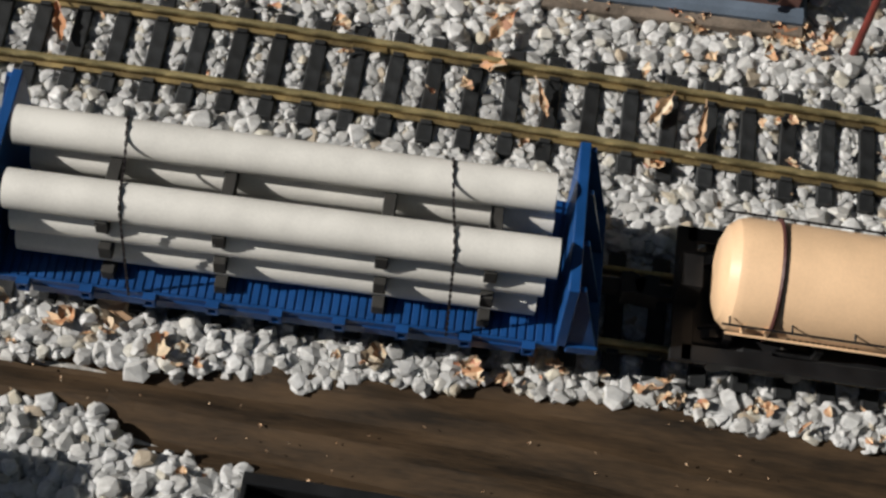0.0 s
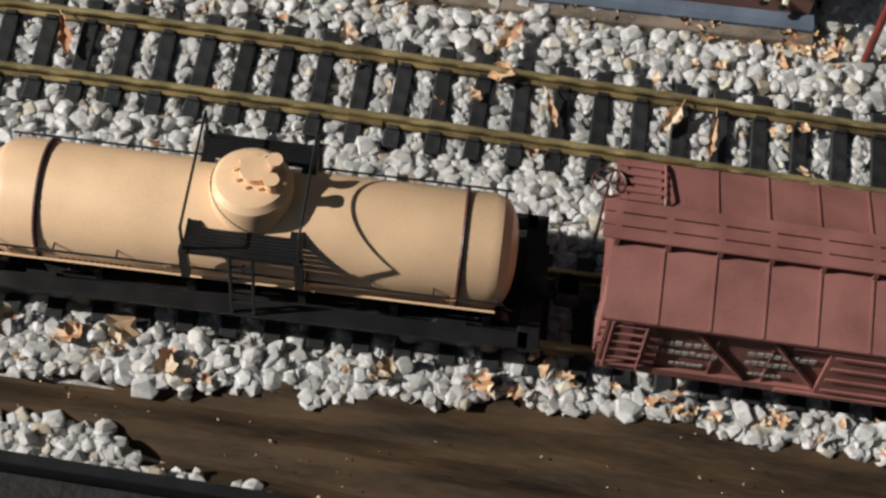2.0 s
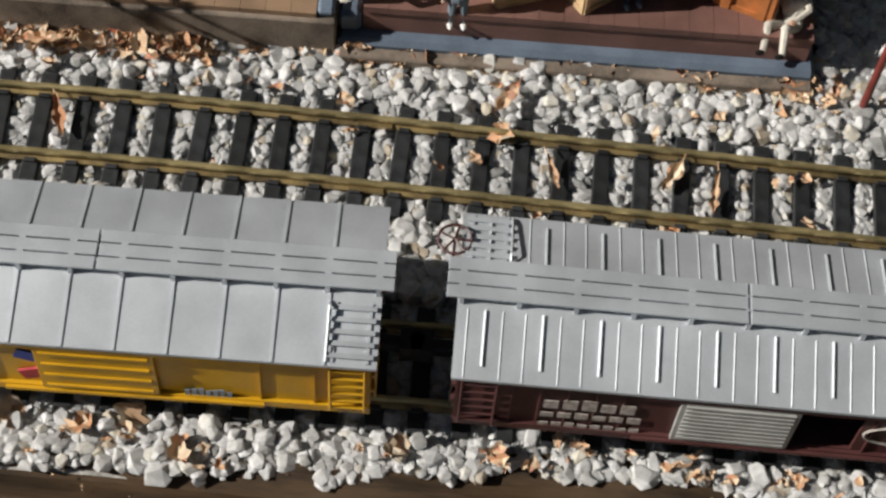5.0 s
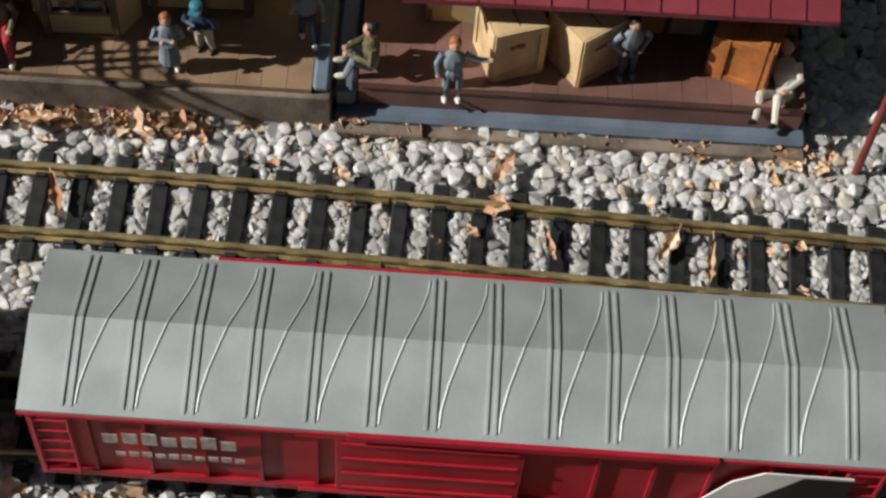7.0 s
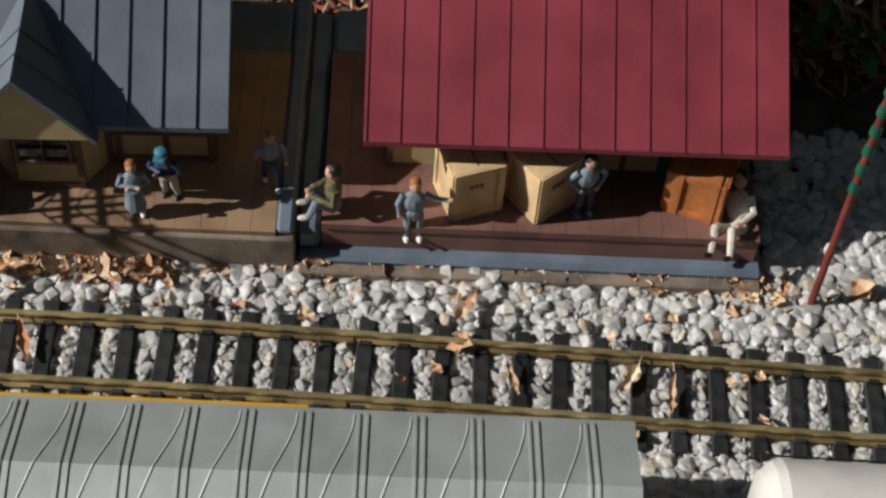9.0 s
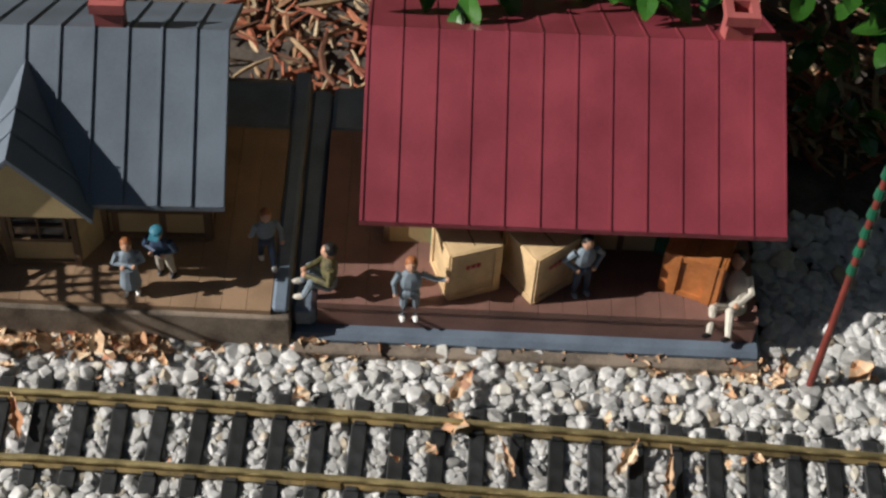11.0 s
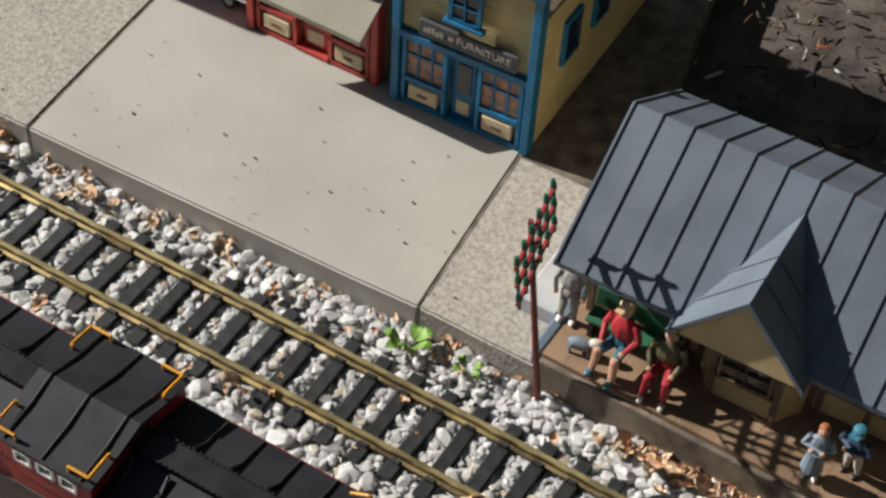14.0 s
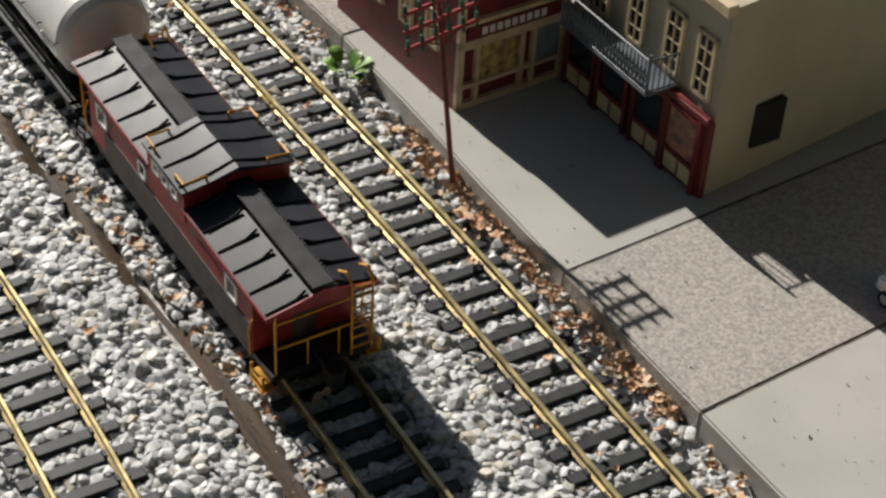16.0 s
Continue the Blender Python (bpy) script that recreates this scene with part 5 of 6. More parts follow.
    for x in (-0.09, -0.055, 0.06, 0.1):
        wire(bm, [(x, wy0, 0.085), (x, 0.008, 0.099)], 0.0016, 6)
    loose("eave_bracket", bm, TRIMB, s)


def build_shed():
    s = thing("freight_shed", "cream freight shed with dark red metal roof and red chimney", "building", SHED)
    bm = BM()
    extrude(bm, [(0.040, 0.0352), (0.170, 0.0352), (0.170, 0.118), (0.107, 0.154), (0.040, 0.118)], "x", -0.115, 0.115)
    part("wall", bm, CREAM, s, "cream plank wall")
    bm = BM()
    for k in range(7):
        x = -0.113 + 0.0376 * k
        box(bm, x - 0.0018, x + 0.0018, 0.0382, 0.040, 0.0352, 0.118)
    loose("timber_trim", bm, TRIMB, s)
    for x in (-0.085, -0.02, 0.06):
        bm = BM()
        box(bm, x, x + 0.04, 0.0365, 0.0395, 0.036, 0.092, 0.0005)
        dr = part("freight_door", bm, GREEN, s, "dark green freight door")
        bm = BM()
        for k in range(4):
            box(bm, x + 0.002, x + 0.038, 0.0355, 0.0366, 0.042 + 0.013 * k, 0.046 + 0.013 * k)
        loose("batten", bm, GREEN, dr)
    gable_roof("roof", ROOFR, -0.130, 0.130, 0.0, 0.107, 0.214, 0.100, 0.160, s, 13, ROOFR, "dark red standing-seam roof", rib=0.0005)
    chimney(s, 0.1005, 0.118, 0.157, BRICKR)


def crate(m, sx, sy, sz, material, label, open_slats=False):
    c = thing("crate", label, "crate", m, "crates on the loading platform")
    bm = BM()
    box(bm, -sx, sx, -sy, sy, 0, sz, 0.0006)
    part("body", bm, material, c)
    bm = BM()
    t = 0.0012
    for s in (-1, 1):
        for q in (-1, 1):
            box(bm, s * sx - (0.004 if s > 0 else 0), s * sx + (0 if s > 0 else 0.004), *sorted((q * sy, q * (sy + t))), 0, sz)
            box(bm, *sorted((s * sx, s * (sx + t))), q * sy - (0.004 if q > 0 else 0), q * sy + (0 if q > 0 else 0.004), 0, sz)
        for z in (0.0, sz - 0.004):
            box(bm, -sx + 0.004, sx - 0.004, *sorted((s * sy, s * (sy + t))), z, z + 0.004)
            box(bm, *sorted((s * sx, s * (sx + t))), -sy + 0.004, sy - 0.004, z, z + 0.004)
    if open_slats:
        for s in (-1, 1):
            box(bm, s * sx * 0.62 - 0.003, s * sx * 0.62 + 0.003, -sy - t * 1.6, -sy, 0, sz)
            box(bm, s * sx * 0.62 - 0.003, s * sx * 0.62 + 0.003, -sy - t, sy + t, sz, sz + t)
    loose("corner_batten", bm, material, c)
    bm = BM()
    box(bm, -0.0004, 0.0004, -sy + 0.004, sy - 0.003, sz, sz + 0.0003)
    part("lid_joint", bm, TRIMB, c)
    if not open_slats:
        bm = BM()
        bars(bm, -0.006, -sy - 0.0004, sz * 0.62, 0.010, 0.0035, 3)
        part("stencil", bm, REDF, c, "small red stencil mark")
    return c


def build_crates():
    crate(pose(-0.0145, 0.1425, 0.0353, 0, 0, 22), 0.0165, 0.0165, 0.043, WOODC, "large square pale pine shipping crate")
    crate(pose(0.0315, 0.1465, 0.0353, 0, 0, 40), 0.0165, 0.0165, 0.043, WOODC, "large square pale pine shipping crate, turned askew")
    crate(pose(0.1330, 0.1560, 0.0353, 0, 0, -17), 0.0185, 0.0180, 0.036, WOODO, "orange wooden crate with upright battens", True)
    # bench beside the wall
    b = thing("bench", "green wooden bench standing on the station platform", "bench", STATION @ pose(-0.070, 0.016, 0.0353))
    bm = BM()
    box(bm, -0.03, 0.03, -0.008, 0.006, 0.014, 0.017, 0.0005)
    part("seat", bm, GREEN, b)
    bm = BM()
    box(bm, -0.03, 0.03, 0.006, 0.008, 0.018, 0.034, 0.0005)
    part("backrest", bm, GREEN, b)
    for x in (-0.026, 0.026):
        bm = BM()
        box(bm, x - 0.0015, x + 0.0015, -0.007, 0.007, 0, 0.014)
        part("leg", bm, BLACK, b)


# ---- model figures: plain little statues ----
def figure(label, m, top, legs, shoes, hair, pose_kind, cap=None, skirt=False, shorts=False, scale=0.9):
    bm = BM()
    mats = [SKIN, top, legs, shoes, hair]
    hip = {"sit": 0.016, "squat": 0.006}.get(pose_kind, 0.026)
    ball(bm, (0, 0, hip + 0.013), 0.0085, 0.95, 0.62, 1.25, mi=1)
    ball(bm, (0, 0, hip + 0.002), 0.0072, 0.95, 0.7, 0.8, mi=2)
    ball(bm, (0, -0.0005, hip + 0.029), 0.0046, 0.9, 1.0, 1.15, mi=0)
    ball(bm, (0, 0.0006, hip + 0.0305), 0.0047, 0.95, 1.0, 1.0, mi=4)
    rod(bm, (0, 0, hip + 0.022), (0, 0, hip + 0.026), 0.002, 7, mi=0)
    for s in (-1, 1):
        if pose_kind == "sit":
            knee, foot = (s * 0.0058, -0.014, hip + 0.001), (s * 0.0066, -0.016, 0.0016)
        elif pose_kind == "squat":
            knee, foot = (s * 0.0062, -0.011, 0.0145), (s * 0.0060, -0.016, 0.0016)
        elif pose_kind == "walk":
            knee, foot = (s * 0.0035, -s * 0.004, 0.014), (s * 0.0035, -s * 0.007, 0.0016)
        else:
            knee, foot = (s * 0.004, -0.0008, 0.014), (s * 0.0045, 0, 0.0016)
        rod(bm, (s * 0.0034, 0, hip), knee, 0.0034, 8, 0.0028, mi=2)
        ball(bm, knee, 0.0029, mi=0 if shorts else 2, u=8, v=5)
        rod(bm, knee, foot, 0.0027, 8, 0.0019, mi=0 if shorts or skirt else 2)
        ball(bm, (foot[0], foot[1] - 0.002, 0.0018), 0.003, 0.75, 1.5, 0.6, mi=3, u=8, v=5)
        el = (s * 0.011, -0.001, hip + 0.011)
        hand = {"stand": (s * 0.0095, -0.003, hip + 0.001), "sit": (s * 0.007, -0.010, hip + 0.004), "walk": (s * 0.011, -s * 0.006, hip + 0.002), "point": (0.024, -0.002, hip + 0.016) if s > 0 else (-0.0095, -0.002, hip), "hip": (s * 0.006, -0.004, hip + 0.004), "fold": (-s * 0.004, -0.008, hip + 0.012), "squat": (s * 0.002, -0.015, hip + 0.011)}[pose_kind]
        if pose_kind == "point" and s > 0:
            el = (0.015, -0.001, hip + 0.016)
        if pose_kind == "hip":
            el = (s * 0.014, 0.002, hip + 0.011)
        rod(bm, (s * 0.0075, 0, hip + 0.020), el, 0.0024, 7, 0.002, mi=1)
        rod(bm, el, hand, 0.002, 7, 0.0016, mi=1)
        ball(bm, el, 0.0021, mi=1, u=7, v=5)
        ball(bm, hand, 0.0021, mi=0, u=7, v=5)
    if skirt:
        rod(bm, (0, 0, 0.011), (0, 0, hip + 0.004), 0.0085, 12, 0.006, mi=2)
    if cap:
        mats.append(cap)
        ball(bm, (0, 0, hip + 0.0325), 0.0048, 1, 1, 0.6, mi=5)
        box(bm, -0.0035, 0.0035, -0.008, -0.003, hip + 0.0315, hip + 0.0322, mi=5)
    bmesh.ops.scale(bm, vec=(scale,) * 3, verts=bm.verts[:])
    ob = part("figurine", bm, mats)
    ob.matrix_basis = m
    tagged(ob, label, "figurine", "model figures on the platforms")


def build_figures():
    d = 0.0354
    figure("standing figurine in a pale grey suit", pose(-0.4005, 0.124, d, 0, 0, 10), SUITF, SUITF, WHITE, PALE, "stand", scale=0.98)
    figure("large seated figurine in red shirt, teal shorts and cap", pose(-0.3570, 0.114, d, 0, 0, -5), REDF, TEALF, TEALF, HAIRR, "sit", cap=WOODC, shorts=True, scale=1.12)
    figure("seated figurine in camouflage coat and red trousers", pose(-0.3260, 0.116, d, 0, 0, 8), CAMO, REDF, PALE, CAMO, "sit", scale=1.05)
    figure("standing figurine in blue-grey top with folded arms", pose(-0.2205, 0.108, d, 0, 0, 12), GREYF, GREYF, WHITE, HAIRR, "fold", skirt=True, scale=0.82)
    figure("figurine with blue cap leaning forward", pose(-0.2010, 0.1265, d, 12, 0, -10), NAVY, PALE, HAIRK, HAIRK, "fold", cap=TEALF)
    figure("walking figurine in grey shirt and dark trousers", pose(-0.1400, 0.140, d, 0, 0, 20), GREYF, NAVY, WHITE, HAIRR, "walk", scale=0.82)
    figure("seated figurine in an olive jacket with black hair", pose(-0.0985, 0.1225, d, 0, 0, -80), CAMO, GREYF, PALE, HAIRK, "squat", scale=1.05)
    figure("ginger-haired figurine in grey sitting on the platform edge", pose(-0.0475, 0.116, d - 0.014, 0, 0, 5), GREYF, GREYF, WHITE, HAIRR, "point", scale=0.94)
    figure("dark-haired figurine in teal and jeans, hands on hips", pose(0.0590, 0.135, d, 0, 0, 20), GREYF, NAVY, GREYF, HAIRK, "hip")
    figure("pale figurine lounging on the platform edge", pose(0.1600, 0.122, d - 0.016, -30, -28, -35), PALE, PALE, HAIRK, HAIRK, "sit", scale=1.1)
    a = thing("dog", "small grey toy dog standing on the platform", "dog", pose(-0.3800, 0.106, d, 0, 0, 15))
    bm = BM()
    ball(bm, (0, 0, 0.008), 0.0045, 2.0, 1, 1)
    part("body", bm, GREYF, a, smooth=True)
    bm = BM()
    ball(bm, (0.0095, 0, 0.012), 0.0035, 1.3, 1, 1)
    part("head", bm, PALE, a, smooth=True)
    for x in (-0.006, 0.006):
        for y in (-0.0025, 0.0025):
            bm = BM()
            rod(bm, (x, y, 0), (x, y, 0.007), 0.0011, 6)
            part("leg", bm, GREYF, a)


# ---- telegraph poles ----
def telegraph_pole(m, height, arms, label):
    p = thing("telegraph_pole", label, "telegraph pole", m, "telegraph poles")
    bm = BM()
    rod(bm, (0, 0, -0.012), (0, 0, height), 0.0024, 9, 0.0018)
    part("pole", bm, POLE, p)
    for z, half, n in arms:
        bm = BM()
        box(bm, 0.0018, 0.0042, -half, half, z - 0.0016, z + 0.0016, 0.0003)
        wire(bm, [(0.003, -half * 0.5, z), (0.001, 0, z - 0.010)], 0.0007, 5)
        wire(bm, [(0.003, half * 0.5, z), (0.001, 0, z - 0.010)], 0.0007, 5)
        a = part("crossarm", bm, REDLAMP, p, "dark red crossarm")
        for k in range(n):
            y = -half + 0.003 + (2 * half - 0.006) * k / (n - 1)
            bm = BM()
            rod(bm, (0.003, y, z + 0.0016), (0.003, y, z + 0.0072), 0.0022, 8, 0.0014)
            rod(bm, (0.003, y, z - 0.0060), (0.003, y, z - 0.0016), 0.0012, 6)
            part("insulator", bm, INSUL, a, "green insulator")
    return p


def build_poles():
    telegraph_pole(pose(-0.393, 0.0835, 0, 0, -7, 14), 0.160, ((0.1265, 0.036, 6), (0.1415, 0.036, 6), (0.1560, 0.036, 6)), "red-brown toy telegraph pole with green insulators")
    telegraph_pole(pose(-1.119, 0.020, 0, 3, -7, 12), 0.176, ((0.1430, 0.036, 6), (0.1575, 0.036, 6), (0.1720, 0.036, 6)), "red-brown toy telegraph pole beside the kerb")
    s = thing("signal_pole", "slim red-brown toy pole with green rings standing in gravel", "pole", pose(0.210, 0.100, 0, -2, 1, 4))
    bm = BM()
    rod(bm, (0, 0, -0.012), (0, 0, 0.206), 0.0026, 10, 0.0021)
    part("pole", bm, POLE, s)
    for k in range(6):
        z = 0.112 + 0.016 * k
        bm = BM()
        rod(bm, (0, 0, z), (0, 0, z + 0.0075), 0.0036, 10, 0.0030)
        part("ring", bm, INSUL, s, "green insulator ring")


# ---- town buildings on the slabs ----
ZS = 0.0203


def siding(bm, x0, x1, z0, z1, n):
    for k in range(n):
        z = z0 + (z1 - z0) * k / n
        box(bm, x0, x1, -0.0012, 0.0, z + 0.0003, z + (z1 - z0) / n - 0.0006)


def shopfront(name, label, m, W, base, wall, side_mat, trim, arched, depth, panel):
    b = thing(name, label, "building", m)
    h0, top = 0.066, base
    bm = BM()
    box(bm, 0.001, W - 0.001, 0.004, 0.007, h0, top)
    fc = part("facade", bm, wall, b, "clapboard upper facade")
    bm = BM()
    siding(bm, 0.004, W - 0.004, h0 + 0.004, top - 0.002, 26)
    bmesh.ops.translate(bm, vec=(0, 0.0038, 0), verts=bm.verts[:])
    loose("clapboard", bm, wall, fc)
    bm = BM()
    box(bm, 0.002, W - 0.002, 0.010, depth, 0, top - 0.022)
    part("side_wall", bm, side_mat, b, "plain side wall")
    bm = BM()
    box(bm, 0.0, W, 0.008, depth + 0.004, top - 0.022, top - 0.018)
    part("roof", bm, mat("flat_roof_brown", (0.10, 0.075, 0.045), 0.85), b, "flat brown roof")
    bm = BM()
    for x in (0, W - 0.006):
        box(bm, x, x + 0.006, -0.003, 0.008, 0, top + 0.004, 0.0005)
    box(bm, 0, W, -0.002, 0.006, h0 - 0.004, h0 + 0.001)
    box(bm, -0.002, W + 0.002, -0.005, 0.007, top, top + 0.006, 0.0006)
    part("trim", bm, trim, b, "painted corner posts and cornice")
    # parapet
    bm = BM()
    pts = [(0.004, top + 0.006)]
    if arched:
        pts += [(0.004, top + 0.014), (0.02, top + 0.014)] + [(W / 2 - (W / 2 - 0.03) * math.cos(a), top + 0.014 + 0.022 * math.sin(a)) for a in [math.pi * k / 14 for k in range(15)]] + [(W - 0.02, top + 0.014), (W - 0.004, top + 0.014)]
    else:
        pts += [(0.004, top + 0.012), (0.014, top + 0.016), (0.024, top + 0.030), (0.040, top + 0.042), (W / 2, top + 0.048), (W - 0.040, top + 0.042), (W - 0.024, top + 0.030), (W - 0.014, top + 0.016), (W - 0.004, top + 0.012)]
    pts += [(W - 0.004, top + 0.006)]
    extrude(bm, pts, "y", -0.002, 0.004)
    pp = part("parapet", bm, trim if arched else wall, b, "shaped parapet")
    bm = BM()
    if arched:
        box(bm, -0.0065, 0.0065, -0.003, -0.002, -0.0065, 0.0065, 0, Matrix.Translation((W / 2, 0, top + 0.022)) @ Matrix.Rotation(radians(45), 4, "Y"))
        part("diamond", bm, wall, pp)
    else:
        for p, q in zip(pts[1:-1], pts[2:-1]):
            wire(bm, [(p[0], -0.003, p[1]), (q[0], -0.003, q[1])], 0.0028, 6)
        part("parapet_rim", bm, trim, pp, "blue scrolled rim")
        bm = BM()
        for k in range(16):
            x = 0.02 + (W - 0.04) * k / 15
            wire(bm, [(x, -0.0028, top + 0.012 + 0.006 * math.sin(k * 2.1)), (x + 0.006, -0.0028, top + 0.024 + 0.008 * math.sin(k))], 0.0011, 5)
        part("scrollwork", bm, WHITE, pp, "flaking white scrollwork")
    # ground floor: two bays and a recessed door
    for x0 in (0.008, W - 0.044):
        bm = BM()
        for a, c, z0, z1 in ((0, 0.036, 0, 0.004), (0, 0.036, 0.060, 0.063), (0, 0.003, 0, 0.062), (0.033, 0.036, 0, 0.062), (0, 0.036, 0.022, 0.026)):
            box(bm, x0 + a, x0 + c, -0.001, 0.005, z0, z1)
        f = part("shop_bay", bm, trim, b)
        bm = BM()
        box(bm, x0 + 0.006, x0 + 0.030, -0.0015, 0.003, 0.006, 0.020, 0.001)
        part("panel", bm, panel, f, "cream panel under the window")
        bm = BM()
        box(bm, x0 + 0.014, x0 + 0.022, -0.0022, -0.0014, 0.0118, 0.0142)
        part("handle", bm, TRIMB, f)
        bm = BM()
        box(bm, x0 + 0.003, x0 + 0.033, 0.002, 0.004, 0.026, 0.060)
        part("pane", bm, SHOWY, f, "shop window with goods behind")
        bm = BM()
        for k in (1, 2):
            box(bm, x0 + 0.011 * k + 0.0008, x0 + 0.011 * k + 0.0022, 0.0005, 0.0025, 0.026, 0.060)
        box(bm, x0 + 0.003, x0 + 0.033, 0.0005, 0.0025, 0.046, 0.0474)
        part("glazing_bar", bm, trim, f)
    bm = BM()
    box(bm, 0.044, W - 0.044, 0.0075, 0.0095, 0, 0.062)
    box(bm, 0.044, W - 0.044, -0.002, 0.0095, 0.0, 0.003)
    part("recess", bm, trim, b)
    bm = BM()
    box(bm, 0.048, W - 0.048, 0.005, 0.0073, 0.003, 0.056)
    dr = part("door", bm, trim, b)
    bm = BM()
    box(bm, 0.051, W - 0.051, 0.0040, 0.0052, 0.026, 0.053)
    part("pane", bm, GLASSD, dr)
    bm = BM()
    box(bm, 0.051, W - 0.051, 0.0040, 0.0052, 0.007, 0.019)
    part("panel", bm, panel, dr)
    return b


def upper_window(b, x0, x1, z0, z1, trim, arched=True):
    w = window_at(b, x0, x1, -0.0012, z0, z1, trim, GLASSD, cols=2, rows=2, t=0.003)
    bm = BM()
    box(bm, x0 - 0.003, x1 + 0.003, -0.006, 0, z0 - 0.003, z0, 0.0004)
    box(bm, x0 - 0.003, x1 + 0.003, -0.006, 0, z1, z1 + 0.003, 0.0004)
    extrude(bm, [(x0 - 0.001, z1 + 0.003), (x0 + 0.004, z1 + 0.006), ((x0 + x1) / 2, z1 + 0.009), (x1 - 0.004, z1 + 0.006), (x1 + 0.001, z1 + 0.003)], "y", -0.004, 0)
    part("window_hood", bm, trim, w)


def build_town():
    W = 0.1125
    b = shopfront("blue_shop", "yellow clapboard shop with blue trim and scrolled parapet", pose(-0.6205, 0.2385, ZS, 0, 0, 4.8), W, 0.140, YSIDE, YSIDE, BLUEB, False, 0.20, CREAM2)
    upper_window(b, W / 2 - 0.0125, W / 2 + 0.0125, 0.096, 0.124, BLUEB)
    bm = BM()
    box(bm, 0.022, W - 0.014, -0.004, -0.001, 0.072, 0.086, 0.0004)
    sg = part("signboard", bm, mat("sign_dark", (0.07, 0.075, 0.08), 0.6), b, "dark sign with pale lettering")
    bm = BM()
    bars(bm, 0.026, -0.0043, 0.0765, 0.016, 0.0055, 5, 0.3)
    bars(bm, 0.0455, -0.0043, 0.0775, 0.004, 0.0035, 2, 0.3)
    part("lettering", bm, LETTER, sg)
    word("FURNITURE", 0.0082, LETTER, sg, pose(0.073, -0.0043, 0.0792, 90, 0, 0))
    for y in (0.04, 0.09, 0.14):
        bm = BM()
        box(bm, W - 0.0025, W + 0.0012, y, y + 0.026, 0.052, 0.092, 0.0004)
        fr = part("side_window", bm, BLUEB, b, "blue side window")
        bm = BM()
        box(bm, W + 0.0010, W + 0.0016, y + 0.003, y + 0.023, 0.056, 0.088)
        part("pane", bm, mat("blue_dark_pane", (0.01, 0.03, 0.09), 0.25), fr)
    W = 0.1165
    b = shopfront("red_shop", "olive clapboard shop with red trim, awning and arched parapet", pose(-0.7510, 0.2365, ZS, 0, 0, 2.5), W, 0.136, OLIVE, OLIVE, REDB, True, 0.20, CREAM2)
    for x in (0.024, 0.071):
        upper_window(b, x, x + 0.022, 0.092, 0.118, REDB)
        bm = BM()
        box(bm, x - 0.003, x + 0.025, -0.0075, -0.0045, 0.093, 0.0965)
        part("window_box", bm, WHITE, b, "white window ledge")
    bm = BM()
    box(bm, 0.022, W - 0.022, -0.003, -0.001, 0.124, 0.133)
    sg = part("signboard", bm, mat("sign_grey", (0.30, 0.33, 0.34), 0.7), b, "worn grey sign")
    bm = BM()
    bars(bm, 0.028, -0.0033, 0.126, 0.060, 0.005, 11, 0.3)
    part("lettering", bm, OLIVE, sg)
    bm = BM()
    extrude(bm, [(0.0, 0.083), (-0.030, 0.064), (-0.030, 0.060), (-0.0295, 0.060), (-0.0288, 0.0635), (0.0, 0.0815)], "x", -0.005, W + 0.003)
    part("awning", bm, AWN, b, "drab sloping shop awning")

    # hotel with balcony
    hm = pose(-1.2085, 0.167, ZS, 0, 0, 5.0)
    h = thing("hotel", "grey two-storey hotel with maroon ground floor and iron balcony", "building", hm)
    L, D, H = 0.197, 0.25, 0.172
    bm = BM()
    extrude(bm, [(0.003, 0.003), (L, 0.003), (L - 0.030, D), (-0.03, D)], "z", 0.0, H)
    part("wall", bm, HOTEL, h, "plain grey wall")
    bm = BM()
    box(bm, 0.0, L + 0.002, -0.002, 0.003, 0, 0.072, 0.0006)
    box(bm, 0.0, L + 0.002, -0.006, 0.0, 0.070, 0.076, 0.0006)
    gf = part("ground_floor", bm, MAROON, h, "maroon ground floor front")
    for x in (0.012, 0.058, 0.108, 0.152):
        bm = BM()
        box(bm, x, x + 0.036, -0.004, -0.0018, 0.026, 0.064)
        part("pane", bm, GLASSD if x != 0.152 else SHOWY, gf)
        for q in (0, 0.019):
            bm = BM()
            box(bm, x + q, x + q + 0.016, -0.0045, -0.0018, 0.005, 0.021, 0.0006)
            part("panel", bm, YSIDE, gf, "yellow panel")
        bm = BM()
        for a, c, z0, z1 in ((-0.004, 0.0, 0, 0.07), (0.036, 0.040, 0, 0.07), (0, 0.036, 0.022, 0.026), (0, 0.036, 0.064, 0.068)):
            box(bm, x + a, x + c, -0.006, -0.0018, z0, z1)
        part("bay_frame", bm, MAROON, gf)
    for x in (0.030, 0.078, 0.126, 0.165):
        window_at(h, x, x + 0.022, 0.003, 0.084, 0.140, CREAM2, GLASSD, cols=2, rows=4, t=0.003)
    bm = BM()
    box(bm, 0.030, 0.150, -0.030, 0.002, 0.076, 0.0785, 0.0004)
    bc = part("balcony", bm, IRON, h, "grey iron balcony")
    bm = BM()
    for z in (0.080, 0.108):
        wire(bm, [(0.031, -0.001, z), (0.031, -0.029, z), (0.149, -0.029, z), (0.149, -0.001, z)], 0.0010)
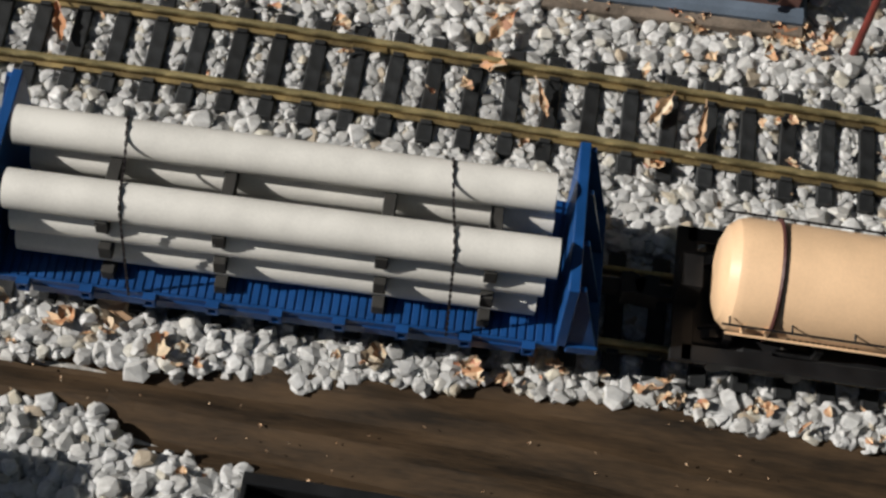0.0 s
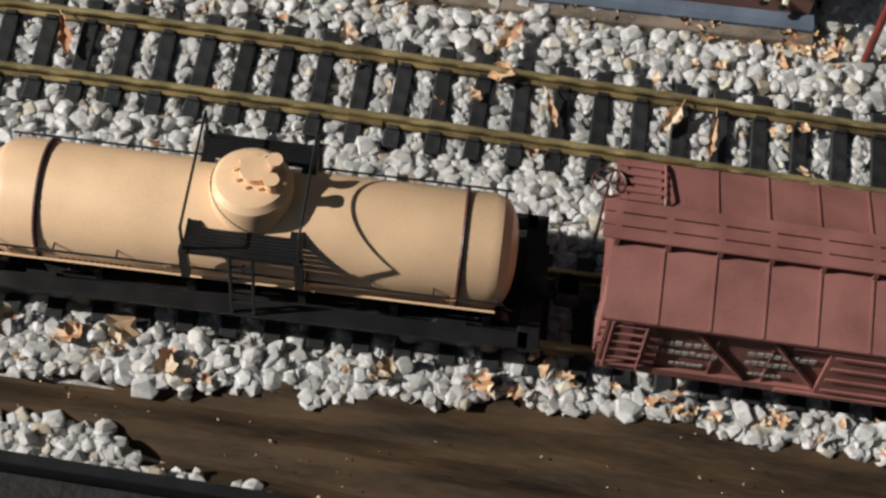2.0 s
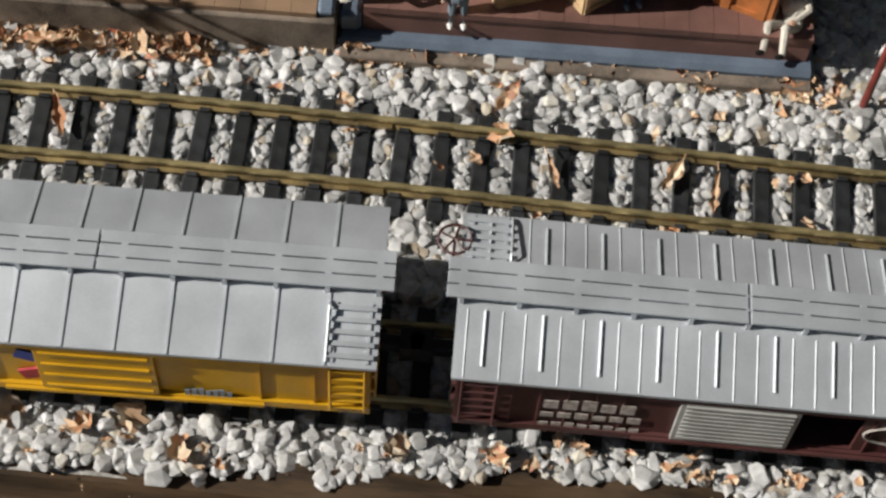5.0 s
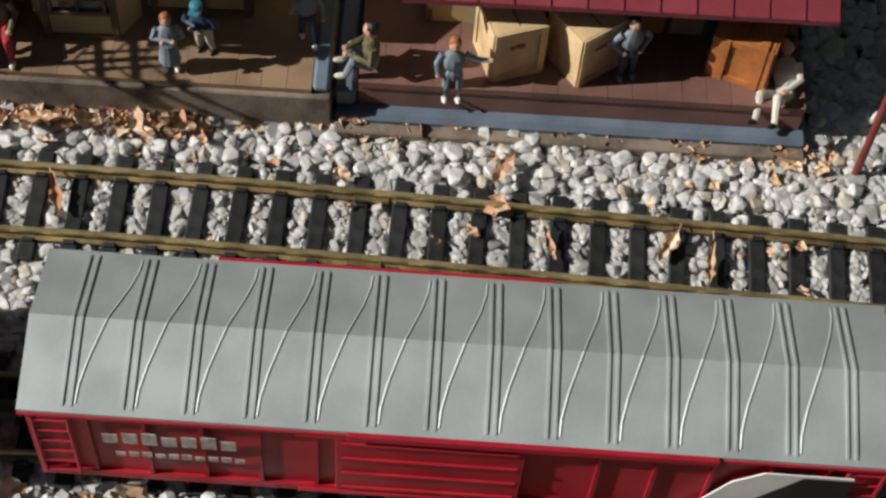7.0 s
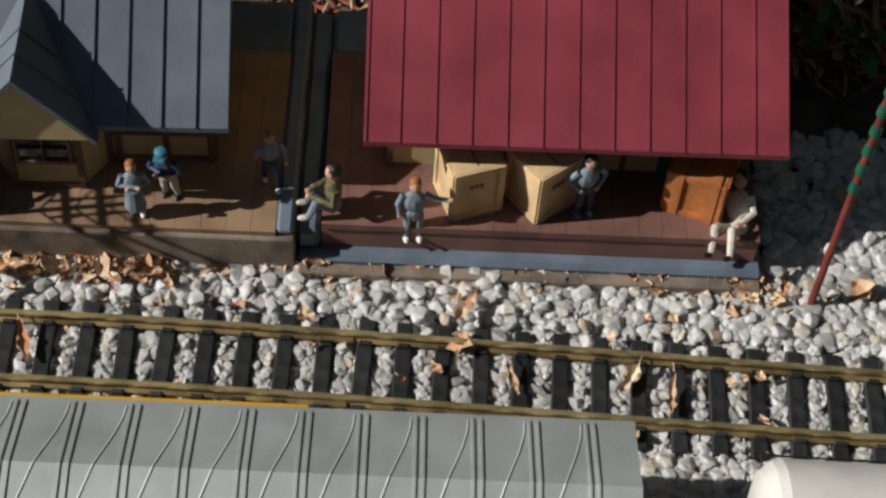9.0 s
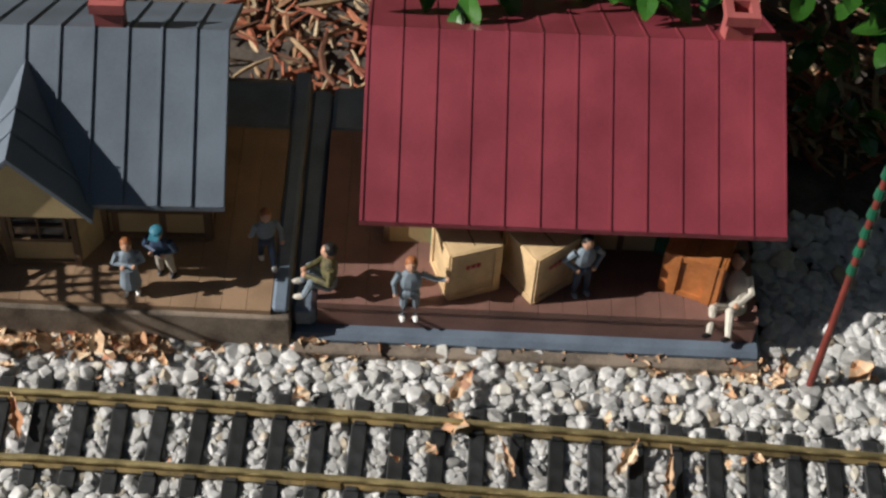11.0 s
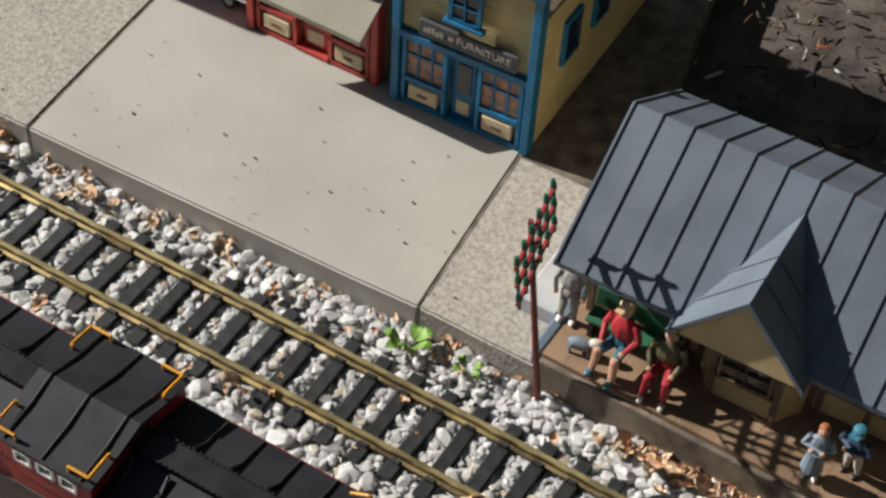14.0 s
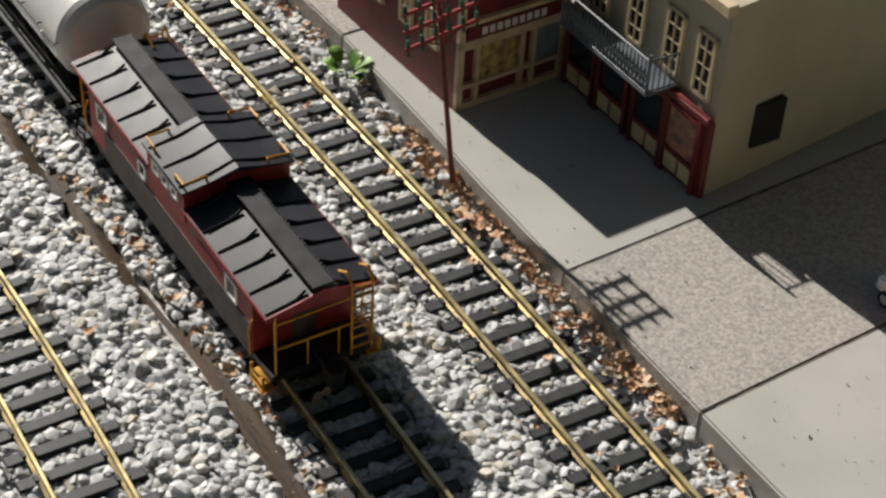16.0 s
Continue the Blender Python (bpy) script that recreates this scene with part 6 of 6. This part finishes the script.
    for k in range(25):
        x = 0.031 + 0.118 * k / 24
        wire(bm, [(x, -0.029, 0.078), (x, -0.029, 0.108)], 0.0006, 5)
        if k < 24:
            wire(bm, [(x, -0.029, 0.084), (x + 0.0049, -0.029, 0.100)], 0.0006, 5)
            wire(bm, [(x, -0.029, 0.100), (x + 0.0049, -0.029, 0.084)], 0.0006, 5)
    for k in range(6):
        for x in (0.031, 0.149):
            wire(bm, [(x, -0.029 + 0.028 * k / 5, 0.078), (x, -0.029 + 0.028 * k / 5, 0.108)], 0.0006, 5)
    for x in (0.031, 0.149):
        wire(bm, [(x, -0.029, 0.078), (x, -0.029, 0.114)], 0.0014)
    loose("railing_bar", bm, IRON, bc)
    # side windows of the hotel
    for dy, z0 in ((0.048, 0.030), (0.203, 0.122)):
        x = L - 0.030 * (dy / D)
        bm = BM()
        box(bm, x - 0.004, x + 0.0035, dy, dy + 0.030, z0, z0 + 0.040, 0.0004)
        sw = part("side_window", bm, BLACK, h, "black side window")
    bm = BM()
    box(bm, -0.004, L + 0.004, -0.006, 0.004, H - 0.004, H + 0.006, 0.0008)
    part("cornice", bm, CREAM2, h)

    # corner shop: maroon long side, cream shopfront facing the hotel
    c = thing("corner_shop", "maroon clapboard shop with cream shopfront and window frames", "building", pose(-1.1935, 0.0555, ZS, 0, 0, 8.0))
    L, D, H = 0.19, 0.112, 0.118
    bm = BM()
    box(bm, -L, -0.002, 0.0, D, 0, H)
    part("wall", bm, MAROON, c, "maroon side wall")
    for x in (-0.045, -0.085, -0.13, -0.17):
        for z in (0.045,):
            window_at(c, x, x + 0.020, 0.0, z, z + 0.036, CREAM2, YSIDE, cols=2, rows=2, t=0.0035)
    bm = BM()
    for y0, y1, z0, z1 in ((0.0, 0.006, 0, H), (D - 0.006, D, 0, H), (0.0, D, 0, 0.006), (0.0, D, 0.058, 0.066), (0.0, D, 0.080, 0.084), (0.018, 0.022, 0, 0.06), (0.064, 0.068, 0, 0.06), (0.076, 0.080, 0, 0.06), (0.018, D, 0.020, 0.024), (0.0, 0.02, 0.020, 0.024)):
        box(bm, -0.002, 0.0025, y0, y1, z0, z1)
    sf = part("shopfront_frame", bm, CREAM2, c, "cream shopfront framing")
    for y0, y1, m_ in ((0.022, 0.064, YSIDE), (0.081, D - 0.007, GREYF)):
        bm = BM()
        box(bm, -0.0005, 0.0008, y0, y1, 0.024, 0.058)
        part("pane", bm, m_ if m_ is GREYF else SHOWG, sf, "shop window with goods behind")
    bm = BM()
    box(bm, 0.0, 0.003, 0.008, D - 0.008, 0.067, 0.079)
    sg = part("signboard", bm, MAROON, c, "maroon sign with white lettering")
    bm = BM()
    for k in range(9):
        y = 0.022 + 0.0075 * k
        box(bm, 0.003, 0.0035, y, y + 0.005, 0.0695, 0.0765)
    part("lettering", bm, WHITE, sg)
    bm = BM()
    box(bm, -L - 0.004, 0.004, -0.004, D + 0.004, H, H + 0.008, 0.0008)
    part("cornice", bm, CREAM2, c)
    bm = BM()
    rod(bm, (0.004, D + 0.012, 0), (0.004, D + 0.012, 0.014), 0.007, 14)
    ob = part("barrel", bm, MAROON)
    ob.matrix_basis = pose(-1.1935, 0.0555, ZS, 0, 0, 8.0)
    tagged(ob, "small dark red barrel by the shop wall", "barrel")


SHOWG = mat("shop_goods_yellow", (0.48, 0.36, 0.12), 0.35, vary=0.39, scale=120, bump=0, tint=(0.10, 0.08, 0.05))


def build_specks():
    """Flat dark specks on the slabs, added for pits and small marks."""
    rng = random.Random(41)
    bm = BM()
    for k in range(230):
        x = rng.uniform(-1.30, -0.46)
        y = curve(SLAB_FRONT, x) + 0.008 + abs(rng.gauss(0, 0.07))
        if y > 0.225:
            continue
        r = math.exp(rng.gauss(-8.1, 0.35))
        q = Matrix.Translation((x, y, 0.0204 + r * 0.25)) @ Euler((0, 0, rng.uniform(0, 6.3))).to_matrix().to_4x4()
        box(bm, -r * rng.uniform(0.8, 2.2), r, -r, r, -r * 0.4, r * 0.4, 0, q)
    ob = part("slab_specks", bm, SOIL)
    tagged(ob, "dark flat specks on the concrete for its pits and marks", "debris", kind="stuff")


def toy_van():
    v = thing("food_truck", "white toy food truck with orange graphics parked on concrete", "van", pose(-0.8080, 0.2585, ZS, 0, 0, 182))
    bm = BM()
    extrude(bm, [(-0.050, 0.010), (0.020, 0.010), (0.020, 0.044), (-0.046, 0.046), (-0.050, 0.043)], "y", -0.0175, 0.0175)
    bmesh.ops.bevel(bm, geom=bm.edges[:], offset=0.0018, segments=2, affect="EDGES")
    part("body", bm, WHITE, v)
    bm = BM()
    extrude(bm, [(0.020, 0.008), (0.052, 0.008), (0.053, 0.020), (0.038, 0.025), (0.028, 0.038), (0.020, 0.040)], "y", -0.0165, 0.0165)
    bmesh.ops.bevel(bm, geom=bm.edges[:], offset=0.0022, segments=2, affect="EDGES")
    part("cab", bm, WHITE, v, "white cab with sloping bonnet")
    bm = BM()
    extrude(bm, [(0.0385, 0.0262), (0.0290, 0.0380), (0.0283, 0.0374), (0.0378, 0.0256)], "y", -0.0145, 0.0145)
    part("windscreen", bm, GLASSD, v)
    for sy in (-1, 1):
        bm = BM()
        extrude(bm, [(0.022, 0.025), (0.034, 0.025), (0.028, 0.035), (0.022, 0.035)], "y", *sorted((sy * 0.0164, sy * 0.0169)))
        part("side_window", bm, GLASSD, v)
        bm = BM()
        box(bm, -0.030, 0.010, *sorted((sy * 0.0172, sy * 0.0179)), 0.027, 0.038)
        part("serving_hatch", bm, SHOWY, v, "serving hatch with goods")
        bm = BM()
        box(bm, -0.033, 0.012, *sorted((sy * 0.0174, sy * 0.0210)), 0.038, 0.0405)
        box(bm, -0.033, 0.012, *sorted((sy * 0.0174, sy * 0.0195)), 0.0245, 0.0268)
        part("hatch_trim", bm, WHITE, v)
        for k, (x, ma) in enumerate(((-0.046, WOODO), (-0.036, GREEN), (-0.014, WOODO), (0.002, REDF), (0.012, WOODO))):
            bm = BM()
            ball(bm, (x, sy * 0.0174, 0.018), 0.0035, 1.2, 0.12, 1)
            part("graphic", bm, ma, v)
        for x in (-0.032, 0.039):
            bm = BM()
            rod(bm, (x, sy * 0.0130, 0.0068), (x, sy * 0.0178, 0.0068), 0.0068, 18)
            w = part("wheel", bm, TYRE, v)
            bm = BM()
            rod(bm, (x, sy * 0.0178, 0.0068), (x, sy * 0.0182, 0.0068), 0.0040, 12)
            part("hubcap", bm, SILVER, w)
    bm = BM()
    for k in range(4):
        box(bm, -0.026 + 0.004 * k, -0.0235 + 0.004 * k, -0.006, 0.006, 0.046, 0.0472)
    part("roof_vent", bm, WHITE, v)
    bm = BM()
    box(bm, 0.052, 0.0545, -0.015, 0.015, 0.008, 0.012, 0.0005)
    part("bumper", bm, SILVER, v)


# ---- planting and mulch behind the platforms ----
def shreds(name, material, spots, label, long=0.03, zb=-0.004):
    rng = random.Random(len(spots))
    V, F = [], []
    n = 0
    for x, y in spots:
        l, w, a = long * math.exp(rng.gauss(-0.5, 0.5)), rng.uniform(0.0012, 0.004) * (1.7 if long > 0.03 else 1), rng.uniform(0, 6.3)
        z = zb + abs(rng.gauss(0, 0.006))
        q = Euler((rng.gauss(0, 0.5), rng.gauss(0, 0.25), a)).to_matrix()
        bend = rng.gauss(0, 0.15) * l
        for i in range(4):
            u = i / 3 - 0.5
            for dy, dz in ((-1, 0), (0, 0.6), (1, 0), (0, -0.6)):
                tap = 1 - 1.4 * abs(u) ** 1.5
                V.append(q @ Vector((u * l, dy * w * 0.5 * tap + bend * u * u * 2, dz * w * 0.5 * tap)) + Vector((x, y, z)))
        for i in range(3):
            for k in range(4):
                F.append((n + i * 4 + k, n + i * 4 + (k + 1) % 4, n + i * 4 + 4 + (k + 1) % 4, n + i * 4 + 4 + k))
        n += 16
    ob = new(name, raw_mesh(name, np.array([v[:] for v in V]), np.array(F), material, False))
    tagged(ob, label, "mulch", kind="stuff")


def build_mulch():
    rng = random.Random(21)
    red = []
    while len(red) < 2000:
        x, y = rng.uniform(-0.40, 0.5), rng.uniform(0.305, 0.75)
        if x + 0.25 * (y - 0.30) < -0.172 and rng.random() > 0.03 or y > 0.50 and rng.random() > 0.25:
            continue
        if rng.random() < 0.25 + 0.9 * max(0, noise.noise(Vector((x * 7, y * 7, 0))) + 0.35):
            red.append((x, y))
    shreds("bark_mulch", MULCH, red, "shredded red-brown and tan bark mulch", 0.046)
    dark = []
    while len(dark) < 2200:
        x, y = rng.uniform(-0.57, 0.6), rng.uniform(0.13, 0.9)
        if x < 0.19 and y < 0.30 and x > -0.49:
            continue
        if x < -0.50 and y < 0.30:
            continue
        if x > 0.19 and y < 0.2:
            continue
        if rng.random() < 0.4 + noise.noise(Vector((x * 6, y * 6, 2))):
            dark.append((x, y))
    shreds("dark_mulch", DARKMULCH, dark, "dark rotted leaf mould and twigs", 0.016)


def grey_bed():
    rng = random.Random(77)
    pts = []
    step = 0.0085
    for i in range(26):
        for j in range(16):
            x, y = 0.188 + (i + rng.uniform(-0.5, 0.5)) * step, 0.118 + (j + rng.uniform(-0.5, 0.5)) * step
            pts.append((x, y, -0.001))
    stones("gravel_bed", pts, 0.0056, "white gravel chips in the shade beside the platform")


def build_shrub():
    s = thing("shrub", "glossy green broad-leaved shrub hanging over the roof", "shrub", pose(0.125, 0.375, -0.01))
    rng = random.Random(13)
    bm = BM()
    tips = []
    wire(bm, [(0, 0.06, 0), (0.0, 0.05, 0.12)], 0.006, 8)
    for k in range(70):
        tx, ty, tz = rng.uniform(-0.20, 0.27), rng.uniform(-0.11, 0.12), rng.uniform(0.08, 0.24)
        if ty < -0.05:
            tz = rng.uniform(0.17, 0.225) if tx < 0.09 else rng.uniform(0.05, 0.2)
        mid = (tx * 0.4, 0.05 + ty * 0.3, tz * 0.8)
        wire(bm, [(0, 0.05, 0.05), mid, (tx, ty, tz)], 0.0014, 5)
        tips.append((Vector((tx, ty, tz)), (Vector((tx, ty, tz)) - Vector(mid)).normalized()))
    part("stem", bm, TWIG, s)
    bm = BM()
    for p, d in tips:
        for k in range(11):
            a = rng.uniform(0, 6.3)
            size = rng.uniform(0.016, 0.030)
            base = p - d * 0.012 * (k % 4) + Vector((rng.gauss(0, 0.006), rng.gauss(0, 0.006), rng.gauss(0, 0.004)))
            q = Euler((rng.gauss(0.25, 0.35), rng.gauss(0, 0.3), a)).to_matrix()
            rows = []
            for i in range(6):
                u = i / 5
                hw = size * 0.34 * math.sin(math.pi * (u * 0.95 + 0.03)) ** 0.75
                rows.append([bm.verts.new(base + q @ Vector((hw * v, -size * u, 0.2 * abs(hw * v) - size * 0.28 * u * u))) for v in (-1, 0, 1)])
            for i in range(5):
                for j in range(2):
                    bm.faces.new((rows[i][j], rows[i][j + 1], rows[i + 1][j + 1], rows[i + 1][j]))
    part("foliage", bm, LEAFG, s, "glossy oval leaves", True)


def build_weeds():
    for (x, y, n, sz, seed, lab) in ((-0.482, 0.066, 9, 0.016, 1, "small bright green weed growing in gravel"), (-0.440, 0.071, 5, 0.011, 2, "tiny green seedling growing in gravel"), (-1.30, 0.003, 9, 0.026, 3, "green weed growing beside the kerb")):
        rng = random.Random(seed)
        w = thing("weed", lab, "weed", pose(x, y, 0.0), "weeds in the gravel")
        bm = BM()
        for k in range(n):
            a, l, up = rng.uniform(0, 6.3), sz * rng.uniform(0.6, 1.1), rng.uniform(0.2, 0.7)
            tip = Vector((math.cos(a) * l, math.sin(a) * l, up * sz))
            rows = []
            side = Vector((-math.sin(a), math.cos(a), 0))
            for i in range(6):
                u = i / 5
                c = tip * (0.35 + 0.65 * u) + Vector((0, 0, 0.004 + 0.004 * math.sin(u * 3)))
                hw = sz * 0.28 * math.sin(math.pi * (0.05 + 0.9 * u))
                rows.append([bm.verts.new(c + side * hw * v + Vector((0, 0, abs(v) * 0.001))) for v in (-1, 0, 1)])
            for i in range(5):
                for j in range(2):
                    bm.faces.new((rows[i][j], rows[i][j + 1], rows[i + 1][j + 1], rows[i + 1][j]))
        part("leaves", bm, LEAFL, w, "", True)
        bm = BM()
        wire(bm, [(0, 0, -0.006), (0, 0, 0.006)], 0.0009, 5)
        part("stalk", bm, LEAFL, w)


def build_hedge():
    """Dark planting behind the town, where the view ends."""
    s = thing("low_plants", "low dark green planting behind the mulch bed", "plant", pose(0.12, 0.62, -0.02))
    rng = random.Random(31)
    V, F = [], []
    n = 0
    for k in range(2600):
        x, y, z = rng.uniform(-0.32, 0.5), rng.gauss(0.06, 0.045), rng.uniform(0, 0.16)
        a, l = rng.uniform(0, 6.3), rng.uniform(0.02, 0.04)
        q = Euler((rng.gauss(0.5, 0.5), rng.gauss(0, 0.4), a)).to_matrix()
        for p in ((0, 0, 0), (l * 0.3, -l * 0.4, 0.002), (0, -l, -0.004), (-l * 0.3, -l * 0.4, 0.002)):
            V.append((q @ Vector(p) + Vector((x, y, z)))[:])
        F.append((n, n + 1, n + 2, n + 3))
        n += 4
    ob = new("foliage", raw_mesh("foliage", np.array(V), np.array(F), LEAFG))
    ob.parent = s


# ---- build everything ----
build_ground()
build_sky_screens()
build_strip()
build_slabs()
build_track("track_far", FAR, -2.2, 0.9, "brass rails on black plastic ties in white gravel", 0.001)
build_track("track_middle", MID, -4.6, 3.4, "brass rails on black plastic ties carrying the freight train", 0.004)
build_track("track_near", NEAR, -2.2, 4.1, "brass rails on black plastic ties beside the edging board", 0.010)
build_platforms()
build_station()
build_shed()
build_town()
build_crates()
build_figures()
build_poles()
toy_van()
build_specks()
build_gravel()
grey_bed()
build_litter()
build_mulch()
build_shrub()
build_weeds()
build_hedge()
for x, y, z, l, w, a, ma, lab in ((0.092, 0.031, 0.004, 0.026, 0.006, 62, LEAF, "orange-brown dead leaf lying across the ties"), (0.118, 0.022, 0.004, 0.030, 0.005, 85, LEAF, "twisted tan dead leaf between the rails"), (-0.012, 0.072, 0.009, 0.026, 0.006, 60, LEAF, "pale tan dead leaf on gravel"), (-0.280, 0.027, 0.004, 0.030, 0.005, 110, LEAF, "brown dead leaf between the rails"), (0.02, 0.025, 0.004, 0.024, 0.004, 110, LEAF, "curled brown dead leaf between the rails"), (-0.302, 0.079, 0.009, 0.030, 0.008, 5, LEAF, "rusty brown dead leaf beside the curb")):
    big_leaf(x, y, z, l, w, a, ma, lab)

PIPES = pipe_car()
TANK = tank_car("tank_car", "tan tank car with dome, dark straps and black walkway", TAN, True, ((-0.1, 0.04, 0.003, 12), (0.115, 0.012, 0.002, 5)))
BOX1 = boxcar("brown_boxcar", "brown wooden boxcar with plank running board and diagonal braces", 0.297, 0.0995, 0.086, 0.012, BROWN, BROWN, "reefer")
BOX2 = boxcar("yellow_reefer", "yellow refrigerator car with silver grey roof", 0.292, 0.0975, 0.086, 0.012, YELLOW, GREY, "reefer")
BOX3 = boxcar("ribbed_roof_boxcar", "dark brown boxcar with ribbed silver roof and silver door", 0.297, 0.0990, 0.086, 0.012, DKBROWN, GREY, "nyc")
BOX4 = boxcar("red_boxcar", "long red steel boxcar with pale grey ribbed roof", 0.441, 0.0955, 0.1005, 0.013, RED, GREY2, "modern")
BOX5 = boxcar("yellow_boxcar", "long yellow steel boxcar with pale grey ribbed roof", 0.441, 0.0955, 0.1005, 0.013, YELLOW, GREY2, "modern")
TANK2 = tank_car("white_tank_car", "white tank car with small dark lettering on its end", TANKW, False, ((-0.05, 0.03, 0.003, 8),), 0.150, 0.0415, 0.074)
CABOOSE = caboose()
flat_bars(BOX1, ((-0.118, 0.062, 0.034, 0.0045, 7), (-0.118, 0.053, 0.034, 0.004, 9), (-0.070, 0.062, 0.036, 0.0045, 8), (-0.070, 0.053, 0.03, 0.004, 8), (-0.066, 0.042, 0.018, 0.003, 6), (-0.108, 0.042, 0.018, 0.003, 6)), -0.0456, LETTER)
flat_bars(BOX3, ((-0.100, 0.046, 0.055, 0.006, 6), (-0.100, 0.036, 0.055, 0.004, 8)), -0.0454, LETTER)
flat_bars(BOX3, ((-0.099, 0.056, 0.050, 0.011, 5),), -0.0454, LETTER, "worn white lettering")
bm = BM()
ring = [(0.088 + 0.020 * math.cos(a), -0.0454, 0.058 + 0.010 * math.sin(a)) for a in [k * math.pi / 12 for k in range(25)]]
wire(bm, ring, 0.0008, 5)
part("emblem", bm, LETTER, BOX3, "oval white outline emblem")
bm = BM()
for k, (x0, x1, ma) in enumerate(((-0.030, 0.030, 0), (0.030, -0.030, 1))):
    a, b = Vector((x0 - 0.01, -0.0448, 0.070)), Vector((x1 - 0.01, -0.0448, 0.046))
    d = (b - a).normalized()
    m = Matrix(((d.x, 0, -d.z), (0, 1, 0), (d.z, 0, d.x))).to_4x4()
    m.translation = (a + b) / 2
    box(bm, -0.032, 0.032, -0.0006 - 0.0004 * k, 0.0006, -0.0045, 0.0045, 0, m, ma)
part("emblem", bm, (mat("emblem_blue", (0.02, 0.05, 0.30), 0.5), REDF), BOX2, "crossed red and blue ribbon emblem")
flat_bars(BOX2, ((0.045, 0.036, 0.026, 0.008, 7),), -0.0449, GREYF)
flat_bars(BOX4, ((-0.180, 0.074, 0.070, 0.012, 7), (-0.175, 0.060, 0.068, 0.005, 10)), -0.0485, LETTER)
bm = BM()
extrude(bm, [(0.118, 0.036), (0.140, 0.078), (0.155, 0.090), (0.200, 0.090), (0.200, 0.036)], "y", -0.0492, -0.0484)
part("emblem", bm, WHITE, BOX4, "large white rounded emblem")
bm = BM()
extrude(bm, [(0.150, 0.055), (0.175, 0.088), (0.200, 0.088), (0.200, 0.036), (0.165, 0.036)], "y", -0.0497, -0.0490)
part("emblem", bm, BLACK, BOX4, "black wedge of the emblem")

# near train
GON1 = gondola("gondola", "black gondola loaded with coal on the near track", BLACK)
GON2 = gondola("gondola", "black gondola loaded with coal on the near track", BLACK)
BOX6 = boxcar("white_boxcar", "pale grey roofed boxcar on the near track", 0.292, 0.0975, 0.086, 0.008, REDC, APRON, "reefer")


def on_line(fn, x):
    return Matrix.Translation((x, fn(x), 0)) @ Matrix.Rotation(slope(fn, x), 4, "Z")


def motions():
    """The freight train runs towards -x on the middle track; a second train runs towards +x on the near one."""
    times = (0, 0.4, 0.5, 1, 1.5, 2, 2.5, 3, 4.2, 5.5, 6.2, 7, 8, 9, 10, 11.25, 12.4, 13.5, 14, 14.5, 15, 15.5, 16)
    lead = (0.2647, 0.173, 0.1513, 0.049, -0.0358, -0.1322, -0.2583, -0.372, -0.668, -1.012, -1.2075, -1.4324, -1.732, -2.032, -2.31, -2.562, -2.79, -3.107, -3.2395, -3.364, -3.508, -3.646, -3.793)
    for car, off in ((PIPES, -0.3735), (TANK, 0.0), (BOX1, 0.337), (BOX2, 0.6635), (BOX3, 0.9965), (BOX4, 1.4052), (BOX5, 1.8935), (TANK2, 2.327), (CABOOSE, 2.673)):
        walk(car, [(t, on_line(MID, x + off)) for t, x in zip(times, lead)])
    for car, off in ((GON1, 0.42), (GON2, -0.19), (BOX6, -0.63)):
        walk(car, [(t, on_line(NEAR, -0.328 + 0.23 * t + off)) for t in (0, 2, 4, 6, 8, 10, 12, 14, 16)])


motions()
